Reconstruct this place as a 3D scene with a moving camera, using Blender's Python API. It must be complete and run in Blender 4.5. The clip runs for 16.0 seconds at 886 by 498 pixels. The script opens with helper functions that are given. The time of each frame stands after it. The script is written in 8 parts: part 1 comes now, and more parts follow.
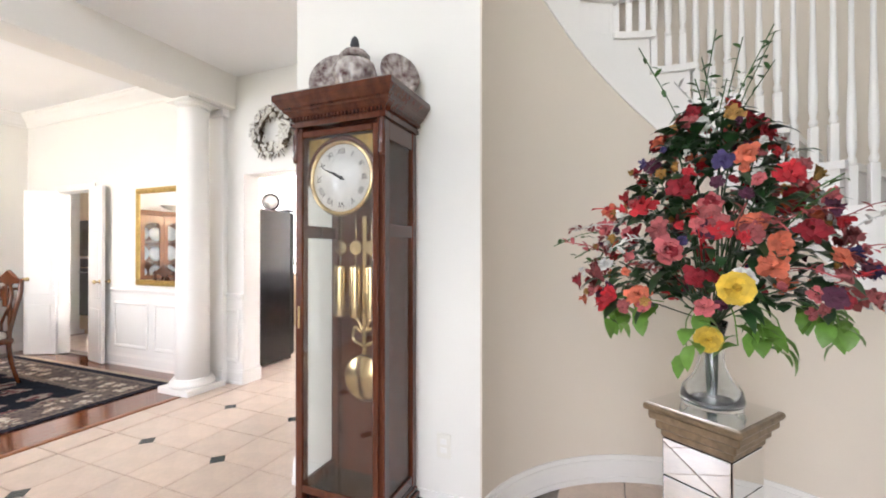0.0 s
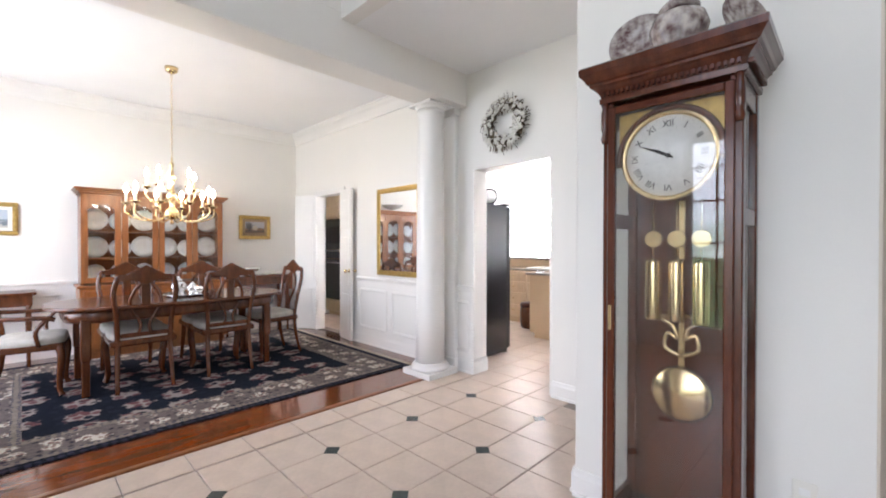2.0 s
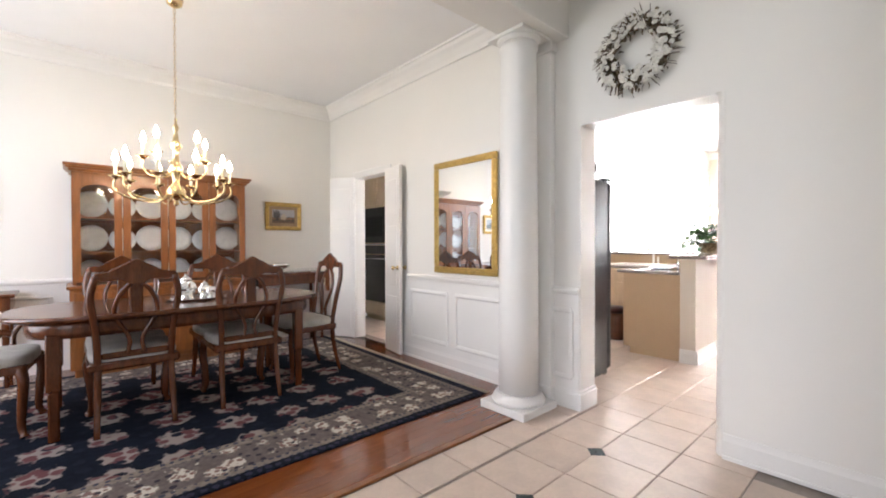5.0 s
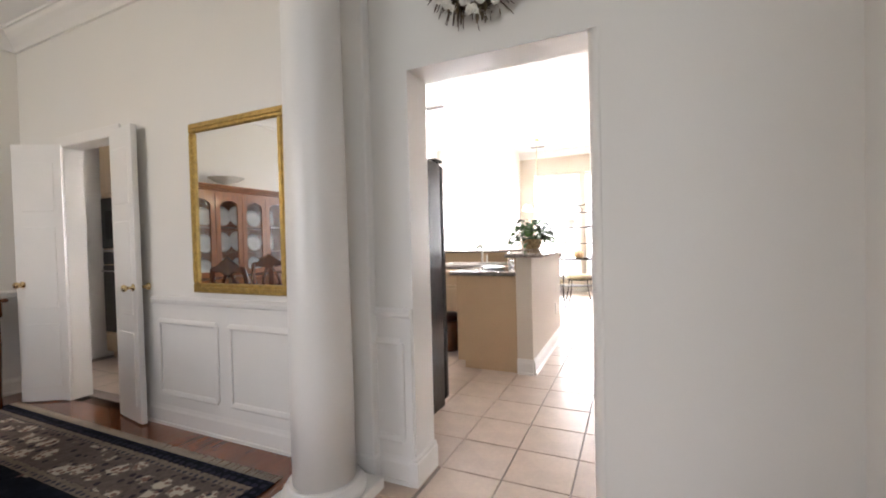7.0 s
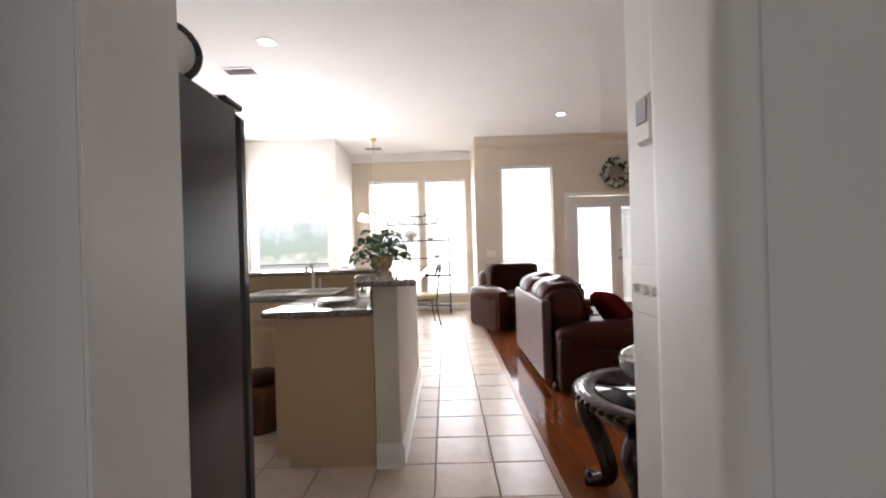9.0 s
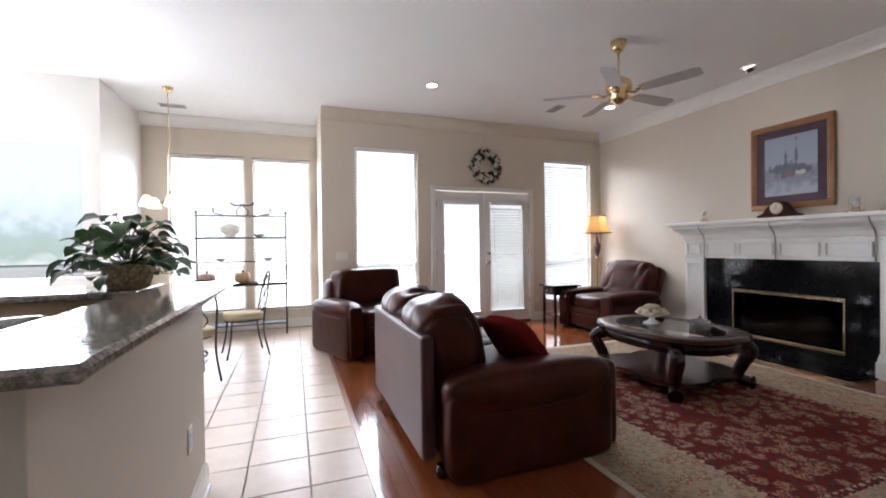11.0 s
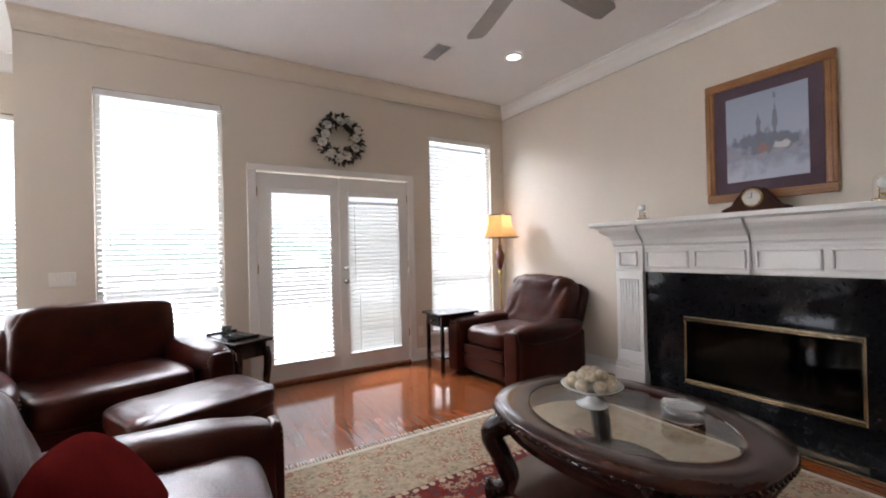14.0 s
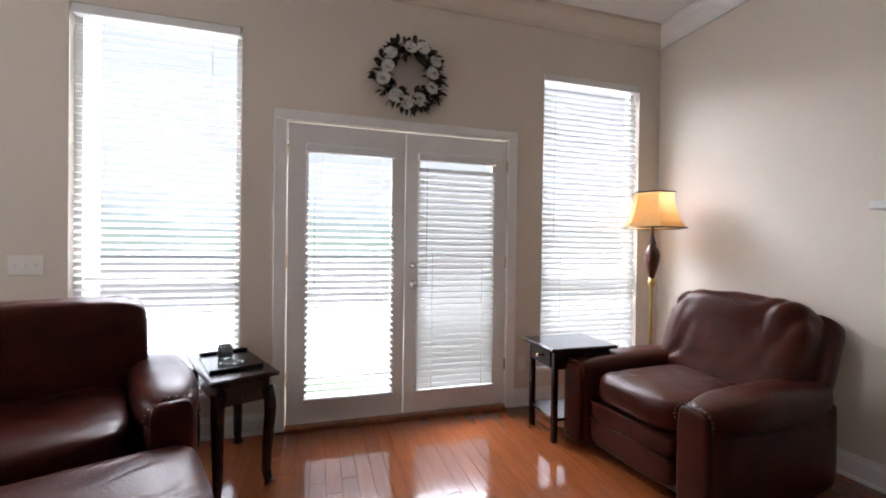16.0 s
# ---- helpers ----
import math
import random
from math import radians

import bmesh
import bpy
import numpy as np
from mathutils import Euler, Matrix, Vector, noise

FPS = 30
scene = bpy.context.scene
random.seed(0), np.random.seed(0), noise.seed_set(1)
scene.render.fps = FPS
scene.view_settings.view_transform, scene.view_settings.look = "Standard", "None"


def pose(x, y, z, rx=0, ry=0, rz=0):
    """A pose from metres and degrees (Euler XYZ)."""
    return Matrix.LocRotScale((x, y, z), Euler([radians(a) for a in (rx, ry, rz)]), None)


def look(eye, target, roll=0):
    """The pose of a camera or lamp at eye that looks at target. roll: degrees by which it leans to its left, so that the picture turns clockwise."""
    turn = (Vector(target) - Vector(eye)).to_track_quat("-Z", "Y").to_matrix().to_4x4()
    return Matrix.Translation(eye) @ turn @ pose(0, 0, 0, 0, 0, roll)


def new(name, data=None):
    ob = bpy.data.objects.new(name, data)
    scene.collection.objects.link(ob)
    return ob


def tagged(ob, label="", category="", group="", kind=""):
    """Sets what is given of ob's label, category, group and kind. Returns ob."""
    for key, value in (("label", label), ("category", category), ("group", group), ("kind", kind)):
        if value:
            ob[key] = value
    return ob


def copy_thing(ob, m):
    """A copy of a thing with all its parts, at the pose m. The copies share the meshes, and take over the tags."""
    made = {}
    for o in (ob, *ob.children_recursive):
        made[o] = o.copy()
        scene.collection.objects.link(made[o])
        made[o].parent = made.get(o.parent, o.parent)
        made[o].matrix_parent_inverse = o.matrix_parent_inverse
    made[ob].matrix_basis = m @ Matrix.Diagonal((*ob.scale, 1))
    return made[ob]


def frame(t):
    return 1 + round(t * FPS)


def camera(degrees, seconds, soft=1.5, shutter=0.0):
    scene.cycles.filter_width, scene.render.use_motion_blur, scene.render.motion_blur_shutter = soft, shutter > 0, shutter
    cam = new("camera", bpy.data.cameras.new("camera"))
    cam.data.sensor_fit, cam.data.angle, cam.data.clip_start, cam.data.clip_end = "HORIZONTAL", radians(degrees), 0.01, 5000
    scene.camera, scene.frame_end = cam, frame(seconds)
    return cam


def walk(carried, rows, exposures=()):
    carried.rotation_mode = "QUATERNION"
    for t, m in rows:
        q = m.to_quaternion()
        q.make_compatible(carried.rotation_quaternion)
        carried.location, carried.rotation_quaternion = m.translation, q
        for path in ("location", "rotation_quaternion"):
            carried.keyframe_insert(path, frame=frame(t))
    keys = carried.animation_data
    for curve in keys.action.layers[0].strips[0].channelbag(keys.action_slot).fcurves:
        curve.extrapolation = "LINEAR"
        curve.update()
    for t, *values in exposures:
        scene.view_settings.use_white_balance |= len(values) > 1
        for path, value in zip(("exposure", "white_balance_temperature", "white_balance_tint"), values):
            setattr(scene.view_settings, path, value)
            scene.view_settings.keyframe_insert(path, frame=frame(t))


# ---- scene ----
cam = camera(93.8, 16.0, soft=1.9)
PATH = [
    (0, (-0.123, -0.043, 1.282), (-0.877, 1.809, 1.29), 0.0),
    (0.5, (-0.283, -0.044, 1.276), (-1.232, 1.717, 1.274), -0.2),
    (1, (-0.426, -0.082, 1.281), (-1.554, 1.569, 1.277), -0.4),
    (1.5, (-0.589, -0.124, 1.278), (-1.873, 1.409, 1.262), -0.3),
    (2, (-0.745, -0.2, 1.267), (-2.149, 1.224, 1.251), 0.1),
    (2.5, (-0.852, -0.241, 1.251), (-2.354, 1.081, 1.243), -0.1),
    (3, (-1.014, -0.218, 1.257), (-2.59, 1.012, 1.232), -0.2),
    (5.5, (-2.053, 0.434, 1.174), (-3.454, 1.86, 1.147), -0.1),
    (6, (-2.205, 0.64, 1.19), (-3.453, 2.203, 1.159), -0.15),
    (6.5, (-2.32, 0.88, 1.183), (-3.362, 2.587, 1.155), -0.85),
    (7, (-2.426, 1.165, 1.192), (-3.255, 2.985, 1.152), -1.45),
    (7.5, (-2.58, 1.474, 1.209), (-3.202, 3.374, 1.159), -1.54),
    (8, (-2.723, 1.78, 1.205), (-3.136, 3.736, 1.159), -1.71),
    (8.5, (-2.84, 2.085, 1.221), (-3.063, 4.072, 1.193), -1.63),
    (9, (-2.935, 2.396, 1.228), (-2.949, 4.396, 1.228), -1.7),
    (11.5, (-2.65, 4.177, 1.257), (-1.836, 6.003, 1.237), -0.1),
    (12, (-2.482, 4.523, 1.248), (-1.544, 6.29, 1.228), 0.3),
    (12.5, (-2.241, 4.803, 1.276), (-1.199, 6.51, 1.242), -0.4),
    (13, (-1.912, 5.019, 1.258), (-0.831, 6.701, 1.221), -1.0),
    (13.5, (-1.6, 5.227, 1.273), (-0.513, 6.905, 1.252), -1.4),
    (14, (-1.295, 5.443, 1.278), (-0.244, 7.145, 1.288), -1.3),
    (14.5, (-1.027, 5.703, 1.299), (-0.056, 7.451, 1.323), -0.7),
    (15, (-0.835, 6.026, 1.301), (0.023, 7.832, 1.313), 0.2),
    (15.5, (-0.646, 6.389, 1.292), (0.064, 8.258, 1.278), 0.8),
    (16, (-0.51, 6.798, 1.27), (0.064, 8.714, 1.252), 0.8),
]
EXPOSURES = [(0, 2.08, 6350, 17), (1.2, 1.78, 6150, 17), (2.5, 1.52, 5980, 17), (5.5, 1.25, 6350, 17), (7, 0.72, 6500, 17), (8, 0.24, 6650, 17), (9, -0.5, 6500, 17), (11.5, -0.65, 5900, 14), (14, -0.52, 6080, 15), (16, -0.75, 5950, 15)]
walk(cam, [(t, look(eye, target, roll)) for t, eye, target, roll in PATH], EXPOSURES)

# ---- light ----
world = bpy.data.worlds.new("sky")
scene.world = world
world.use_nodes = True
wn = world.node_tree
sky = wn.nodes.new("ShaderNodeTexSky")
sky.sky_type, sky.sun_disc = "NISHITA", False
sky.sun_elevation, sky.sun_rotation = radians(58), radians(-72)
wn.nodes["Background"].inputs["Strength"].default_value = 0.12
wn.links.new(sky.outputs["Color"], wn.nodes["Background"].inputs["Color"])
sun = new("sun", bpy.data.lights.new("sun", "SUN"))
sun.data.energy, sun.data.angle, sun.data.color = 4.5, radians(0.5), (1.0, 0.95, 0.88)
sun.matrix_world = look((-9, 3, 15), (0, 0, 0))


def window_light(x, y, z, w, h, toward, power, color=(0.95, 0.98, 1.0)):
    """Daylight standing in a window's opening."""
    lamp = new("window_daylight", bpy.data.lights.new("window_daylight", "AREA"))
    lamp.data.shape, lamp.data.size, lamp.data.size_y = "RECTANGLE", w, h
    lamp.data.energy, lamp.data.color = power, color
    lamp.matrix_world = look((x, y, z), (x + toward[0], y + toward[1], z))
    return lamp


P = 24.0
# open sky over the patio, above the tree line
sky_lamp = window_light(0.1, 13.2, 4.5, 6.0, 2.8, (0, -1), P * 172)
sky_lamp.matrix_world = look((0.1, 13.2, 4.5), (0.1, 9.0, 1.1))
window_light(-1.465, 9.99, 1.49, 0.90, 2.34, (0, -1), P * 1.5)
window_light(1.68, 9.99, 1.49, 0.90, 2.34, (0, -1), P * 1.5)
window_light(-3.96, 11.0, 1.46, 0.98, 2.3, (0, -1), P * 4.5)
window_light(-2.92, 11.0, 1.46, 0.82, 2.3, (0, -1), P * 4.5)
window_light(-6.45, 9.05, 1.75, 0.7, 1.5, (1, 0), P * 4.0)
window_light(-5.57, 9.75, 1.7, 1.3, 1.5, (0, -1), P * 8.5)
window_light(-5.4, -1.42, 1.5, 2.2, 2.2, (0, 1), P * 1.15, (0.92, 0.95, 1.0))
window_light(-0.6, -2.62, 1.6, 2.2, 2.6, (0, 1), P * 0.52)
window_light(-0.6, -2.62, 4.2, 2.2, 1.6, (0, 1), P * 0.42)

# ---- materials ----


def mat(name, color, rough=0.5, metal=0.0, vary=0.12, scale=6.0, fine=60.0, bump=0.05, spread=0.0, coat=0.0,
        stretch=(1, 1, 1), second=None, emit=0.0, transmission=0.0, alpha_shadow=True):
    m = bpy.data.materials.new(name)
    m.use_nodes = True
    nt = m.node_tree
    b = nt.nodes["Principled BSDF"]
    b.inputs["Roughness"].default_value, b.inputs["Metallic"].default_value = rough, metal
    b.inputs["Coat Weight"].default_value = coat
    b.inputs["Coat Roughness"].default_value = 0.12
    b.inputs["Transmission Weight"].default_value = transmission
    tc = nt.nodes.new("ShaderNodeTexCoord")
    mp = nt.nodes.new("ShaderNodeMapping")
    mp.inputs["Scale"].default_value = stretch
    nt.links.new(tc.outputs["Object"], mp.inputs["Vector"])
    big, small = nt.nodes.new("ShaderNodeTexNoise"), nt.nodes.new("ShaderNodeTexNoise")
    for n, s, d in ((big, scale, 4), (small, fine, 3)):
        n.inputs["Scale"].default_value, n.inputs["Detail"].default_value = s, d
        nt.links.new(mp.outputs["Vector"], n.inputs["Vector"])
    mix = nt.nodes.new("ShaderNodeMix")
    mix.data_type = "RGBA"
    c2 = second or tuple(max(0.0, c * (1 - vary * 2)) for c in color)
    mix.inputs["A"].default_value = (*color, 1)
    mix.inputs["B"].default_value = (*c2, 1)
    ramp = nt.nodes.new("ShaderNodeMath")
    ramp.operation = "MULTIPLY_ADD"
    add = nt.nodes.new("ShaderNodeMath")
    add.operation = "MULTIPLY_ADD"
    nt.links.new(small.outputs["Fac"], add.inputs[0])
    add.inputs[1].default_value = 0.5
    nt.links.new(big.outputs["Fac"], add.inputs[2])
    nt.links.new(add.outputs[0], ramp.inputs[0])
    ramp.inputs[1].default_value, ramp.inputs[2].default_value, ramp.use_clamp = 2.2, -1.15, True
    nt.links.new(ramp.outputs[0], mix.inputs["Factor"])
    out = mix.outputs["Result"]
    if spread:
        hsv = nt.nodes.new("ShaderNodeHueSaturation")
        info = nt.nodes.new("ShaderNodeObjectInfo")
        geo = nt.nodes.new("ShaderNodeNewGeometry")
        s = nt.nodes.new("ShaderNodeMath")
        s.operation = "ADD"
        nt.links.new(info.outputs["Random"], s.inputs[0])
        nt.links.new(geo.outputs["Random Per Island"], s.inputs[1])
        fr = nt.nodes.new("ShaderNodeMath")
        fr.operation = "FRACT"
        nt.links.new(s.outputs[0], fr.inputs[0])
        mr = nt.nodes.new("ShaderNodeMapRange")
        mr.inputs["To Min"].default_value, mr.inputs["To Max"].default_value = 1 - spread, 1 + spread
        nt.links.new(fr.outputs[0], mr.inputs["Value"])
        nt.links.new(mr.outputs["Result"], hsv.inputs["Value"])
        nt.links.new(out, hsv.inputs["Color"])
        out = hsv.outputs["Color"]
    nt.links.new(out, b.inputs["Base Color"])
    if bump:
        bp = nt.nodes.new("ShaderNodeBump")
        bp.inputs["Strength"].default_value, bp.inputs["Distance"].default_value = bump, 0.01
        nt.links.new(add.outputs[0], bp.inputs["Height"])
        nt.links.new(bp.outputs["Normal"], b.inputs["Normal"])
    if emit:
        b.inputs["Emission Color"].default_value = (*color, 1)
        b.inputs["Emission Strength"].default_value = emit
    return m


def glass(name, color=(1, 1, 1), rough=0.02, sheen=0.03):
    """Thin pane: clear, with a gloss that grows at grazing angles."""
    m = bpy.data.materials.new(name)
    m.use_nodes = True
    nt = m.node_tree
    nt.nodes.clear()
    o, mx = nt.nodes.new("ShaderNodeOutputMaterial"), nt.nodes.new("ShaderNodeMixShader")
    tr, gl, fr = nt.nodes.new("ShaderNodeBsdfTransparent"), nt.nodes.new("ShaderNodeBsdfGlossy"), nt.nodes.new("ShaderNodeLayerWeight")
    tr.inputs["Color"].default_value = (*color, 1)
    gl.inputs["Roughness"].default_value = rough
    fr.inputs["Blend"].default_value = 0.5
    pw, ma = nt.nodes.new("ShaderNodeMath"), nt.nodes.new("ShaderNodeMath")
    pw.operation, ma.operation = "POWER", "MULTIPLY_ADD"
    pw.inputs[1].default_value, ma.inputs[1].default_value, ma.inputs[2].default_value = 4.0, 0.55, sheen
    nt.links.new(fr.outputs["Facing"], pw.inputs[0])
    nt.links.new(pw.outputs[0], ma.inputs[0])
    nt.links.new(ma.outputs[0], mx.inputs["Fac"])
    nt.links.new(tr.outputs["BSDF"], mx.inputs[1])
    nt.links.new(gl.outputs["BSDF"], mx.inputs[2])
    nt.links.new(mx.outputs["Shader"], o.inputs["Surface"])
    return m


M = {}
M["wall"] = mat("cream wall paint", (0.80, 0.775, 0.73), 0.5, vary=0.015, scale=1.5, fine=160, bump=0.06)
M["wall_family"] = mat("beige wall paint", (0.69, 0.615, 0.52), 0.6, vary=0.015, scale=1.5, fine=160, bump=0.06)
M["ceiling"] = mat("white ceiling paint", (0.87, 0.865, 0.86), 0.8, vary=0.015, scale=2, fine=200, bump=0.08)
M["trim"] = mat("white gloss trim paint", (0.82, 0.80, 0.765), 0.28, vary=0.02, scale=3, fine=90, bump=0.02)
M["tile"] = mat("pinkish beige floor tile", (0.63, 0.505, 0.41), 0.30, vary=0.08, scale=7, fine=40, bump=0.02, spread=0.05)
M["tile_dark"] = mat("slate green inset tile", (0.05, 0.065, 0.06), 0.25, scale=20, spread=0.1)
M["grout"] = mat("grey grout", (0.34, 0.29, 0.25), 0.9, scale=20, bump=0.2)
M["wood_floor"] = mat("polished cherry floor boards", (0.225, 0.062, 0.018), 0.10, vary=0.13, scale=5, fine=50, bump=0.01, spread=0.07, coat=0.5, stretch=(9, 0.8, 1))
M["oak"] = mat("honey oak", (0.28, 0.098, 0.027), 0.3, vary=0.2, scale=5, fine=40, bump=0.04, coat=0.3, stretch=(6, 6, 0.8))
M["cherry"] = mat("cherry furniture wood", (0.128, 0.036, 0.011), 0.24, vary=0.25, scale=5, fine=40, bump=0.03, coat=0.28, stretch=(5, 5, 1))
M["mahogany"] = mat("red mahogany", (0.108, 0.025, 0.010), 0.22, vary=0.25, scale=5, fine=40, bump=0.03, coat=0.3, stretch=(6, 6, 0.8))
M["clock_wood"] = mat("satin walnut clock case", (0.065, 0.020, 0.010), 0.6, vary=0.25, scale=8, fine=50, bump=0.03)
M["clock_wood"].node_tree.nodes["Principled BSDF"].inputs["Specular IOR Level"].default_value = 0.12
M["frame_oak"] = mat("golden oak picture frame", (0.36, 0.155, 0.045), 0.4, vary=0.15, scale=8, fine=50, bump=0.03)
M["dark_wood"] = mat("dark espresso wood", (0.024, 0.008, 0.005), 0.24, vary=0.25, scale=6, fine=50, bump=0.03, coat=0.2)
M["maple"] = mat("pale maple cabinet", (0.62, 0.46, 0.29), 0.4, vary=0.08, scale=4, fine=40, stretch=(5, 5, 0.8))
M["tan"] = mat("tan laminate panel", (0.52, 0.365, 0.22), 0.5, vary=0.04, scale=3)
M["granite"] = mat("polished speckled granite", (0.42, 0.37, 0.32), 0.1, vary=0.4, scale=60, fine=220, bump=0.0, second=(0.08, 0.07, 0.06))
M["black"] = mat("black gloss enamel", (0.012, 0.012, 0.014), 0.22, vary=0.1, bump=0.01)
M["granite_black"] = mat("polished black granite", (0.010, 0.010, 0.011), 0.06, vary=0.3, scale=40, fine=150, bump=0.0)
M["steel"] = mat("brushed steel", (0.6, 0.6, 0.6), 0.25, metal=1.0, vary=0.05)
M["silver"] = mat("polished silver", (0.85, 0.85, 0.83), 0.1, metal=1.0, vary=0.05, bump=0)
M["brass"] = mat("polished brass", (0.78, 0.60, 0.33), 0.18, metal=1.0, vary=0.08, bump=0.01)
M["gilt"] = mat("antique gilt", (0.62, 0.42, 0.13), 0.38, metal=0.7, vary=0.2, scale=30, fine=120, bump=0.15)
M["iron"] = mat("dark wrought iron", (0.05, 0.045, 0.04), 0.5, metal=0.6, scale=30)
M["mirror"] = mat("mirror", (0.92, 0.93, 0.92), 0.01, metal=1.0, vary=0.0, bump=0)
M["leather"] = mat("burgundy leather", (0.052, 0.0092, 0.0048), 0.34, vary=0.28, scale=7, fine=110, bump=0.24, second=(0.020, 0.004, 0.0022))
M["leather"].node_tree.nodes["Principled BSDF"].inputs["Specular IOR Level"].default_value = 0.18
M["leather"].node_tree.nodes["Principled BSDF"].inputs["Specular Tint"].default_value = (1.0, 0.78, 0.70, 1)
M["granite_black"].node_tree.nodes["Principled BSDF"].inputs["Specular IOR Level"].default_value = 0.22
M["dark_wood"].node_tree.nodes["Principled BSDF"].inputs["Specular IOR Level"].default_value = 0.25
M["tile"].node_tree.nodes["Principled BSDF"].inputs["Specular IOR Level"].default_value = 0.28
# paler and more mauve than the burgundy leather
M["leather_light"] = mat("paler mauve leather back", (0.085, 0.038, 0.035), 0.42, vary=0.15, scale=5, fine=110, bump=0.1)
M["red_cloth"] = mat("red cushion cloth", (0.11, 0.011, 0.010), 0.8, vary=0.15, fine=160, bump=0.2)
M["red_cloth"].node_tree.nodes["Principled BSDF"].inputs["Specular IOR Level"].default_value = 0.0
M["seat_cloth"] = mat("pale grey seat cloth", (0.60, 0.57, 0.50), 0.8, vary=0.12, scale=14, fine=120, bump=0.2)
M["cream_cloth"] = mat("cream seat cloth", (0.62, 0.52, 0.34), 0.85, vary=0.1, fine=150, bump=0.2)
M["blind"] = mat("white blind slat", (0.82, 0.82, 0.80), 0.45, vary=0.02, bump=0.0)
M["glass"] = glass("clear glass")
M["glass_door"] = glass("clear clock door glass", sheen=0.085)
M["glass_smoked"] = glass("faintly smoked glass", (0.86, 0.88, 0.86))
M["porcelain"] = mat("white porcelain", (0.80, 0.80, 0.78), 0.15, vary=0.08, scale=18)
M["imari"] = mat("painted red and white porcelain", (0.60, 0.54, 0.50), 0.2, vary=0.3, scale=22, fine=48, second=(0.07, 0.02, 0.022), bump=0)
M["leaf"] = mat("green leaf", (0.055, 0.15, 0.03), 0.4, vary=0.25, scale=12, spread=0.35)
M["leaf_dark"] = mat("dark green leaf", (0.025, 0.075, 0.022), 0.35, vary=0.25, scale=12, spread=0.35)
M["leaf_light"] = mat("fresh green leaf", (0.16, 0.34, 0.05), 0.45, vary=0.2, scale=12, spread=0.25)
M["twig"] = mat("brown twig", (0.11, 0.07, 0.04), 0.8, scale=30)
M["white_petal"] = mat("white petal", (0.75, 0.72, 0.65), 0.7, vary=0.08, scale=20, spread=0.08)
M["candle"] = mat("ivory candle sleeve", (0.8, 0.74, 0.6), 0.5, vary=0.03)
M["bulb"] = mat("lit bulb", (1.0, 0.82, 0.55), 0.4, vary=0, bump=0, emit=30)
M["bulb_warm"] = mat("lit warm bulb", (1.0, 0.72, 0.40), 0.4, vary=0, bump=0, emit=17)
M["downlight"] = mat("lit downlight", (1.0, 0.9, 0.75), 0.4, vary=0, bump=0, emit=14)
M["ivory"] = mat("ivory plastic", (0.78, 0.75, 0.68), 0.4, vary=0.01, bump=0)
M["fan_blade"] = mat("pale grey fan blade", (0.42, 0.40, 0.39), 0.45, vary=0.06, stretch=(1, 8, 1))
M["vent"] = mat("grey vent metal", (0.38, 0.38, 0.38), 0.5)
M["lawn"] = mat("mown grass", (0.08, 0.14, 0.035), 0.95, vary=0.25, scale=3, fine=60, bump=0.3)
M["patio"] = mat("pale concrete", (0.55, 0.53, 0.49), 0.9, vary=0.08, scale=3)

# ---- mesh helpers ----
I4 = Matrix.Identity(4)


def place(bm, made, m):
    bmesh.ops.transform(bm, matrix=m, verts=made)


def box(bm, lo, hi, bev=0.0, m=I4, seg=1):
    lo, hi = Vector(lo), Vector(hi)
    tmp = bmesh.new()
    bmesh.ops.create_cube(tmp, size=1.0)
    c, s = (lo + hi) / 2, hi - lo
    for v in tmp.verts:
        v.co = Vector((v.co.x * s.x, v.co.y * s.y, v.co.z * s.z)) + c
    if bev:
        bmesh.ops.bevel(tmp, geom=tmp.edges[:], offset=min(bev, min(abs(a) for a in s) * 0.45), segments=seg, affect="EDGES", profile=0.6)
    join(bm, tmp, m)
    return bm


def join(bm, tmp, m=I4):
    vs = [bm.verts.new(m @ v.co) for v in tmp.verts]
    tmp.verts.index_update()
    for f in tmp.faces:
        try:
            nf = bm.faces.new([vs[v.index] for v in f.verts])
            nf.smooth = f.smooth
        except ValueError:
            pass
    tmp.free()


def lathe(bm, profile, n=20, m=I4, smooth=True, cap=True):
    rings = []
    for r, z in profile:
        rings.append([bm.verts.new(m @ Vector((r * math.cos(2 * math.pi * i / n), r * math.sin(2 * math.pi * i / n), z))) for i in range(n)])
    for a, b in zip(rings, rings[1:]):
        for i in range(n):
            f = bm.faces.new((a[i], a[(i + 1) % n], b[(i + 1) % n], b[i]))
            f.smooth = smooth
    if cap:
        if profile[0][0] > 1e-4:
            bm.faces.new(rings[0][::-1])
        if profile[-1][0] > 1e-4:
            bm.faces.new(rings[-1])
    return bm


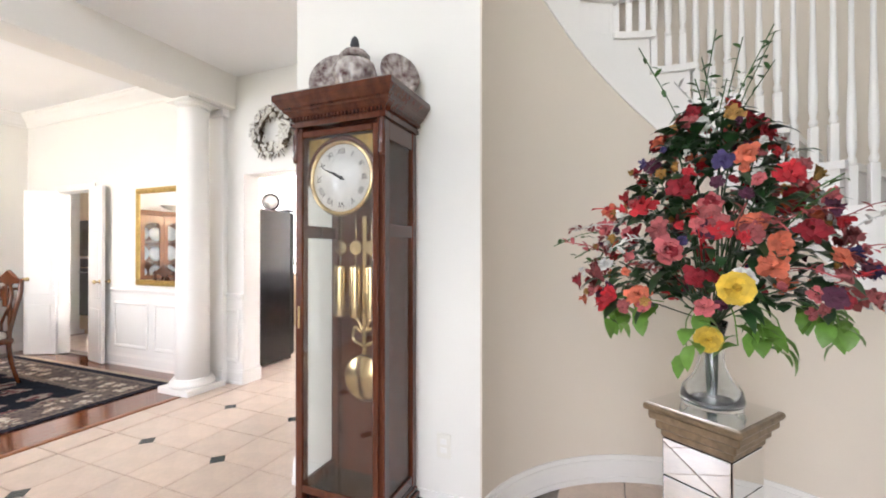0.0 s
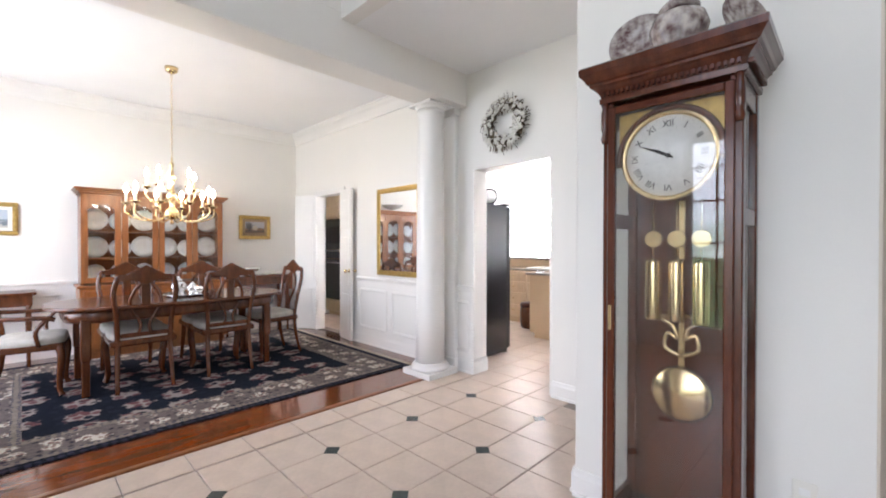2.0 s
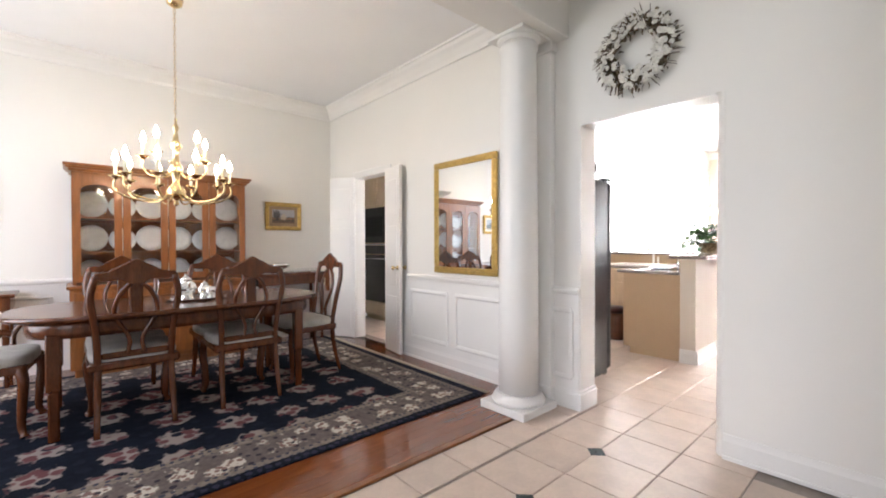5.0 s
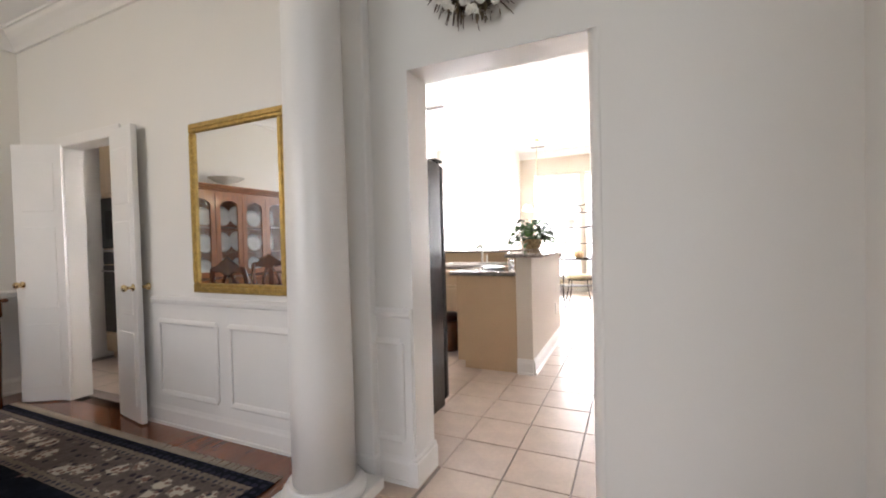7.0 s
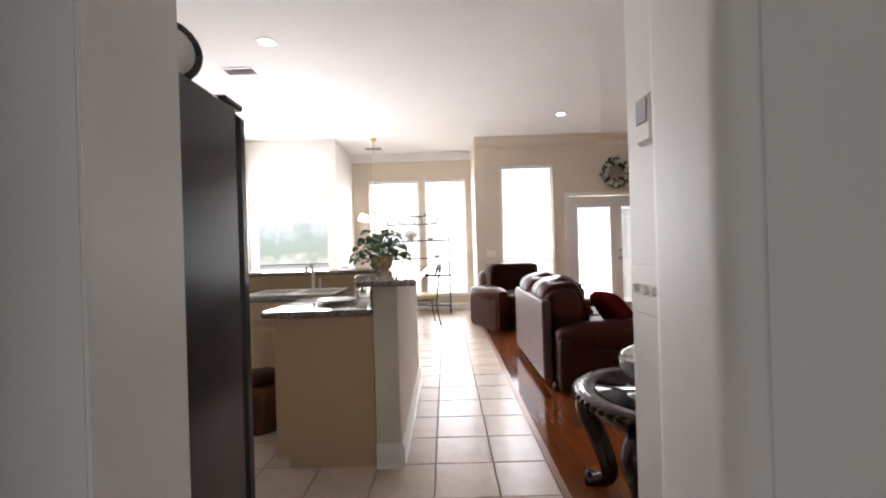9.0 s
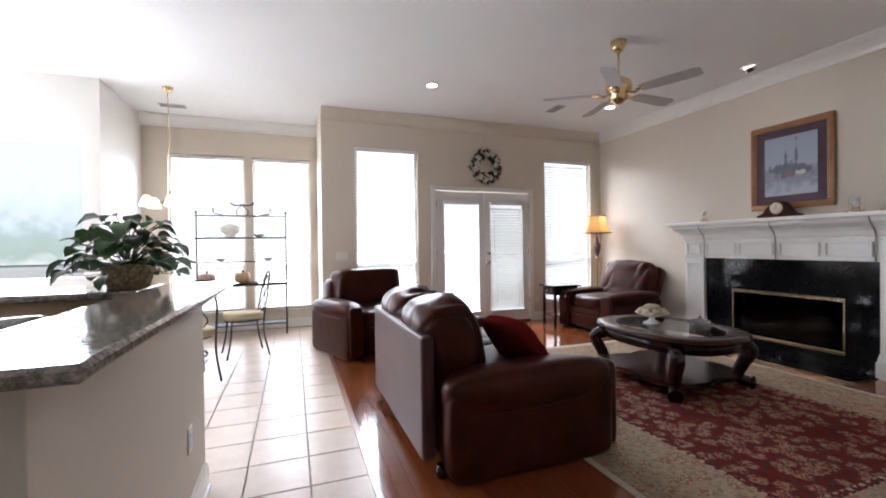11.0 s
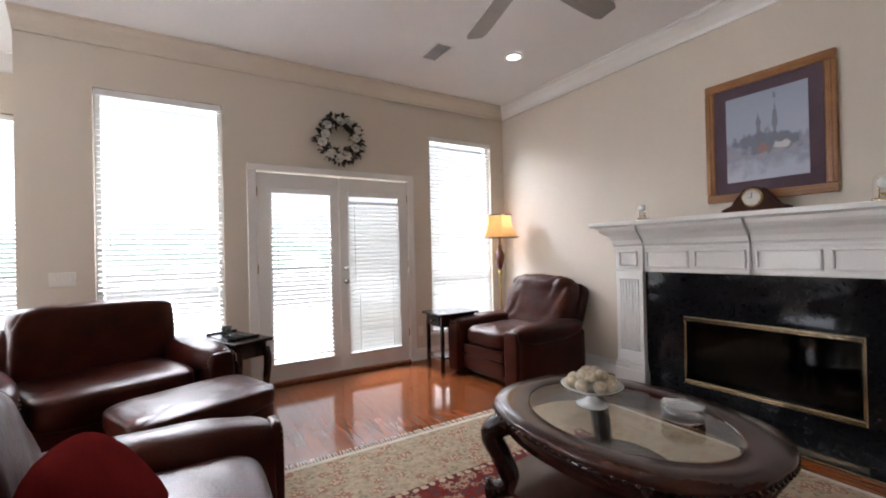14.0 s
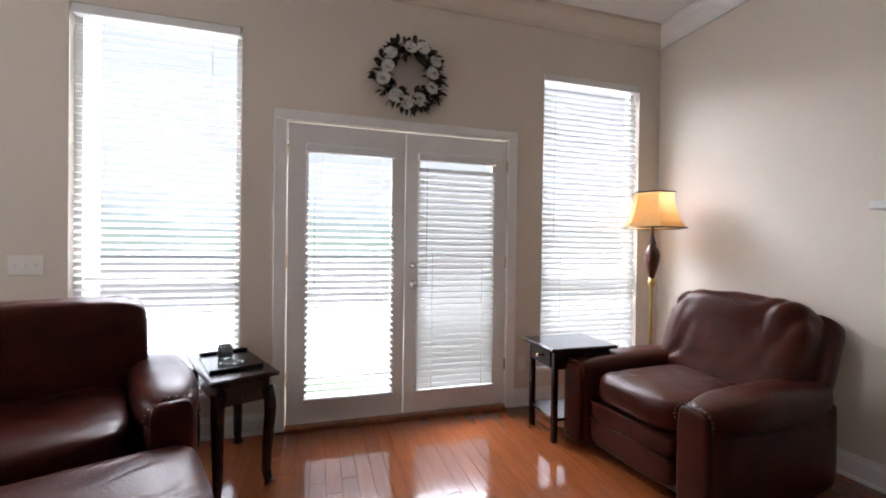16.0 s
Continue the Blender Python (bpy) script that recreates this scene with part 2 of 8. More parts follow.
def tube(bm, pts, r, n=8, m=I4, flat=1.0):
    """A round bar along pts; r a number or one for each point."""
    pts = [Vector(p) for p in pts]
    rs = r if isinstance(r, (list, tuple)) else [r] * len(pts)
    rings, up = [], None
    for i, p in enumerate(pts):
        d = (pts[min(i + 1, len(pts) - 1)] - pts[max(i - 1, 0)]).normalized()
        if up is None:
            up = d.orthogonal().normalized()
        up = (up - d * up.dot(d))
        up = up.normalized() if up.length > 1e-5 else d.orthogonal().normalized()
        side = d.cross(up)
        rings.append([bm.verts.new(m @ (p + rs[i] * (math.cos(2 * math.pi * k / n) * up + flat * math.sin(2 * math.pi * k / n) * side))) for k in range(n)])
    for a, b in zip(rings, rings[1:]):
        for k in range(n):
            f = bm.faces.new((a[k], a[(k + 1) % n], b[(k + 1) % n], b[k]))
            f.smooth = True
    bm.faces.new(rings[0][::-1])
    bm.faces.new(rings[-1])
    return bm


def curve_pts(pts, n=6):
    """A smooth run (Catmull-Rom) through pts."""
    p = [Vector(a) for a in pts]
    p = [2 * p[0] - p[1]] + p + [2 * p[-1] - p[-2]]
    out = []
    for i in range(1, len(p) - 2):
        for k in range(n):
            t = k / n
            a, b, c, d = p[i - 1], p[i], p[i + 1], p[i + 2]
            out.append(0.5 * (2 * b + (c - a) * t + (2 * a - 5 * b + 4 * c - d) * t * t + (3 * b - a - 3 * c + d) * t ** 3))
    out.append(p[-2])
    return out


def prism(bm, poly, depth, m=I4, bev=0.0):
    """Outline in x, z pushed back along y by depth."""
    tmp = bmesh.new()
    a = [tmp.verts.new((x, 0, z)) for x, z in poly]
    b = [tmp.verts.new((x, depth, z)) for x, z in poly]
    tmp.faces.new(a)
    tmp.faces.new(b[::-1])
    for i in range(len(poly)):
        j = (i + 1) % len(poly)
        tmp.faces.new((a[j], a[i], b[i], b[j]))
    bmesh.ops.recalc_face_normals(tmp, faces=tmp.faces[:])
    if bev:
        bmesh.ops.bevel(tmp, geom=tmp.edges[:], offset=bev, segments=1, affect="EDGES")
    join(bm, tmp, m)
    return bm


def puff(bm, c, h, e=0.35, n=14, m=I4, crease=0.0):
    """A stuffed block: superellipsoid of half sizes h about c; small e is boxier."""
    def sp(w, q):
        return math.copysign(abs(w) ** q, w)
    rows = []
    for i in range(n + 1):
        u = -math.pi / 2 + math.pi * i / n
        ring = []
        for k in range(2 * n):
            v = 2 * math.pi * k / (2 * n)
            p = Vector((h[0] * sp(math.cos(u), e) * sp(math.cos(v), e), h[1] * sp(math.cos(u), e) * sp(math.sin(v), e), h[2] * sp(math.sin(u), e)))
            if crease:
                p += crease * Vector((noise.noise((p + Vector(c)) * 7), noise.noise((p + Vector(c)) * 7 + Vector((9, 0, 0))), noise.noise((p + Vector(c)) * 7 + Vector((0, 9, 0)))))
            ring.append(bm.verts.new(m @ (p + Vector(c))))
        rows.append(ring)
    for a, b in zip(rows, rows[1:]):
        for k in range(2 * n):
            f = bm.faces.new((a[k], a[(k + 1) % (2 * n)], b[(k + 1) % (2 * n)], b[k]))
            f.smooth = True
    bmesh.ops.remove_doubles(bm, verts=[v for r in (rows[0], rows[-1]) for v in r], dist=1e-5)
    return bm


def folds(bm, amp, freq, direction, seed=0.0):
    """Press wandering valleys, spaced along a direction, into a soft mesh."""
    d = Vector(direction).normalized()
    bm.normal_update()
    moves = []
    for v in bm.verts:
        p = v.co + Vector((seed, 0, 0))
        w = math.sin(math.pi * (v.co.dot(d) * freq + 1.3 * noise.noise(p * 3.5)))
        deep = max(0.0, 0.35 + 1.1 * noise.noise(p * 4.5 + Vector((0, 5, 0))))
        moves.append(v.normal * (-amp * deep * (1 - abs(w)) ** 2))
    for v, q in zip(bm.verts, moves):
        v.co += q
    return bm


def link(name, bm, material):
    me = bpy.data.meshes.new(name)
    bmesh.ops.recalc_face_normals(bm, faces=bm.faces[:])
    bm.to_mesh(me)
    bm.free()
    for one in (material if isinstance(material, (list, tuple)) else [material]):
        me.materials.append(one)
    return new(name, me)


def part(name, bm, material, parent, label=""):
    """Links a bmesh as one mesh under a thing or a part; bm is in the thing's own space."""
    ob = link(name, bm, material)
    ob.parent = parent
    return tagged(ob, label)


def thing(name, m, label, category, group=""):
    ob = new(name)
    ob.empty_display_size = 0.1
    ob.matrix_world = m
    return tagged(ob, label, category, group)


def solid(name, bm, material, label, category="", kind="structure"):
    return tagged(link(name, bm, material), label, category, kind=kind)


def B(*boxes, bev=0.0):
    bm = bmesh.new()
    for lo, hi in boxes:
        box(bm, lo, hi, bev)
    return bm


# ---- the large structure ----
ground = solid("ground", B(((-60, -60, -0.3), (60, 60, -0.12))), M["lawn"], "mown green lawn round the house", "ground")
solid("patio_slab", B(((-30, 11.2, -0.12), (30, 50, -0.06))), M["patio"], "pale concrete patio outside the doors", "patio")
floor = solid("floor", B(((-3.64, -2.5, -0.12), (2.3, 3.04, -0.012)), ((-7.9, 3.04, -0.12), (-2.38, 11.0, -0.012))), M["grout"], "grey grout bed under the beige floor tiles", "floor")
floor_wood_1 = solid("floor_dining", B(((-7.29, -1.4, -0.12), (-3.64, 3.04, -0.016))), M["dark_wood"], "cherry board floor of the dining room", "floor")
floor_wood_2 = solid("floor_family", B(((-2.38, 3.17, -0.12), (2.5, 9.95, -0.016))), M["dark_wood"], "cherry board floor of the family room", "floor")

WH = M["wall"]
# back wall of hall and dining room, with the pantry door opening and the kitchen opening
solid("wall_back", B(((-7.29, 2.92, 0), (-6.49, 3.05, 3.3)), ((-6.49, 2.92, 2.0), (-5.78, 3.05, 3.3)), ((-5.78, 2.92, 0), (-4.6, 3.05, 3.3)), ((-4.6, 2.92, 0), (-3.40, 3.12, 3.3)),
                     ((-3.40, 2.92, 2.02), (-1.75, 3.14, 3.3)), ((-2.53, 2.92, 0), (-1.75, 2.958, 2.02)), ((-2.43, 2.958, 0), (-1.75, 3.17, 2.02))), WH, "smooth cream painted wall with two openings", "wall")
solid("wall_dining_west", B(((-7.29, -1.4, 0), (-7.17, 2.92, 3.3))), WH, "cream painted dining room wall", "wall")
solid("wall_dining_south", B(((-7.17, -1.4, 0), (-6.5, -1.25, 3.3)), ((-6.5, -1.4, 0), (-4.3, -1.25, 0.4)), ((-6.5, -1.4, 2.6), (-4.3, -1.25, 3.3)), ((-4.3, -1.4, 0), (-3.49, -1.25, 3.3))), WH, "cream wall round the dining room window", "wall")
solid("wall_clock", B(((-1.75, 1.78, 0), (-0.67, 3.17, 5.6)), bev=0.012), WH, "cream wall block behind the tall clock", "wall")
solid("wall_foyer_west", B(((-3.61, -2.5, 0), (-3.49, -1.4, 5.6)), ((-3.61, -1.4, 3.02), (-3.49, 1.49, 5.6))), WH, "cream wall above the dining room beam", "wall")
solid("wall_foyer_south", B(((-3.49, -2.6, 0), (-2.12, -2.5, 5.6)), ((0.5, -2.6, 0), (2.3, -2.5, 5.6)), ((-2.12, -2.6, 0), (0.5, -2.5, 0.3)), ((-2.12, -2.6, 2.5), (0.5, -2.5, 3.4)), ((-2.12, -2.6, 5.0), (0.5, -2.5, 5.6)), ((-1.60, -2.6, 0.3), (-1.42, -2.5, 2.5))), WH, "cream entrance wall with tall windows", "wall")
solid("wall_foyer_east", B(((2.3, -2.6, 0), (2.42, 3.6, 5.6))), WH, "cream stair hall wall", "wall")
solid("wall_stair_back", B(((-0.67, 3.4, 0), (2.3, 3.52, 5.6))), M["wall_family"], "beige wall behind the stair", "wall")
solid("wall_header", B(((-3.49, 1.49, 2.97), (-1.75, 1.61, 5.6))), WH, "cream header over the hall", "wall")
solid("beam", B(((-3.80, -1.25, 2.655), (-3.49, 2.92, 3.02)), bev=0.004), WH, "cream beam on a round column", "beam")
solid("ceiling_dining", B(((-7.29, -1.4, 3.02), (-3.80, 2.92, 3.12))), M["ceiling"], "white dining room ceiling", "ceiling")
solid("ceiling_hall", B(((-3.49, 1.61, 2.97), (-1.75, 2.92, 3.07))), M["ceiling"], "white low hall ceiling", "ceiling")
solid("ceiling_foyer", B(((-3.6, -2.6, 5.6), (2.42, 3.6, 5.7))), M["ceiling"], "high white foyer ceiling", "ceiling")

WF = M["wall_family"]
solid("wall_family_south", B(((-2.43, 3.17, 0), (-1.75, 3.45, 2.02)), ((-2.47, 3.14, 2.02), (-1.75, 3.45, 3.3)), ((-1.75, 3.17, 0), (-0.67, 3.45, 3.3)), ((-0.67, 3.52, 0), (2.5, 3.6, 3.3))), WF, "beige family room wall behind the walker", "wall")
solid("wall_family_east", B(((2.37, 3.6, 0), (2.5, 9.95, 3.3))), WF, "beige fireplace wall", "wall")
WIN = [(-1.93, -1.0), (1.215, 2.15)]
solid("wall_patio", B(((-2.39, 9.78, 0), (-1.93, 9.93, 3.3)), ((-1.93, 9.78, 0), (-1.0, 9.93, 0.3)), ((-1.93, 9.78, 2.675), (-1.0, 9.93, 3.3)), ((-1.0, 9.78, 0), (-0.72, 9.93, 3.3)),
                      ((-0.72, 9.78, 2.1), (0.90, 9.93, 3.3)), ((0.90, 9.78, 0), (1.215, 9.93, 3.3)), ((1.215, 9.78, 0), (2.15, 9.93, 0.3)), ((1.215, 9.78, 2.675), (2.15, 9.93, 3.3)), ((2.15, 9.78, 0), (2.37, 9.93, 3.3))), WF, "beige wall with two windows and patio doors", "wall")
solid("wall_bay_side", B(((-2.39, 9.93, 0), (-2.27, 10.95, 3.3))), WF, "beige side wall of the breakfast bay", "wall")
solid("wall_bay", B(((-4.9, 10.8, 0), (-4.46, 10.95, 3.3)), ((-4.46, 10.8, 0), (-3.45, 10.95, 0.3)), ((-4.46, 10.8, 2.64), (-3.45, 10.95, 3.3)), ((-3.45, 10.8, 0), (-3.335, 10.95, 3.3)), ((-3.335, 10.8, 0), (-2.5, 10.95, 0.3)), ((-3.335, 10.8, 2.64), (-2.5, 10.95, 3.3)), ((-2.5, 10.8, 0), (-2.39, 10.95, 3.3))), WF, "beige breakfast bay wall with two tall windows", "wall")
solid("wall_bay_west", B(((-4.9, 9.6, 0), (-4.78, 10.8, 3.3)), ((-6.42, 9.48, 0), (-6.2, 9.6, 3.3)), ((-6.2, 9.48, 0), (-4.95, 9.6, 0.95)), ((-6.2, 9.48, 2.45), (-4.95, 9.6, 3.3)), ((-4.95, 9.48, 0), (-4.78, 9.6, 3.3))), WH, "pale wall beside the breakfast bay", "wall")
solid("wall_kitchen_west", B(((-7.9, 3.05, 0), (-7.78, 5.0, 3.3)), ((-7.78, 3.05, 0), (-7.29, 3.10, 3.3)), ((-7.78, 4.88, 0), (-6.3, 5.0, 3.3)), ((-6.42, 5.0, 0), (-6.3, 8.72, 3.3)), ((-6.42, 8.72, 0), (-6.3, 9.38, 1.0)), ((-6.42, 8.72, 2.5), (-6.3, 9.38, 3.3)), ((-6.42, 9.38, 0), (-6.3, 9.48, 3.3))), WH, "cream kitchen wall with a narrow window", "wall")
solid("ceiling_family", B(((-7.9, 3.05, 3.17), (2.5, 11.0, 3.3))), M["ceiling"], "white kitchen and family room ceiling", "ceiling")


def backdrop_mat():
    """Glowing garden backdrop, daylight haze painted in: pale sky above, soft tree line, sunlit ground below."""
    m = bpy.data.materials.new("glowing painted garden haze")
    m.use_nodes = True
    nt = m.node_tree
    nt.nodes.clear()
    o, em = nt.nodes.new("ShaderNodeOutputMaterial"), nt.nodes.new("ShaderNodeEmission")
    tc, sep = nt.nodes.new("ShaderNodeTexCoord"), nt.nodes.new("ShaderNodeSeparateXYZ")
    nt.links.new(tc.outputs["Object"], sep.inputs[0])
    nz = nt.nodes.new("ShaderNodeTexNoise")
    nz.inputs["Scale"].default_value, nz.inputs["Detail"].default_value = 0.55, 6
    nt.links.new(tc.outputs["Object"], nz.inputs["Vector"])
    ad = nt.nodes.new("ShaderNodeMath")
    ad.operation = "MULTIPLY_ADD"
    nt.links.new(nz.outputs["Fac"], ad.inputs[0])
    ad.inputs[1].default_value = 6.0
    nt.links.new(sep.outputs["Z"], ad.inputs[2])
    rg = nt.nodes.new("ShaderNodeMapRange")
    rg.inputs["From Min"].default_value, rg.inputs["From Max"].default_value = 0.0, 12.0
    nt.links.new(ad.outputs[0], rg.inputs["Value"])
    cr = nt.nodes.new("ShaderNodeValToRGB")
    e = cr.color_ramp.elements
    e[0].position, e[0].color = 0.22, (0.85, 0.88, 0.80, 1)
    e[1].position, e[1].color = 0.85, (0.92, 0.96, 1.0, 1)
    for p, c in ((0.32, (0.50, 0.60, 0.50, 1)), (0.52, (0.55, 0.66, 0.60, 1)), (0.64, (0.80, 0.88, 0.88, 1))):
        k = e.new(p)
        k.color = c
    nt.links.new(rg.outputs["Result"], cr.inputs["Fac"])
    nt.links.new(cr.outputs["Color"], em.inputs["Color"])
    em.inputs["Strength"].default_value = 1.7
    nt.links.new(em.outputs["Emission"], o.inputs["Surface"])
    return m


# emissive sheets; the overexposed daylight outdoors is put into their colour
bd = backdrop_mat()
solid("backdrop_garden", B(((-50, 55, -1), (50, 55.2, 48))), bd, "glowing backdrop far behind the house, tree line in painted bright haze", "backdrop")
solid("backdrop_street", B(((-50, -55.2, -1), (50, -55, 24))), bd, "glowing backdrop across the street, trees in painted bright haze", "backdrop")
solid("backdrop_side", B(((-55.2, -50, -1), (-55, 50, 24))), bd, "glowing backdrop beside the house, trees in painted bright haze", "backdrop")

# ---- mouldings ----
CROWN = [(0, 0), (0, -0.15), (0.02, -0.15), (0.03, -0.12), (0.07, -0.07), (0.10, -0.045), (0.115, -0.02), (0.13, -0.02), (0.13, 0)]
BASE = [(0, 0), (0, 0.135), (0.008, 0.135), (0.012, 0.115), (0.017, 0.10), (0.017, 0.02), (0.024, 0.018), (0.026, 0)]
RAIL = [(0, -0.035), (0.012, -0.035), (0.014, -0.012), (0.03, 0.0), (0.034, 0.02), (0.02, 0.032), (0, 0.036)]
PICT = [(0, -0.018), (0.008, -0.018), (0.016, -0.006), (0.012, 0.008), (0.006, 0.018), (0, 0.018)]


def molding(bm, a, b, out, prof, z):
    """A profile (out from the wall, up) carried from a to b at height z."""
    o = Vector((out[0], out[1], 0))
    va = [bm.verts.new(Vector((a[0], a[1], z + h)) + o * d) for d, h in prof]
    vb = [bm.verts.new(Vector((b[0], b[1], z + h)) + o * d) for d, h in prof]
    n = len(prof)
    for i in range(n):
        j = (i + 1) % n
        bm.faces.new((va[i], va[j], vb[j], vb[i]))
    bm.faces.new(va[::-1])
    bm.faces.new(vb)


def mould(name, runs, prof, z, label, material=None):
    bm = bmesh.new()
    for a, b, out in runs:
        molding(bm, a, b, out, prof, z)
    return solid(name, bm, material or M["trim"], label, "moulding")


mould("trim_dining_crown", [((-7.17, -1.25), (-7.17, 2.92), (1, 0)), ((-7.17, 2.92), (-3.80, 2.92), (0, -1)), ((-7.17, -1.25), (-3.80, -1.25), (0, 1))], CROWN, 3.02, "white crown moulding of the dining room")
mould("trim_family_crown", [((2.37, 3.6), (2.37, 9.78), (-1, 0))], CROWN, 3.17, "white crown moulding over the fireplace wall")
mould("trim_patio_crown", [((-2.39, 9.78), (2.37, 9.78), (0, -1))], CROWN, 3.17, "beige crown moulding over the patio wall", M["wall_family"])
mould("trim_bay_crown", [((-4.78, 10.8), (-2.39, 10.8), (0, -1))], CROWN, 3.17, "white crown moulding of the breakfast bay", M["ceiling"])
mould("baseboard_hall", [((-2.53, 2.92), (-1.75, 2.92), (0, -1)), ((-1.75, 1.78), (-1.75, 2.92), (-1, 0)), ((-1.75, 1.78), (-0.67, 1.78), (0, -1)),
                         ((-7.17, -1.25), (-7.17, 2.92), (1, 0)), ((-5.78, 2.92), (-3.40, 2.92), (0, -1)), ((-7.17, 2.92), (-6.49, 2.92), (0, -1))], BASE, 0, "white stepped baseboard")
mould("baseboard_family", [((-2.39, 9.78), (-0.79, 9.78), (0, -1)), ((0.96, 9.78), (2.37, 9.78), (0, -1)), ((2.37, 8.1), (2.37, 9.78), (-1, 0)), ((2.37, 3.6), (2.37, 5.6), (-1, 0)),
                           ((-4.78, 10.8), (-2.39, 10.8), (0, -1)), ((-2.39, 9.78), (-2.39, 10.8), (-1, 0))], BASE, 0, "white baseboard of the family room")
mould("trim_chair_rail", [((-5.40, 2.92), (-3.40, 2.92), (0, -1)), ((-7.17, 2.92), (-6.55, 2.92), (0, -1)), ((-7.17, -1.25), (-7.17, 2.92), (1, 0))], RAIL, 0.83, "white chair rail round the dining room")
# wainscot below the rail: white paint skin with framed panels
solid("trim_wainscot", B(((-5.72, 2.912, 0.13), (-3.405, 2.92, 0.80)), ((-7.17, -1.25, 0.13), (-7.162, 2.90, 0.80))), M["trim"], "white painted wainscot", "wainscot")
bm = bmesh.new()
for x0, x1 in ((-5.34, -4.78), (-4.66, -4.10), (-3.66, -3.46)):
    z0, z1 = 0.22, 0.70
    molding(bm, (x0, 2.912), (x1, 2.912), (0, -1), PICT, z0)
    molding(bm, (x0, 2.912), (x1, 2.912), (0, -1), PICT, z1)
    for x in (x0, x1):
        box(bm, (x - 0.017, 2.897, z0), (x + 0.017, 2.912, z1), 0.004)
for y0 in (-1.1, -0.45, 2.0):
    y1, z0, z1 = y0 + 0.55, 0.22, 0.70
    molding(bm, (-7.162, y0), (-7.162, y1), (1, 0), PICT, z0)
    molding(bm, (-7.162, y0), (-7.162, y1), (1, 0), PICT, z1)
    for y in (y0, y1):
        box(bm, (-7.162, y - 0.017, z0), (-7.147, y + 0.017, z1), 0.004)
solid("trim_wainscot_panels", bm, M["trim"], "white picture-frame panel mouldings", "moulding")
solid("trim_pilaster", B(((-3.86, 2.86, 0), (-3.60, 2.92, 2.58)), ((-3.88, 2.84, 2.58), (-3.58, 2.92, 2.654)), ((-3.87, 2.85, 0), (-3.59, 2.92, 0.13)), bev=0.006), M["trim"], "white flat pilaster on the wall", "pilaster")
solid("trim_jamb_base", B(((-3.425, 2.895, 0), (-3.375, 3.125, 0.12)), ((-3.42, 2.90, 0.12), (-3.38, 3.122, 0.14)), bev=0.004), M["trim"], "white stepped plinth at the opening", "plinth")
solid("trim_reveal", B(((-3.40, 2.921, 0), (-3.394, 3.119, 2.02)), ((-3.394, 2.921, 2.012), (-2.577, 3.119, 2.0195))), M["trim"], "glossy painted reveal of the kitchen opening", "reveal")

corner = bmesh.new()
outline = [(-2.53 - 0.045 * math.sin(radians(a)), 2.965 - 0.045 * math.cos(radians(a))) for a in range(0, 91, 10)]
outline += [(-2.535 - 0.04 * math.cos(radians(a)), 3.10 + 0.04 * math.sin(radians(a))) for a in range(0, 91, 15)]
outline += [(-2.472, 3.14), (-2.470, 3.44), (-2.462, 3.45), (-2.43, 3.45), (-2.43, 2.96), (-2.53, 2.96)]
lo = [corner.verts.new((x, y, 0)) for x, y in outline]
hi = [corner.verts.new((x, y, 2.02)) for x, y in outline]
for i in range(len(outline)):
    j = (i + 1) % len(outline)
    corner.faces.new((lo[i], lo[j], hi[j], hi[i])).smooth = i < 15
solid("trim_bullnose", corner, WH, "smooth painted rounded end of the wall at the kitchen opening", "reveal")

column = thing("column", pose(-3.73, 2.65, 0), "round white painted column on a square plinth", "column")
part("plinth", B(((-0.195, -0.195, 0), (0.195, 0.195, 0.055)), bev=0.004), M["trim"], column)
part("base_ring", lathe(bmesh.new(), [(0.185, 0.055), (0.19, 0.07), (0.185, 0.09), (0.165, 0.10), (0.168, 0.115), (0.158, 0.125)], 40), M["trim"], column)
part("shaft", lathe(bmesh.new(), [(0.142, 0.12), (0.141, 0.6), (0.136, 1.3), (0.127, 2.5), (0.127, 2.555), (0.138, 2.562), (0.138, 2.575), (0.13, 2.582), (0.13, 2.60)], 40), M["trim"], column)
cap = lathe(bmesh.new(), [(0.132, 2.60), (0.142, 2.608), (0.150, 2.622), (0.152, 2.63)], 40)
box(cap, (-0.16, -0.16, 2.63), (0.16, 0.16, 2.654), 0.004)
part("capital", cap, M["trim"], column)


entry = tagged(thing("window_5", pose(0, 0, 0), "tall entrance sidelight with dark glazing bars", "window"), kind="structure")
for z in (0.8, 1.3, 1.8, 2.2):
    part("glazing_bar", B(((-2.12, -2.56, z - 0.012), (-1.60, -2.535, z + 0.012)), bev=0.003), M["iron"], entry)
part("glazing_bar", B(((-1.872, -2.562, 0.3), (-1.848, -2.533, 2.5)), bev=0.003), M["iron"], entry)

# ---- pantry doors ----
def door_leaf(m, w, h, hand, label):
    d = thing("pantry_door", m, label, "door", "pair of pantry doors")
    part("leaf", B(((0.003, -0.018, 0.01), (w, 0.018, h)), bev=0.003), M["trim"], d)
    for z0, z1 in ((0.12, 0.62), (0.74, 1.38), (1.5, 1.88)):
        b = bmesh.new()
        for s in (-1, 1):
            box(b, (0.06, s * 0.019 - 0.004, z0), (w - 0.06, s * 0.019 + 0.004, z1), 0.004)
        part("panel", b, M["trim"], d)
    for s in (-1, 1):
        k = lathe(bmesh.new(), [(0.026, 0), (0.026, 0.006), (0.010, 0.012), (0.010, 0.035), (0.02, 0.042), (0.026, 0.055), (0.018, 0.066), (0.0, 0.07)], 16, pose(w - 0.045, s * 0.018, 0.93, -90 * s if s > 0 else 90))
        part("knob", k, M["brass"], d, "small brass knob")
    return d


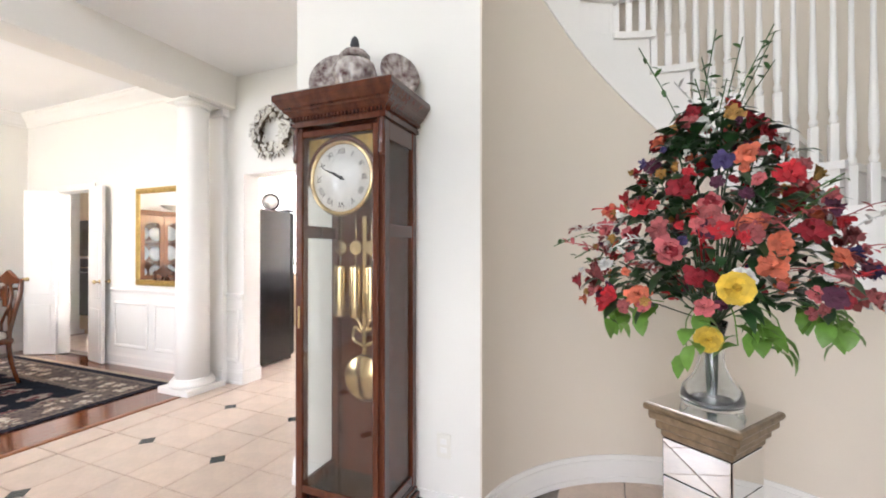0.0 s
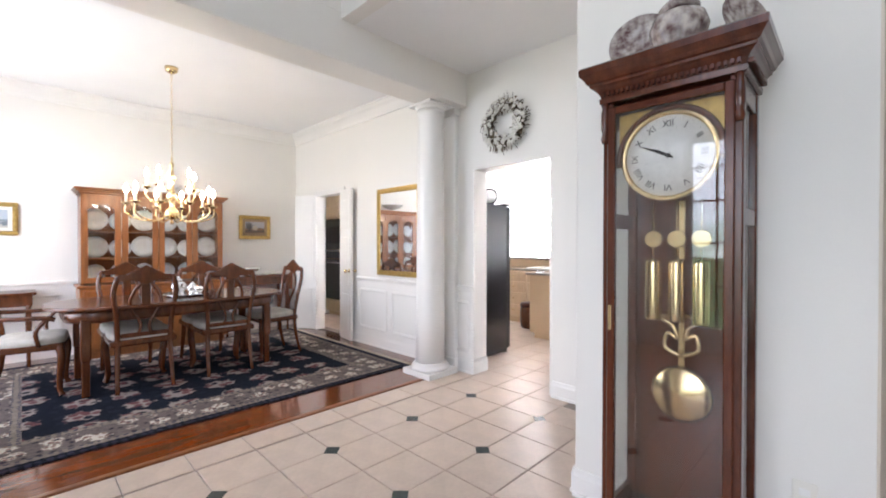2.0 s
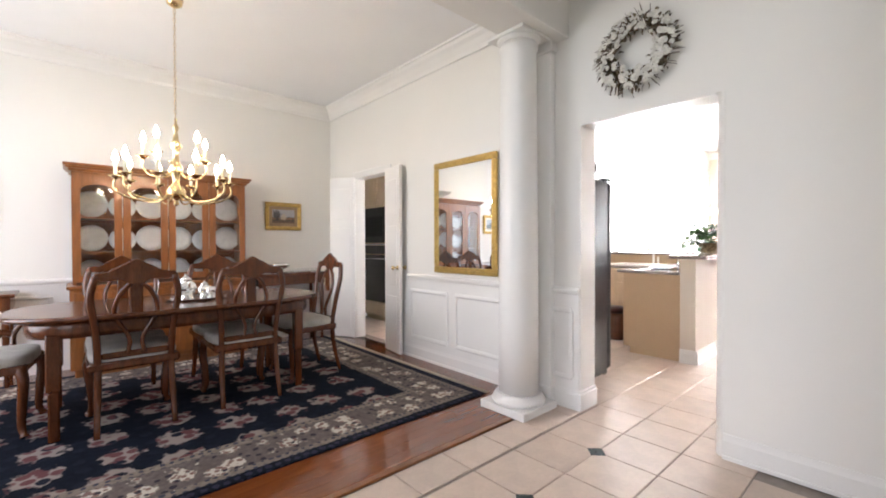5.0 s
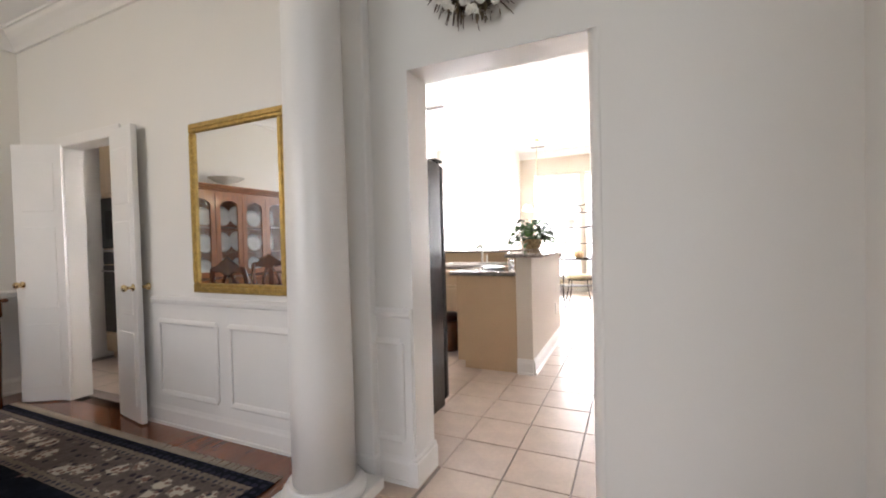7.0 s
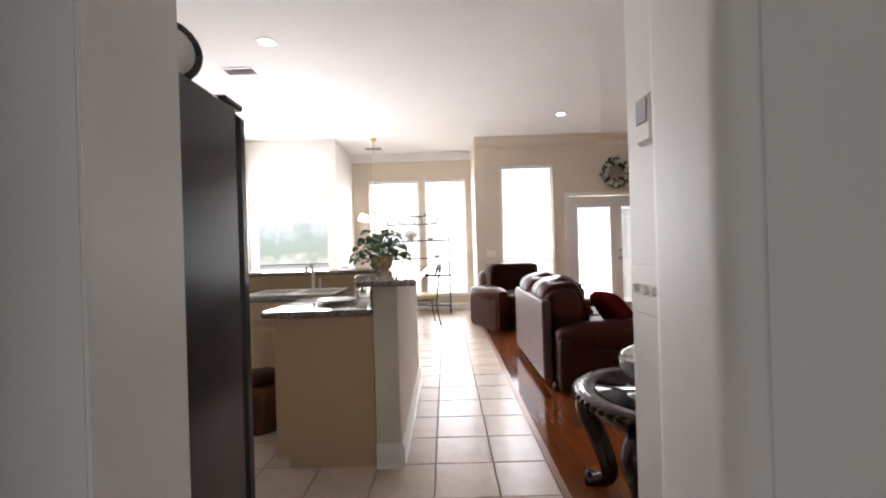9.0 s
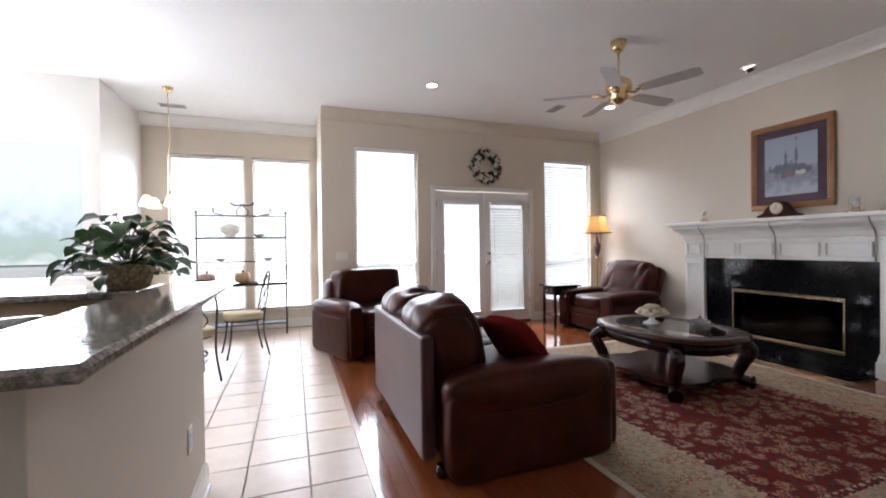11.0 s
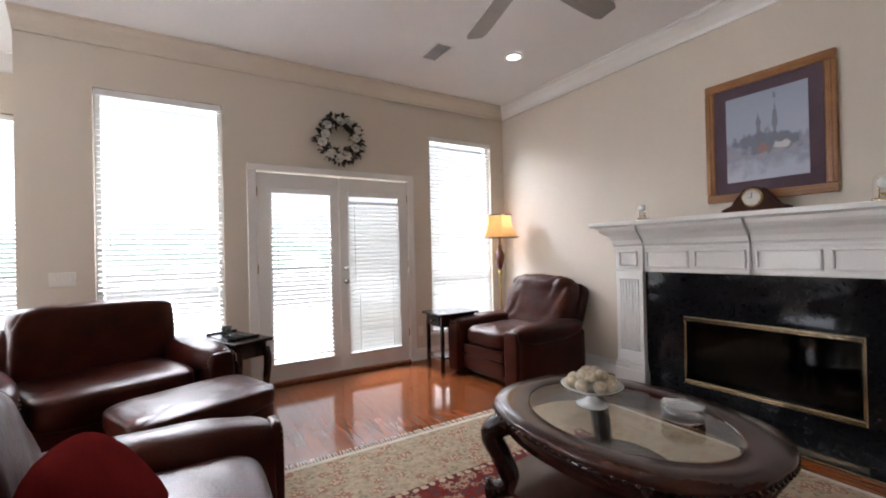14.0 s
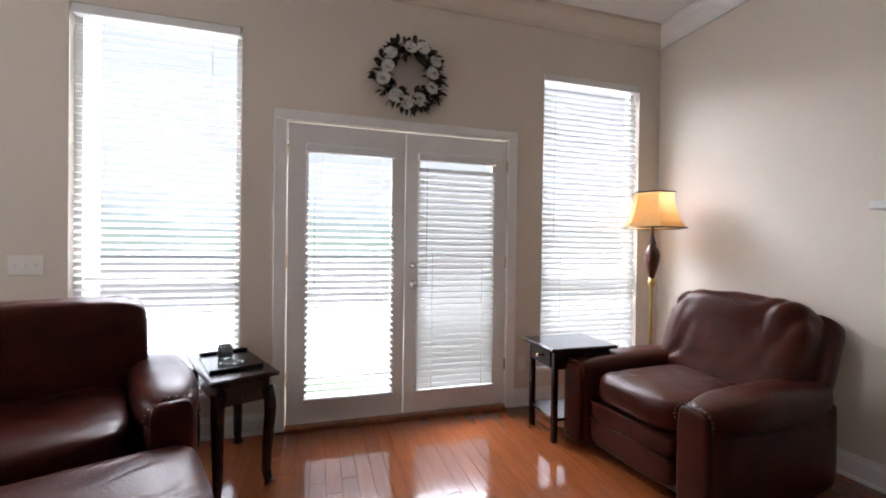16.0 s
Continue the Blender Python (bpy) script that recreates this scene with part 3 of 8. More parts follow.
door_leaf(pose(-6.49, 2.915, 0, 0, 0, 180 + 30), 0.36, 2.02, 1, "white panelled pantry door standing open")
door_leaf(pose(-5.78, 2.895, 0, 0, 0, -9), 0.36, 2.02, -1, "white panelled pantry door folded back to the wall")
solid("trim_pantry_casing", B(((-6.56, 2.905, 0), (-6.49, 2.92, 2.07)), ((-5.78, 2.905, 0), (-5.71, 2.92, 2.07)), ((-6.56, 2.904, 2.0), (-5.71, 2.92, 2.08)), bev=0.004), M["trim"], "white door casing of the pantry", "casing")


# ---- windows and blinds ----
def slat_mesh(w):
    b = bmesh.new()
    box(b, (-w / 2, -0.024, -0.0014), (w / 2, 0.024, 0.0014))
    me = bpy.data.meshes.new("slat")
    b.to_mesh(me)
    b.free()
    me.materials.append(M["blind"])
    return me


def blind(x0, x1, y, z0, z1, tilt, label):
    w = x1 - x0
    t = thing("window_blind", pose((x0 + x1) / 2, y, z0), label, "blind", "white slatted blinds")
    part("head_rail", B(((-w / 2, -0.03, z1 - z0 - 0.055), (w / 2, 0.03, z1 - z0)), bev=0.004), M["blind"], t)
    part("bottom_rail", B(((-w / 2, -0.026, 0), (w / 2, 0.026, 0.022)), bev=0.005), M["blind"], t)
    me = slat_mesh(w - 0.01)
    n = int((z1 - z0 - 0.10) / 0.044)
    for i in range(n):
        s = new("slat", me)
        s.parent = t
        s.matrix_basis = pose(0, 0, 0.045 + 0.044 * i, tilt + 4 * math.sin(i * 12.9), 0, 0)
    for fx in (-0.32, 0.32):
        part("ladder_cord", tube(bmesh.new(), [(fx * w, -0.027, 0.02), (fx * w, -0.027, z1 - z0 - 0.05)], 0.0013, 5), M["blind"], t)
    part("tilt_wand", tube(bmesh.new(), [(-w * 0.4, -0.035, z1 - z0 - 0.06), (-w * 0.4, -0.035, (z1 - z0) * 0.45)], 0.004, 6), M["glass_smoked"], t)
    return t


def window(name, x0, x1, y, z0, z1, mid, label):
    """Sash window set in a wall that faces -y."""
    w = tagged(thing(name, pose(0, 0, 0), label, "window"), kind="structure")
    f = 0.045
    part("window_frame", B(((x0, y + 0.06, z0), (x0 + f, y + 0.13, z1)), ((x1 - f, y + 0.06, z0), (x1, y + 0.13, z1)), ((x0 + f, y + 0.06, z1 - f), (x1 - f, y + 0.13, z1)), ((x0 + f, y + 0.06, z0), (x1 - f, y + 0.13, z0 + f)), ((x0 + f, y + 0.07, mid - 0.025), (x1 - f, y + 0.12, mid + 0.025)), bev=0.003), M["trim"], w)
    part("window_sill", B(((x0 - 0.04, y - 0.035, z0 - 0.03), (x1 + 0.04, y + 0.06, z0)), bev=0.006), M["trim"], w)
    for a, b in ((z0 + f, mid - 0.025), (mid + 0.025, z1 - f)):
        p = part("pane", B(((x0 + f, y + 0.094, a), (x1 - f, y + 0.098, b))), M["glass"], w)
        p.visible_shadow = False
    return w


window("window_1", -1.93, -1.0, 9.78, 0.30, 2.675, 1.02, "tall white sash window behind a slatted blind")
window("window_2", 1.215, 2.15, 9.78, 0.30, 2.675, 1.02, "tall white sash window behind a slatted blind")
window("window_3", -4.46, -3.45, 10.8, 0.30, 2.64, 1.0, "tall breakfast bay sash window")
window("window_4", -3.335, -2.5, 10.8, 0.30, 2.64, 1.0, "tall breakfast bay sash window")
blind(-1.92, -1.01, 9.805, 0.31, 2.67, 20, "white slatted blind with open slats")
blind(1.225, 2.14, 9.805, 0.31, 2.67, 48, "white slatted blind with half closed slats")
blind(-4.45, -3.46, 10.825, 0.31, 2.63, 12, "white slatted blind with open slats")
blind(-3.325, -2.51, 10.825, 0.31, 2.63, 12, "white slatted blind with open slats")

# patio doors
solid("trim_patio_casing", B(((-0.80, 9.755, 0), (-0.72, 9.78, 2.10)), ((0.90, 9.755, 0), (0.98, 9.78, 2.10)), ((-0.80, 9.754, 2.10), (0.98, 9.78, 2.165)), bev=0.004), M["trim"], "white casing round the patio doors", "casing")
solid("threshold", B(((-0.72, 9.74, 0.0), (0.90, 9.93, 0.03)), bev=0.006), M["oak"], "wooden threshold of the patio doors", "threshold")


def patio_leaf(x0, x1, glassx, tilt, label):
    d = thing("patio_door", pose(0, 9.80, 0), label, "door", "pair of patio doors")
    g0, g1 = glassx
    z0, z1, t = 0.2, 1.9, 0.022
    part("leaf", B(((x0, -t, 0.035), (g0, t, 2.085)), ((g1, -t, 0.035), (x1, t, 2.085)), ((g0, -t, 0.035), (g1, t, z0)), ((g0, -t, z1), (g1, t, 2.085))), M["trim"], d)
    part("glazing_bead", B(((g0 - 0.02, -t - 0.008, z0 - 0.02), (g0, -t, z1 + 0.02)), ((g1, -t - 0.008, z0 - 0.02), (g1 + 0.02, -t, z1 + 0.02)), ((g0, -t - 0.008, z0 - 0.02), (g1, -t, z0)), ((g0, -t - 0.008, z1), (g1, -t, z1 + 0.02)), bev=0.002), M["trim"], d)
    p = part("pane", B(((g0, 0.012, z0), (g1, 0.016, z1))), M["glass"], d)
    p.visible_shadow = False
    b = blind(g0 - 0.02, g1 + 0.02, 9.757, z0 - 0.01, z1 + 0.04, tilt, "white slatted blind fixed on a patio door")
    return d


left_leaf = patio_leaf(-0.715, 0.088, (-0.58, -0.01), 14, "white glazed patio door, shut")
right_leaf = patio_leaf(0.094, 0.895, (0.20, 0.77), 52, "white glazed patio door with handle and lock")
for z, r in ((0.98, 0.028), (1.12, 0.024)):
    k = lathe(bmesh.new(), [(r, 0), (r, 0.006), (0.010, 0.012), (0.010, 0.03), (r * 0.9, 0.04), (r * 0.95, 0.055), (0.0, 0.065)], 16, pose(0.15, -0.022, z, 90))
    part("door_knob", k, M["steel"], right_leaf, "round brushed steel knob")
for x in (-0.722, 0.902):
    for z in (0.3, 1.1, 1.85):
        part("hinge", B(((x - 0.012, -0.035, z), (x + 0.012, -0.02, z + 0.09)), bev=0.003), M["brass"], left_leaf if x < 0 else right_leaf)


# ---- curved stair in the foyer ----
SC, SR = Vector((0.25, 1.6)), 0.94


def arc_wall(bm, r0, r1, a0, a1, z0, z1, n=120):
    """z1: a height, or a function of the angle."""
    rows = []
    for i in range(n + 1):
        a = radians(a0 + (a1 - a0) * i / n)
        top = z1(math.degrees(a)) if callable(z1) else z1
        bot = z0(math.degrees(a)) if callable(z0) else z0
        c, s = math.cos(a), math.sin(a)
        rows.append([bm.verts.new((SC.x + r * c, SC.y + r * s, z)) for r, z in ((r0, bot), (r0, top), (r1, top), (r1, bot))])
    for a, b in zip(rows, rows[1:]):
        for k in range(4):
            f = bm.faces.new((a[k], a[(k + 1) % 4], b[(k + 1) % 4], b[k]))
            f.smooth = False
    bm.faces.new(rows[0])
    bm.faces.new(rows[-1][::-1])


STEP_A, RISE = 12.2, 0.203


def stair_top(a):
    return 2.29 + (a - 101) / STEP_A * RISE


bm = bmesh.new()
arc_wall(bm, SR, SR + 0.1, -20, 169, 0, lambda a: max(0.2, stair_top(a) - 0.30))
solid("wall_stair", bm, M["wall_family"], "beige curved wall under the stair", "wall")
bm = bmesh.new()
arc_wall(bm, SR - 0.012, SR, -20, 169, lambda a: max(0.05, stair_top(a) - 0.30), lambda a: max(0.3, stair_top(a) + 0.02))
solid("trim_stringer", bm, M["trim"], "white curved stair stringer", "stringer")
bm = bmesh.new()
for r, h in ((SR - 0.022, 0.03), (SR - 0.016, 0.12), (SR - 0.01, 0.145)):
    arc_wall(bm, r, SR - 0.001, 5, 169, 0, h)
solid("baseboard_stair", bm, M["trim"], "white curved stepped baseboard", "moulding")
stair = thing("staircase", pose(0, 0, 0), "white curved staircase with turned balusters", "staircase")
for k in range(-8, 7):
    a0 = 101 + k * STEP_A - STEP_A
    z = 2.29 + k * RISE
    if z < 0.4:
        continue
    b = bmesh.new()
    arc_wall(b, SR - 0.035, SR + 1.0, a0 - 1.5, a0 + STEP_A, z - 0.035, z, 4)
    part("tread", b, M["trim"], stair)
    b = bmesh.new()
    arc_wall(b, SR - 0.014, SR + 1.0, a0, a0 + 1.2, z - RISE, z - 0.035, 1)
    arc_wall(b, SR - 0.013, SR + 0.02, a0 + 1.2, a0 + STEP_A, z - RISE, z - 0.035, 3)
    part("riser", b, M["trim"], stair)
    for f in (0.15, 0.5, 0.85):
        a = radians(a0 + STEP_A * f)
        m = pose(SC.x + (SR + 0.02) * math.cos(a), SC.y + (SR + 0.02) * math.sin(a), z)
        b = bmesh.new()
        box(b, (-0.017, -0.017, 0), (0.017, 0.017, 0.18), 0.003, m)
        lathe(b, [(0.012, 0.18), (0.019, 0.2), (0.012, 0.225), (0.018, 0.26), (0.019, 0.34), (0.012, 0.62), (0.010, 0.92)], 8, m)
        part("baluster", b, M["trim"], stair)
pts = []
for k in range(-50, 64):
    a = radians(k * 1.0 + 100)
    pts.append((SC.x + (SR + 0.02) * math.cos(a), SC.y + (SR + 0.02) * math.sin(a), stair_top(math.degrees(a)) + 0.98))
part("handrail", tube(bmesh.new(), pts[::3], 0.028, 8), M["cherry"], stair, "cherry wood handrail")


# ---- shared makers ----
def plain(name, bm, material, m, label, category, group=""):
    ob = link(name, bm, material)
    ob.matrix_world = m
    return tagged(ob, label, category, group)


def framed(name, m, w, h, fw, frame_mat, inner, label, category, mat_board=None):
    """A framed picture or mirror hung facing local -y; origin at its middle."""
    t = thing(name, m, label, category)
    b = bmesh.new()
    for s in (-1, 1):
        box(b, (-w / 2, -0.03, s * (h / 2 - fw / 2) - fw / 2), (w / 2, 0, s * (h / 2 - fw / 2) + fw / 2), 0.008)
        box(b, (s * (w / 2 - fw / 2) - fw / 2, -0.03, -h / 2 + fw), (s * (w / 2 - fw / 2) + fw / 2, 0, h / 2 - fw), 0.008)
        box(b, (-w / 2 + fw * 0.35, -0.038, s * (h / 2 - fw * 0.5) - fw * 0.12), (w / 2 - fw * 0.35, -0.028, s * (h / 2 - fw * 0.5) + fw * 0.12), 0.003)
        box(b, (s * (w / 2 - fw * 0.5) - fw * 0.12, -0.038, -h / 2 + fw), (s * (w / 2 - fw * 0.5) + fw * 0.12, -0.028, h / 2 - fw), 0.003)
    part("frame", b, frame_mat, t)
    iw, ih = w / 2 - fw, h / 2 - fw
    if mat_board:
        part("mount", B(((-iw, -0.014, -ih), (iw, -0.008, ih))), mat_board[0], t)
        iw, ih = iw - mat_board[1], ih - mat_board[1]
    part("glass" if inner is M["mirror"] else "picture", B(((-iw, -0.018, -ih), (iw, -0.0145, ih))), inner, t)
    return t


def scenic(name, sky_c, mid, low, accent, clump=None):
    """A soft painted landscape with bands and dabs of colour."""
    m = mat(name, sky_c, 0.35, vary=0.2, scale=5, fine=26, bump=0.02)
    nt = m.node_tree
    bs = nt.nodes["Principled BSDF"]
    tc = nt.nodes.new("ShaderNodeTexCoord")
    sp = nt.nodes.new("ShaderNodeSeparateXYZ")
    nt.links.new(tc.outputs["Generated"], sp.inputs[0])
    nz = nt.nodes.new("ShaderNodeTexNoise")
    nz.inputs["Scale"].default_value, nz.inputs["Detail"].default_value = 7, 6
    nt.links.new(tc.outputs["Generated"], nz.inputs["Vector"])
    ma = nt.nodes.new("ShaderNodeMath")
    ma.operation = "MULTIPLY_ADD"
    nt.links.new(nz.outputs["Fac"], ma.inputs[0])
    ma.inputs[1].default_value = 0.55
    nt.links.new(sp.outputs["Z"], ma.inputs[2])
    cr = nt.nodes.new("ShaderNodeValToRGB")
    e = cr.color_ramp.elements
    e[0].position, e[0].color = 0.35, (*low, 1)
    e[1].position, e[1].color = 1.0, (*sky_c, 1)
    for p, c in ((0.52, mid), (0.62, accent), (0.70, mid), (0.80, sky_c)):
        k = e.new(p)
        k.color = (*c, 1)
    nt.links.new(ma.outputs[0], cr.inputs["Fac"])
    out = cr.outputs["Color"]
    for col, px, pz, rx, rz, cut in clump or ():
        gap = nt.nodes.new("ShaderNodeMapping")
        gap.inputs["Location"].default_value = (-px / rx, 0, -pz / rz)
        gap.inputs["Scale"].default_value = (1 / rx, 0, 1 / rz)
        nt.links.new(tc.outputs["Generated"], gap.inputs["Vector"])
        ln = nt.nodes.new("ShaderNodeVectorMath")
        ln.operation = "LENGTH"
        nt.links.new(gap.outputs["Vector"], ln.inputs[0])
        su = nt.nodes.new("ShaderNodeMath")
        su.operation = "MULTIPLY_ADD"
        nt.links.new(nz.outputs["Fac"], su.inputs[0])
        su.inputs[1].default_value = 2.4
        nt.links.new(ln.outputs["Value"], su.inputs[2])
        mr = nt.nodes.new("ShaderNodeMapRange")
        mr.inputs["From Min"].default_value, mr.inputs["From Max"].default_value = cut + 0.3, cut
        mr.inputs["To Max"].default_value = 0.85
        nt.links.new(su.outputs[0], mr.inputs["Value"])
        mx = nt.nodes.new("ShaderNodeMix")
        mx.data_type = "RGBA"
        nt.links.new(mr.outputs["Result"], mx.inputs["Factor"])
        nt.links.new(out, mx.inputs["A"])
        mx.inputs["B"].default_value = (*col, 1)
        out = mx.outputs["Result"]
    nt.links.new(out, bs.inputs["Base Color"])
    return m


def rug_mat(name, base, motif, second, scale, level=0.36, jitter=0.35, core=None, ragged=2.6):
    """Woven wool with scattered flower motifs."""
    m = mat(name, base, 0.95, vary=0.2, scale=30, fine=300, bump=0.25)
    nt = m.node_tree
    bs = nt.nodes["Principled BSDF"]
    bs.inputs["Specular IOR Level"].default_value = 0.1
    old = bs.inputs["Base Color"].links[0].from_socket
    tc = nt.nodes.new("ShaderNodeTexCoord")
    nz = nt.nodes.new("ShaderNodeTexNoise")
    nz.inputs["Scale"].default_value, nz.inputs["Detail"].default_value = scale * ragged, 4
    nt.links.new(tc.outputs["Object"], nz.inputs["Vector"])
    for col, sc, lv, ad in ((motif, scale, level, 0.55), (second, scale * 2.1, level * 0.62, 0.4)):
        vo = nt.nodes.new("ShaderNodeTexVoronoi")
        vo.inputs["Scale"].default_value, vo.inputs["Randomness"].default_value = sc, jitter
        nt.links.new(tc.outputs["Object"], vo.inputs["Vector"])
        a = nt.nodes.new("ShaderNodeMath")
        a.operation = "MULTIPLY_ADD"
        nt.links.new(nz.outputs["Fac"], a.inputs[0])
        a.inputs[1].default_value = ad
        nt.links.new(vo.outputs["Distance"], a.inputs[2])
        r = nt.nodes.new("ShaderNodeMapRange")
        r.inputs["From Min"].default_value, r.inputs["From Max"].default_value = lv + ad * 0.5 + 0.03, lv + ad * 0.5 - 0.03
        nt.links.new(a.outputs[0], r.inputs["Value"])
        mx = nt.nodes.new("ShaderNodeMix")
        mx.data_type = "RGBA"
        nt.links.new(r.outputs["Result"], mx.inputs["Factor"])
        nt.links.new(old, mx.inputs["A"])
        mx.inputs["B"].default_value = (*col, 1)
        old = mx.outputs["Result"]
        if core and col is motif:
            flower = r.outputs["Result"]
    if core:
        vo = nt.nodes.new("ShaderNodeTexVoronoi")
        vo.inputs["Scale"].default_value = scale * 4.6
        nt.links.new(tc.outputs["Object"], vo.inputs["Vector"])
        r = nt.nodes.new("ShaderNodeMapRange")
        r.inputs["From Min"].default_value, r.inputs["From Max"].default_value = 0.52, 0.40
        nt.links.new(vo.outputs["Distance"], r.inputs["Value"])
        both = nt.nodes.new("ShaderNodeMath")
        both.operation = "MULTIPLY"
        nt.links.new(r.outputs["Result"], both.inputs[0])
        nt.links.new(flower, both.inputs[1])
        mx = nt.nodes.new("ShaderNodeMix")
        mx.data_type = "RGBA"
        nt.links.new(both.outputs[0], mx.inputs["Factor"])
        nt.links.new(old, mx.inputs["A"])
        mx.inputs["B"].default_value = (*core, 1)
        old = mx.outputs["Result"]
    nt.links.new(old, bs.inputs["Base Color"])
    return m


def rug(x0, x1, y0, y1, bands, field, label, fringe_y):
    """Bands are (width, material) from the edge inwards."""
    cx, cy = (x0 + x1) / 2, (y0 + y1) / 2
    t = thing("rug", pose(cx, cy, 0), label, "rug")
    w, h, z = (x1 - x0) / 2, (y1 - y0) / 2, 0.010
    for bw, mt in bands:
        part("border_band", B(((-w, -h, 0.001), (w, -h + bw, z)), ((-w, h - bw, 0.001), (w, h, z)), ((-w, -h + bw, 0.001), (-w + bw, h - bw, z)), ((w - bw, -h + bw, 0.001), (w, h - bw, z))), mt, t)
        w, h = w - bw, h - bw
        z += 0.0003
    part("field", B(((-w, -h, 0.001), (w, h, z))), field, t)
    if fringe_y:
        rnd = random.Random(3)
        W, H = (x1 - x0) / 2, (y1 - y0) / 2
        n = int((x1 - x0) / 0.02)
        for s in fringe_y:
            b = bmesh.new()
            for i in range(n):
                x = -W + (i + 0.5) * 2 * W / n
                dx = rnd.uniform(-0.01, 0.01)
                tube(b, [(x, s * H, 0.006), (x + dx * 0.5, s * (H + 0.03), 0.006), (x + dx, s * (H + 0.06), 0.004)], 0.005, 4)
            tagged(part("fringe", b, M["fringe"], t, "cream cotton fringe"), kind="stuff")
    return t


M["fringe"] = mat("cream cotton fringe", (0.55, 0.48, 0.38), 0.9, fine=90)


def leaf_mesh(bm, base, tip, width, curl, rnd):
    """One pointed leaf of six faces from base to tip."""
    base, tip = Vector(base), Vector(tip)
    d = tip - base
    side = d.cross(Vector((rnd.uniform(-0.4, 0.4), rnd.uniform(-0.4, 0.4), 1)))
    if side.length < 1e-6:
        side = d.orthogonal()
    side.normalize()
    up = side.cross(d).normalized()
    rows = []
    for f, wd in ((0.0, 0.06), (0.25, 0.85), (0.55, 1.0), (0.82, 0.6), (1.0, 0.03)):
        c = base + d * f + up * curl * d.length * (f - f * f) * 2 - Vector((0, 0, curl * d.length * f * f * 0.8))
        rows.append([bm.verts.new(c - side * width * wd * 0.5 + up * width * 0.12 * wd), bm.verts.new(c), bm.verts.new(c + side * width * wd * 0.5 + up * width * 0.12 * wd)])
    for a, b in zip(rows, rows[1:]):
        for k in (0, 1):
            f = bm.faces.new((a[k], a[k + 1], b[k + 1], b[k]))
            f.smooth = True


def blossom(bm, c, r, out, rnd, petals=9, layers=2):
    """A ruffled flower head opening towards out."""
    c, out = Vector(c), Vector(out).normalized()
    a = out.orthogonal().normalized()
    b = out.cross(a)
    for l in range(layers):
        k = 1 - 0.38 * l
        for i in range(petals - 2 * l):
            an = 2 * math.pi * (i + 0.5 * l + rnd.uniform(-0.2, 0.2)) / (petals - 2 * l)
            d = a * math.cos(an) + b * math.sin(an)
            s = out.cross(d)
            w = r * k * 0.55
            lift = 0.25 + 0.35 * l + rnd.uniform(-0.1, 0.1)
            p0, p1, p2 = c, c + d * r * k * 0.6 + out * r * lift * 0.6, c + d * r * k + out * r * lift * rnd.uniform(0.5, 1.1)
            v = [bm.verts.new(p0), bm.verts.new(p1 - s * w), bm.verts.new(p1 + s * w), bm.verts.new(p2 - s * w * 0.7), bm.verts.new(p2 + s * w * 0.7)]
            for f in ((v[0], v[1], v[2]), (v[1], v[3], v[4], v[2])):
                bm.faces.new(f).smooth = True


def cabriole(bm, top, foot, r0, r1, bulge=0.05):
    """An S-curved furniture leg from its knee to the foot."""
    t, f = Vector(top), Vector(foot)
    o = Vector((t.x, t.y, 0))
    o = o.normalized() if o.length > 1e-4 else Vector((1, 0, 0))
    h = t.z - f.z
    pts = [t, t + Vector((0, 0, -0.18 * h)) + o * bulge, t.lerp(f, 0.5) + o * bulge * 0.2, t.lerp(f, 0.82) - o * bulge * 0.35, f + Vector((0, 0, 0.03)) + o * bulge * 0.2, f + Vector((0, 0, r1 * 0.5)) + o * bulge * 0.6]
    cp = curve_pts(pts, 4)
    n = len(cp)
    rs = [r0 + (r1 - r0) * min(1, i / n * 1.3) + (0.35 * r1 if i > n - 4 else 0) for i in range(n)]
    return tube(bm, cp, rs, 8)


# ---- family room: seating ----
LE = M["leather"]
M["aged_brass"] = mat("dull aged brass", (0.42, 0.33, 0.21), 0.2, metal=1.0, vary=0.15, scale=12)
NAIL = mat("tarnished brass nail", (0.16, 0.10, 0.05), 0.4, metal=0.8)


def cushion(name, parent, c, h, e=0.42, material=None, crease=0.008, m=I4, n=16, fold=(0.012, 9, (1, 0.4, 0.2))):
    b = puff(bmesh.new(), c, h, e, max(n, 34), I4, crease)
    if fold:
        folds(b, *fold, seed=c[1] * 7 + c[0])
    bmesh.ops.transform(b, matrix=m, verts=b.verts[:])
    return part(name, b, material or LE, parent)


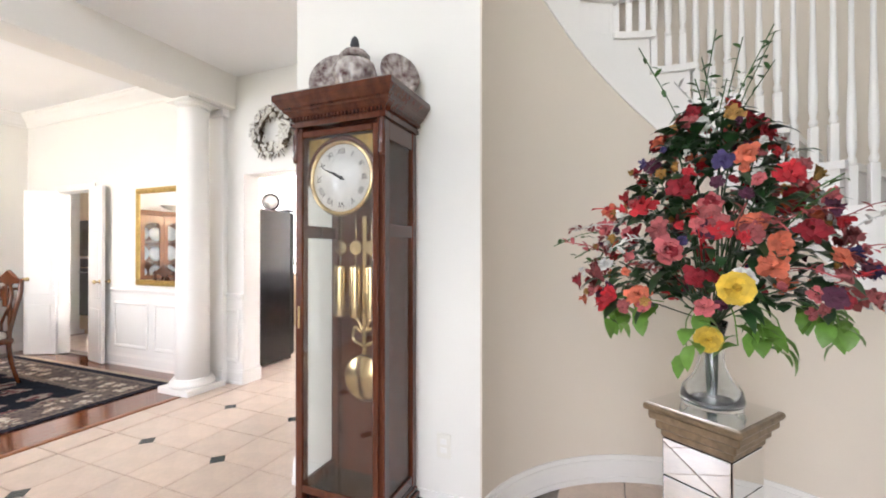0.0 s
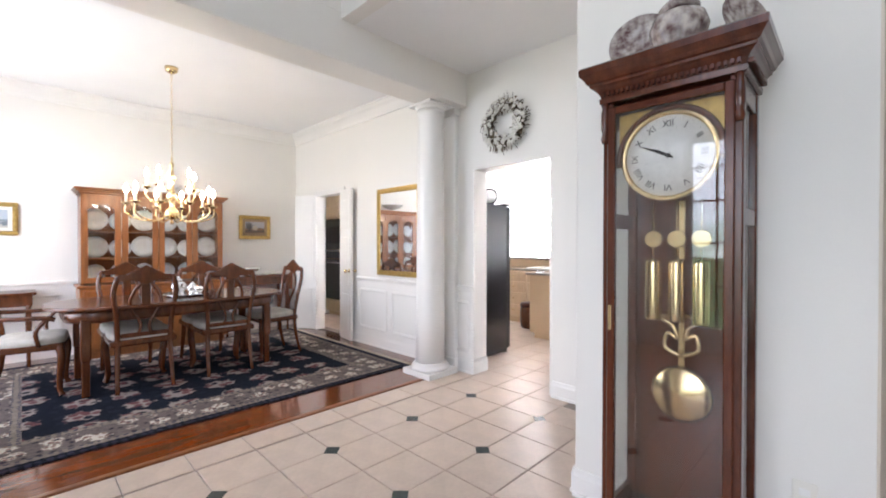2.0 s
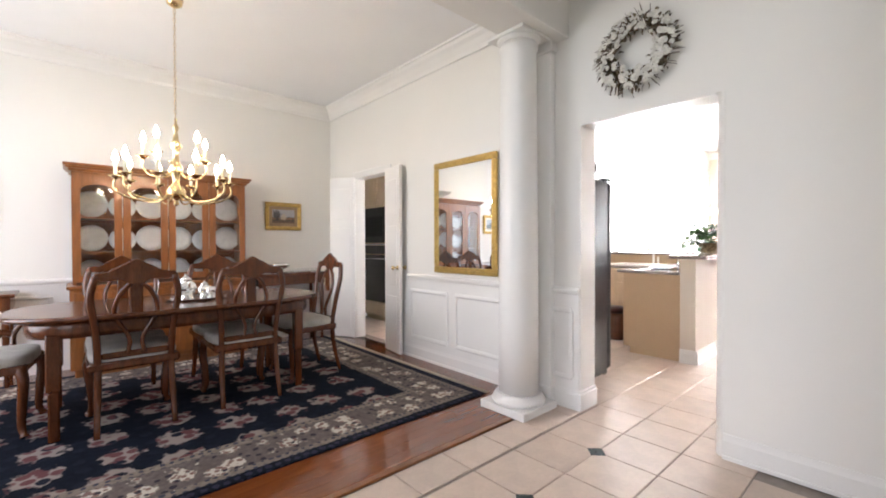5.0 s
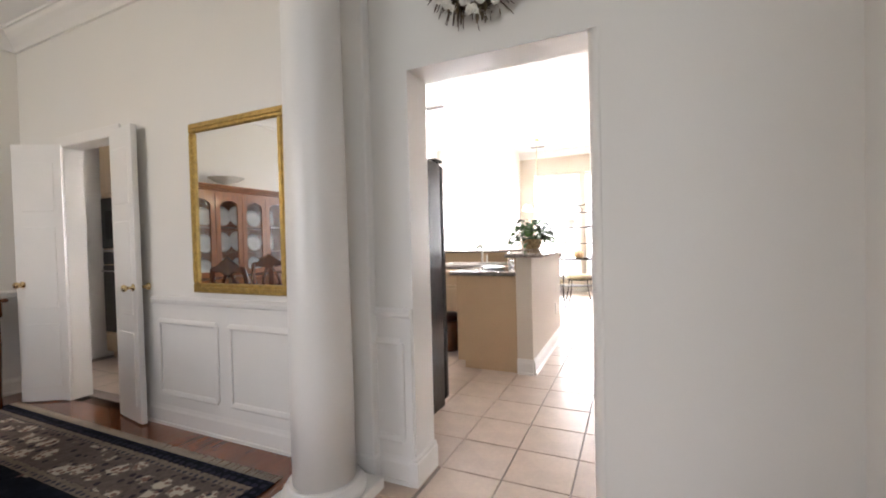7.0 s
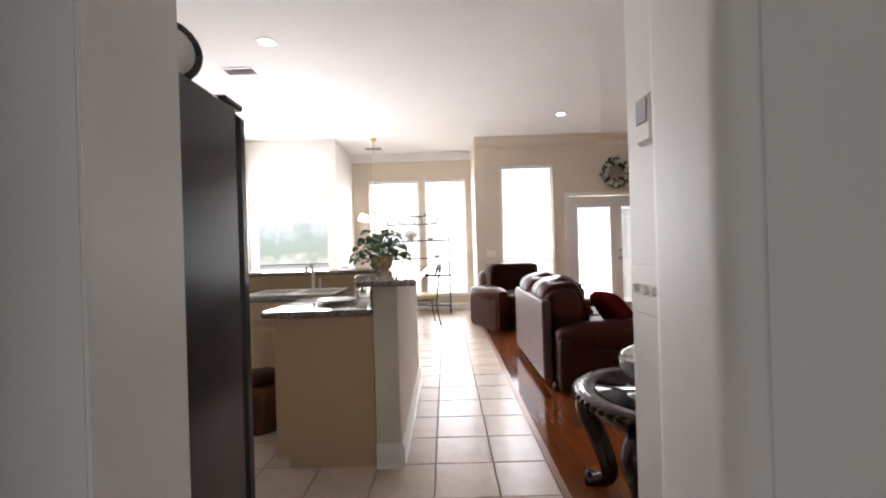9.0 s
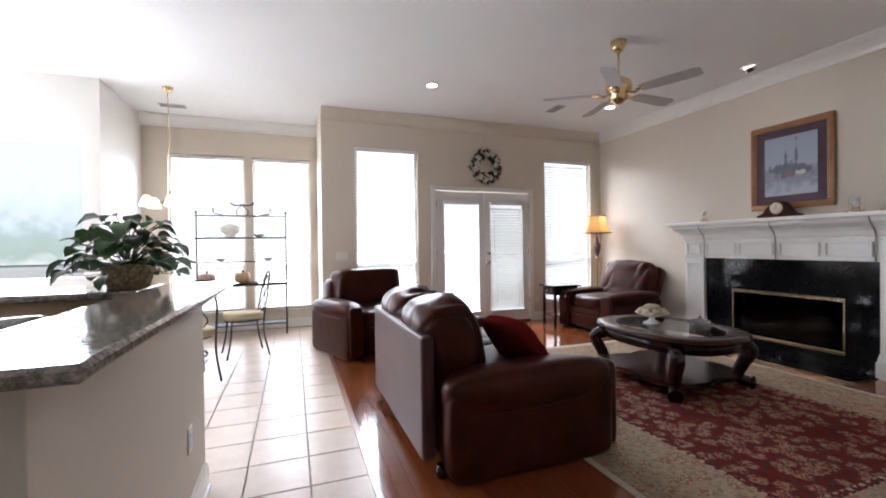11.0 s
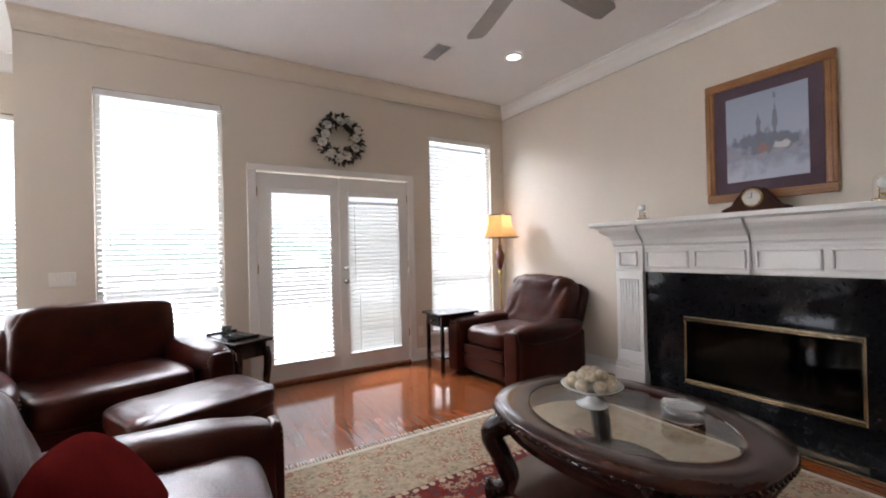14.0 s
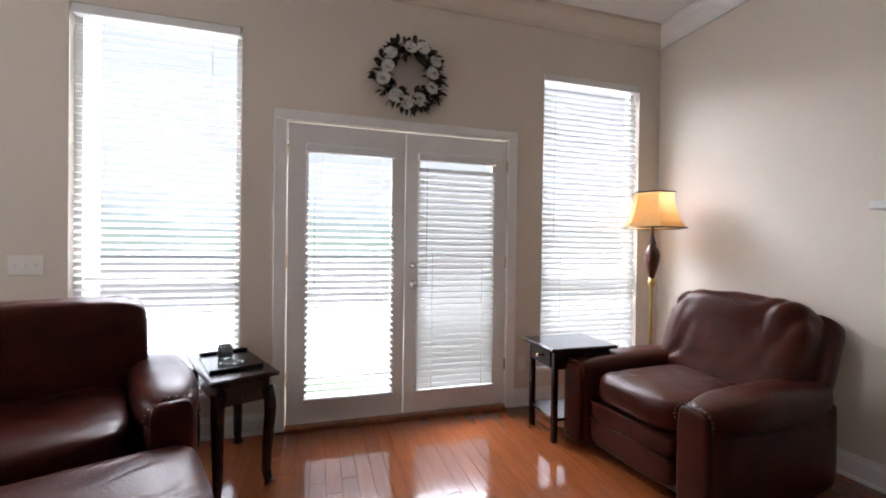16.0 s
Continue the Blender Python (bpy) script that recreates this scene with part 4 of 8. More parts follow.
def arm(parent, y, depth, height, r, x0=0.0):
    """A rolled arm along local x, front at x0 = 0 (the sitter faces -x)."""
    b = bmesh.new()
    puff(b, (x0 + depth / 2, y, height * 0.42), (depth / 2, r * 0.82, height * 0.42), 0.22, 12, I4, 0.003)
    a = part("arm", b, LE, parent)
    b = bmesh.new()
    puff(b, (x0 + depth / 2 - 0.01, y, height - r * 0.75), (depth / 2 + 0.015, r * 1.06, r * 0.84), 0.7, 18, I4, 0.006)
    part("arm_pad", b, LE, a)
    part("scroll_front", puff(bmesh.new(), (x0 - 0.005, y, height * 0.5), (0.028, r * 0.62, height * 0.44), 0.3, 12, I4, 0.002), LE, a)
    b = bmesh.new()
    for i in range(14):
        an = math.pi * (i / 13) * 1.15 - 0.25
        lathe(b, [(0.006, 0), (0.0045, 0.003), (0.0, 0.0045)], 6, pose(x0 - 0.018, y + math.cos(an) * r * 0.78, height - r * 0.75 + math.sin(an) * r * 0.62, 0, -90, 0))
    tagged(part("nail_trim", b, NAIL, a, "row of small brass nails"), kind="stuff")
    return a


# loveseat: sitter faces +x, so the whole is turned by 180 degrees
sofa = thing("sofa", pose(-1.08, 6.655, 0, 0, 0, 180) @ Matrix.Diagonal((1, 0.86, 1, 1)), "burgundy leather sofa with plump back cushions", "sofa")
part("base", puff(bmesh.new(), (0.50, 0, 0.22), (0.47, 0.80, 0.15), 0.18, 14), LE, sofa)
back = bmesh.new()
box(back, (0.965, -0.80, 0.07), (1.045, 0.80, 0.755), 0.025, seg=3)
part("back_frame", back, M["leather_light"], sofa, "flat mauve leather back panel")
for s in (-1, 1):
    cushion("seat_cushion", sofa, (0.42, 0.38 * s, 0.41), (0.44, 0.385, 0.105), 0.35)
    lean = Matrix.Translation((0.80, 0.385 * s, 0.645)) @ Matrix.Rotation(radians(13), 4, "Y")
    cushion("back_cushion", sofa, (0, 0, 0), (0.21, 0.405, 0.295), 0.68, crease=0.016, m=lean, n=40, fold=(0.042, 8, (0.35, 1, 0.1)))
    arm(sofa, 0.90 * s, 1.05, 0.58, 0.155, -0.1)
    for x in (0.07, 0.95):
        part("foot", lathe(bmesh.new(), [(0.025, 0), (0.035, 0.03), (0.03, 0.075)], 12, pose(x, 0.86 * s, 0)), M["dark_wood"], sofa)
plain("throw_pillow", puff(bmesh.new(), (0, 0, 0), (0.07, 0.24, 0.24), 0.62, 16, I4, 0.012), M["red_cloth"], pose(-1.42, 6.16, 0.60, 0, -36, 10), "dark red throw pillow leaning on the sofa", "pillow")
plain("throw_pillow", puff(bmesh.new(), (0, 0, 0), (0.07, 0.23, 0.22), 0.62, 16, I4, 0.012), M["red_cloth"], pose(-1.50, 6.93, 0.58, 0, -34, -8), "dark red throw pillow leaning on the sofa", "pillow")

# wide armchair and its ottoman
def armchair(m):
    c = thing("armchair", m, "wide burgundy leather armchair with rolled arms", "armchair")
    part("base", puff(bmesh.new(), (0.48, 0, 0.22), (0.46, 0.46, 0.16), 0.2, 12), LE, c)
    part("back_frame", puff(bmesh.new(), (0.92, -0.03, 0.46), (0.11, 0.48, 0.40), 0.25, 14), LE, c)
    cushion("seat_cushion", c, (0.40, 0, 0.42), (0.43, 0.43, 0.11), 0.35)
    cushion("back_cushion", c, (0.76, -0.05, 0.70), (0.15, 0.46, 0.265), 0.26, crease=0.014, n=38, fold=(0.026, 6, (0, 1, 0.5)))
    for s in (-1, 1):
        arm(c, 0.56 * s, 0.92, 0.63, 0.13)
        for x in (0.08, 0.92):
            part("foot", lathe(bmesh.new(), [(0.025, 0), (0.035, 0.03), (0.03, 0.075)], 12, pose(x, 0.5 * s, 0)), M["dark_wood"], c)
    return c


armchair(pose(-1.62, 8.60, 0, 0, 0, 112))
ott = thing("ottoman", pose(-1.27, 8.34, 0, 0, 0, 112), "burgundy leather ottoman before the wide armchair", "ottoman")
part("base", puff(bmesh.new(), (0, 0, 0.21), (0.27, 0.38, 0.15), 0.2, 12), LE, ott)
cushion("top_cushion", ott, (0, 0, 0.39), (0.29, 0.40, 0.07), 0.35)
for x in (-0.2, 0.2):
    for y in (-0.3, 0.3):
        part("foot", lathe(bmesh.new(), [(0.022, 0), (0.03, 0.03), (0.028, 0.075)], 12, pose(x, y, 0)), M["dark_wood"], ott)

# recliner
rec = thing("recliner", pose(1.14, 8.69, 0, 0, 0, 6) @ Matrix.Diagonal((1.02, 0.97, 0.95, 1)), "burgundy leather recliner with nail-trimmed arms", "recliner")
part("base", puff(bmesh.new(), (0.42, 0, 0.20), (0.38, 0.30, 0.14), 0.2, 12), LE, rec)
for z, h in ((0.16, 0.085), (0.295, 0.055)):
    fp_panel = part("foot_panel", puff(bmesh.new(), (0.03, 0, z), (0.05, 0.29, h), 0.35, 14, I4, 0.005), LE, rec)
    part("piping", tube(bmesh.new(), [(-0.015, -0.28, z + h * 0.93), (-0.018, 0, z + h * 0.95), (-0.015, 0.28, z + h * 0.93)], 0.007, 6), LE, fp_panel)
cushion("seat_cushion", rec, (0.36, 0, 0.44), (0.38, 0.295, 0.10), 0.4)
tilt = Matrix.Translation((0.76, 0, 0.48)) @ Matrix.Rotation(radians(22), 4, "Y")
cushion("back_cushion", rec, (0.0, 0, 0.25), (0.14, 0.44, 0.335), 0.42, crease=0.016, m=tilt, n=40, fold=(0.03, 5.5, (0, 1, 0.45)))
part("back_frame", puff(bmesh.new(), (0.13, 0, 0.21), (0.07, 0.475, 0.34), 0.25, 14, tilt), LE, rec)
for s in (-1, 1):
    arm(rec, 0.42 * s, 0.98, 0.60, 0.125, -0.02)
part("mechanism", B(((0.08, -0.27, 0.02), (0.75, 0.27, 0.07)), bev=0.01), M["iron"], rec)

# ---- family room: tables ----
M["table_mahogany"] = mat("dark mahogany table top", (0.045, 0.013, 0.007), 0.24, vary=0.25, scale=6, fine=50, bump=0.03, coat=0.25)
M["table_mahogany"].node_tree.nodes["Principled BSDF"].inputs["Specular IOR Level"].default_value = 0.25
M["table_glass"] = glass("clear table glass", (0.90, 0.93, 0.91), 0.03)
DW = M["dark_wood"]


def ellipse(bm, a, b, z0, z1, n=48, m=I4, lip=0.012):
    prof = [(1 - lip * 1.5, z0), (1.0, z0 + (z1 - z0) * 0.3), (1.0, z0 + (z1 - z0) * 0.7), (1 - lip, z1)]
    rings = [[bm.verts.new(m @ Vector((a * s * math.cos(2 * math.pi * i / n), b * s * math.sin(2 * math.pi * i / n), z))) for i in range(n)] for s, z in prof]
    for p, q in zip(rings, rings[1:]):
        for i in range(n):
            bm.faces.new((p[i], p[(i + 1) % n], q[(i + 1) % n], q[i])).smooth = True
    bm.faces.new(rings[0][::-1])
    bm.faces.new(rings[-1])
    return bm


ct = thing("coffee_table", pose(0.44, 6.68, 0.012), "dark carved oval coffee table with clear inset glass", "coffee table")


def lobed(ang, a, b):
    """Outline of the table: an oval that swells over the four legs."""
    k = 1 + 0.055 * abs(math.sin(2 * ang)) ** 3 - 0.02 * (1 - abs(math.sin(2 * ang))) ** 2
    return a * k * math.cos(ang), b * k * math.sin(ang)


def rim(bm, outer, inner, prof, n=72):
    """A closed band between two outlines; prof gives (fraction inwards, height)."""
    rings = []
    for fr, z in prof:
        row = []
        for i in range(n):
            g = 2 * math.pi * i / n
            o, q = lobed(g, *outer), (inner[0] * math.cos(g), inner[1] * math.sin(g))
            row.append(bm.verts.new((o[0] + (q[0] - o[0]) * fr, o[1] + (q[1] - o[1]) * fr, z)))
        rings.append(row)
    for p, q in zip(rings, rings[1:] + rings[:1]):
        for i in range(n):
            bm.faces.new((p[i], p[(i + 1) % n], q[(i + 1) % n], q[i])).smooth = True
    return bm


part("apron", rim(bmesh.new(), (0.46, 0.585), (0.40, 0.52), [(0, 0.352), (0, 0.446), (0.5, 0.446), (0.5, 0.352)]), DW, ct)
part("top", rim(bmesh.new(), (0.51, 0.645), (0.365, 0.49), [(0.03, 0.447), (0, 0.455), (0, 0.472), (0.04, 0.482), (0.45, 0.486), (0.93, 0.484), (1.0, 0.478), (1.0, 0.447)]), M["table_mahogany"], ct)
part("glass_inset", ellipse(bmesh.new(), 0.366, 0.491, 0.474, 0.480, lip=0.002), M["table_glass"], ct, "clear glass inset")
b = bmesh.new()
for i in range(96):
    g = 2 * math.pi * i / 96
    o = lobed(g, 0.508, 0.643)
    puff(b, (o[0], o[1], 0.452), (0.010, 0.010, 0.009), 0.9, 4)
tagged(part("beaded_edge", b, DW, ct), kind="stuff")
for sx in (-1, 1):
    for sy in (-1, 1):
        part("leg", cabriole(bmesh.new(), (0.34 * sx, 0.38 * sy, 0.40), (0.40 * sx, 0.42 * sy, 0.02), 0.062, 0.044, 0.115), DW, ct)
b = bmesh.new()
n, ring_lo, ring_hi = 40, [], []
for i in range(n):
    a = 2 * math.pi * i / n
    k = 0.56 * (1 - 0.24 * math.cos(2 * (a - math.pi / 4)) ** 2 * 0 - 0.22 * (1 - abs(math.sin(2 * a))))
    ring_lo.append(b.verts.new((k * math.cos(a) * 0.95, k * math.sin(a), 0.09)))
    ring_hi.append(b.verts.new((k * math.cos(a) * 0.95, k * math.sin(a), 0.125)))
for i in range(n):
    b.faces.new((ring_lo[i], ring_lo[(i + 1) % n], ring_hi[(i + 1) % n], ring_hi[i]))
b.faces.new(ring_hi)
b.faces.new(ring_lo[::-1])
part("lower_shelf", b, M["table_mahogany"], ct)

bowl = thing("pedestal_bowl", pose(0.42, 6.83, 0.492), "white footed bowl heaped with cream balls", "bowl")
part("bowl", lathe(bmesh.new(), [(0.075, 0), (0.078, 0.008), (0.05, 0.02), (0.022, 0.04), (0.028, 0.06), (0.10, 0.075), (0.145, 0.10), (0.15, 0.105), (0.14, 0.103), (0.09, 0.083), (0.0, 0.075)], 28), M["porcelain"], bowl)
rnd = random.Random(4)
for i in range(13):
    a, r = i * 2.4, (0.095 if i < 8 else 0.045)
    part("ball", puff(bmesh.new(), (r * math.cos(a), r * math.sin(a), 0.115 if i < 8 else 0.15), (0.034, 0.034, 0.032), 1.0, 8), M["cream_ball"] if "cream_ball" in M else M.setdefault("cream_ball", mat("cream woven ball", (0.66, 0.56, 0.40), 0.7, vary=0.2, scale=30)), bowl)
jar = thing("glass_dish", pose(0.60, 6.48, 0.492), "round cut-glass dish with a lid", "dish")
part("dish", lathe(bmesh.new(), [(0.07, 0), (0.085, 0.01), (0.09, 0.06), (0.083, 0.06), (0.075, 0.015), (0.0, 0.012)], 24), M["cut_glass"] if "cut_glass" in M else M.setdefault("cut_glass", mat("cut glass", (0.90, 0.92, 0.92), 0.08, vary=0.1, scale=40, bump=0.3, transmission=0.92)), jar)
part("lid", lathe(bmesh.new(), [(0.09, 0.061), (0.086, 0.075), (0.03, 0.085), (0.012, 0.09), (0.015, 0.105), (0.0, 0.11)], 24), M["cut_glass"], jar)


def side_table(m, w, d, h, label, drawer):
    t = thing("side_table", m, label, "side table")
    part("top", B(((-w / 2 - 0.02, -d / 2 - 0.02, h - 0.025), (w / 2 + 0.02, d / 2 + 0.02, h)), bev=0.008), DW, t)
    part("apron", B(((-w / 2 + 0.02, -d / 2 + 0.02, h - 0.145), (w / 2 - 0.02, d / 2 - 0.02, h - 0.0255)), bev=0.004), DW, t)
    if drawer:
        dr = part("drawer", B(((-w / 2 + 0.012, -d / 2 + 0.06, h - 0.135), (-w / 2 + 0.02, d / 2 - 0.06, h - 0.035)), bev=0.003), DW, t)
        part("drawer_knob", lathe(bmesh.new(), [(0.006, 0), (0.006, 0.012), (0.014, 0.02), (0.01, 0.03), (0, 0.032)], 12, pose(-w / 2 + 0.012, 0, h - 0.085, 0, -90, 0)), M["brass"], dr)
    for sx in (-1, 1):
        for sy in (-1, 1):
            q = cabriole(bmesh.new(), (sx * (w / 2 - 0.03), sy * (d / 2 - 0.03), h - 0.08), (sx * (w / 2 - 0.025), sy * (d / 2 - 0.025), 0.0), 0.036, 0.021, 0.025) if not drawer else B(((sx * (w / 2 - 0.035) - 0.018, sy * (d / 2 - 0.035) - 0.018, 0), (sx * (w / 2 - 0.035) + 0.018, sy * (d / 2 - 0.035) + 0.018, h - 0.1)), bev=0.004)
            part("leg", q, DW, t)
    if drawer:
        part("lower_shelf", B(((-w / 2 + 0.02, -d / 2 + 0.02, 0.14), (w / 2 - 0.02, d / 2 - 0.02, 0.16)), bev=0.003), DW, t)
    return t


side_table(pose(-0.98, 9.35, 0, 0, 0, 24), 0.29, 0.62, 0.60, "dark side table with curved legs and tray top", False)
side_table(pose(1.16, 9.30, 0), 0.46, 0.36, 0.62, "dark side table with a small drawer", True)
tr = thing("tray", pose(-0.98, 9.36, 0.60, 0, 0, 20), "dark tray with raised handles on the side table", "tray")
part("tray_base", B(((-0.13, -0.2, 0), (0.13, 0.2, 0.006)), bev=0.003), M["black"], tr)
for s in (-1, 1):
    part("tray_rim", B(((-0.13, s * 0.2 - 0.006, 0.006), (0.13, s * 0.2 + 0.006, 0.022)), bev=0.003), M["black"], tr)
plain("candle_glass", lathe(bmesh.new(), [(0.038, 0), (0.042, 0.07), (0.036, 0.07), (0.033, 0.01), (0, 0.008)], 20), M["cut_glass"], pose(-1.02, 9.44, 0.606), "small glass candle holder on the tray", "candle holder")
plain("ashtray", lathe(bmesh.new(), [(0.05, 0), (0.06, 0.02), (0.05, 0.02), (0.04, 0.008), (0, 0.007)], 20), M["cut_glass"], pose(-0.95, 9.26, 0.606), "small round glass dish on the tray", "dish")

# round end table by the kitchen opening, with a glass compote
et = thing("end_table", pose(-1.95, 4.27, 0) @ Matrix.Diagonal((1, 1, 0.93, 1)), "dark carved round end table with rope edge", "end table")
part("top", lathe(bmesh.new(), [(0.36, 0.555), (0.40, 0.57), (0.41, 0.585), (0.40, 0.60), (0.33, 0.602), (0.325, 0.597), (0, 0.597)], 40), DW, et)
part("glass_inset", lathe(bmesh.new(), [(0.315, 0.598), (0.315, 0.602), (0, 0.602)], 40), M["granite_black"], et)
b = bmesh.new()
for i in range(60):
    a = 2 * math.pi * i / 60
    puff(b, (0.405 * math.cos(a), 0.405 * math.sin(a), 0.578), (0.016, 0.016, 0.016), 0.9, 4)
tagged(part("rope_edge", b, DW, et), kind="stuff")
part("apron", lathe(bmesh.new(), [(0.30, 0.48), (0.34, 0.50), (0.35, 0.555)], 40), DW, et)
for k in range(4):
    a = radians(45 + 90 * k)
    part("leg", cabriole(bmesh.new(), (0.29 * math.cos(a), 0.29 * math.sin(a), 0.52), (0.33 * math.cos(a), 0.33 * math.sin(a), 0.0), 0.062, 0.036, 0.11), DW, et)
cp = thing("glass_compote", pose(-2.10, 4.20, 0.56), "cut-glass compote on the end table", "compote")
part("bowl", lathe(bmesh.new(), [(0.06, 0), (0.062, 0.008), (0.018, 0.02), (0.015, 0.06), (0.04, 0.08), (0.085, 0.11), (0.095, 0.17), (0.087, 0.17), (0.075, 0.115), (0, 0.085)], 24), M["cut_glass"], cp)
part("lid", lathe(bmesh.new(), [(0.096, 0.171), (0.08, 0.20), (0.03, 0.225), (0.012, 0.235), (0.016, 0.25), (0, 0.26)], 24), M["cut_glass"], cp)

# floor lamp in the corner
fl = thing("floor_lamp", pose(2.05, 9.50, 0), "lit floor lamp with a dark urn stem and amber shade", "floor lamp")
part("base", lathe(bmesh.new(), [(0.15, 0), (0.15, 0.015), (0.10, 0.03), (0.04, 0.05), (0.02, 0.09)], 24), M["dark_wood"], fl)
part("stem", lathe(bmesh.new(), [(0.012, 0.08), (0.012, 0.95), (0.024, 0.98), (0.03, 1.0), (0.02, 1.03)], 14), M["gilt"], fl)
part("urn", lathe(bmesh.new(), [(0.02, 1.03), (0.035, 1.08), (0.055, 1.16), (0.06, 1.22), (0.04, 1.27), (0.025, 1.29), (0.03, 1.31), (0.015, 1.36), (0.01, 1.46)], 18), M["mahogany"], fl)
M["lamp_shade"] = mat("amber lamp shade cloth", (0.72, 0.45, 0.20), 0.9, vary=0.12, scale=16, fine=120, bump=0.1)
sh = M["lamp_shade"].node_tree
tl, mxs = sh.nodes.new("ShaderNodeBsdfTranslucent"), sh.nodes.new("ShaderNodeMixShader")
tl.inputs["Color"].default_value = (0.9, 0.55, 0.22, 1)
mxs.inputs["Fac"].default_value = 0.55
sh.links.new(sh.nodes["Principled BSDF"].outputs["BSDF"], mxs.inputs[1])
sh.links.new(tl.outputs["BSDF"], mxs.inputs[2])
sh.links.new(mxs.outputs["Shader"], sh.nodes["Material Output"].inputs["Surface"])
part("shade", lathe(bmesh.new(), [(0.245, 1.43), (0.21, 1.475), (0.18, 1.545), (0.16, 1.62), (0.152, 1.69), (0.158, 1.71)], 6, smooth=False, cap=False), M["lamp_shade"], fl, "flared amber cloth shade")
for r, z in ((0.247, 1.43), (0.16, 1.71)):
    part("shade_trim", tube(bmesh.new(), [(r * math.cos(radians(60 * i)), r * math.sin(radians(60 * i)), z) for i in range(7)], 0.006, 6), M["dark_wood"], fl)
part("bulb", puff(bmesh.new(), (0, 0, 1.54), (0.03, 0.03, 0.045), 1.0, 8), M["bulb_warm"], fl)

# ---- fireplace ----
TR = M["trim"]
fp = tagged(thing("fireplace", pose(0, 0, 0), "white panelled mantel round a black granite fireplace", "fireplace"), kind="structure")
part("granite_surround", B(((2.24, 5.98, 0.0), (2.37, 6.27, 1.06)), ((2.24, 7.33, 0.0), (2.37, 7.68, 1.06)), ((2.24, 6.27, 0.68), (2.37, 7.33, 1.06)), ((2.24, 6.27, 0.0), (2.37, 7.33, 0.14))), M["granite_black"], fp, "polished black granite slabs")
part("firebox", B(((2.345, 6.27, 0.14), (2.369, 7.33, 0.68))), M["black"], fp)
part("fire_glass", B(((2.30, 6.30, 0.17), (2.304, 7.30, 0.65))), glass("dark fire glass", (0.35, 0.35, 0.36), sheen=0.02), fp)
b = bmesh.new()
for lo, hi in (((2.225, 6.25, 0.65), (2.245, 7.35, 0.69)), ((2.225, 6.25, 0.13), (2.245, 7.35, 0.17)), ((2.225, 6.25, 0.17), (2.245, 6.272, 0.65)), ((2.225, 7.328, 0.17), (2.245, 7.35, 0.65))):
    box(b, lo, hi, 0.006)
part("brass_frame", b, M["aged_brass"], fp, "dull brass fire screen frame")
part("hearth", B(((1.80, 5.98, 0.0), (2.24, 7.68, 0.012)), bev=0.003), M["granite_black"], fp)
part("hearth_edge", B(((1.785, 5.975, 0.0), (1.80, 7.685, 0.014)), bev=0.002), M["aged_brass"], fp)
for y0, y1 in ((7.68, 7.95), (5.71, 5.98)):
    leg = part("pilaster", B(((2.19, y0, 0.22), (2.37, y1, 1.06)), bev=0.004), TR, fp)
    b = bmesh.new()
    for k in range(7):
        y = y0 + 0.045 + k * (y1 - y0 - 0.09) / 6
        tube(b, [(2.19, y, 0.32), (2.19, y, 0.98)], 0.0085, 6)
    part("flute", b, TR, leg)
    part("plinth", B(((2.16, y0 - 0.02, 0), (2.37, y1 + 0.02, 0.15)), ((2.172, y0 - 0.012, 0.15), (2.37, y1 + 0.012, 0.19)), ((2.18, y0 - 0.006, 0.19), (2.37, y1 + 0.006, 0.22)), bev=0.004), TR, leg)
part("frieze", B(((2.19, 5.71, 1.06), (2.37, 7.95, 1.27)), bev=0.003), TR, fp)
part("frieze_bead", B(((2.178, 5.70, 1.055), (2.19, 7.96, 1.075)), ((2.178, 5.70, 1.258), (2.19, 7.96, 1.275)), bev=0.003), TR, fp)
for y0, y1 in ((5.75, 5.94), (6.02, 6.39), (6.43, 6.80), (6.86, 7.23), (7.27, 7.64), (7.72, 7.91)):
    b = bmesh.new()
    for s0, s1, t0, t1 in ((y0, y1, 1.095, 1.11), (y0, y1, 1.225, 1.24), (y0, y0 + 0.018, 1.11, 1.225), (y1 - 0.018, y1, 1.11, 1.225)):
        box(b, (2.168, s0, t0), (2.192, s1, t1), 0.005)
    part("panel_frame", b, TR, fp)
b = bmesh.new()
prof = [(2.19, 1.27), (2.185, 1.29), (2.17, 1.30), (2.165, 1.34), (2.14, 1.38), (2.10, 1.41), (2.085, 1.43), (2.08, 1.46), (2.06, 1.47), (2.37, 1.47), (2.37, 1.27)]
va, vb = [], []
for x, z in prof:
    k = 2.19 - x if x < 2.3 else 0.0
    va.append(b.verts.new((x, 5.71 - max(k, 0), z)))
    vb.append(b.verts.new((x, 7.95 + max(k, 0), z)))
for i in range(len(prof)):
    j = (i + 1) % len(prof)
    b.faces.new((va[i], va[j], vb[j], vb[i]))
b.faces.new(va[::-1])
b.faces.new(vb)
part("cornice", b, TR, fp)
# thin grey bars that draw the dark shadow lines of the mantel's seams
for y in (6.83, 7.66, 6.0):
    tubs = bmesh.new()
    tube(tubs, curve_pts([(2.175, y, 1.06), (2.175, y, 1.27), (2.155, y, 1.34), (2.09, y, 1.41), (2.065, y, 1.47)], 4), 0.007, 6)
    part("corbel_rib", tubs, M["seam_shade"] if "seam_shade" in M else M.setdefault("seam_shade", mat("grey seam shadow on trim", (0.50, 0.48, 0.46), 0.4)), fp)
part("shelf", B(((2.03, 5.53, 1.47), (2.37, 8.13, 1.51)), bev=0.006), TR, fp)

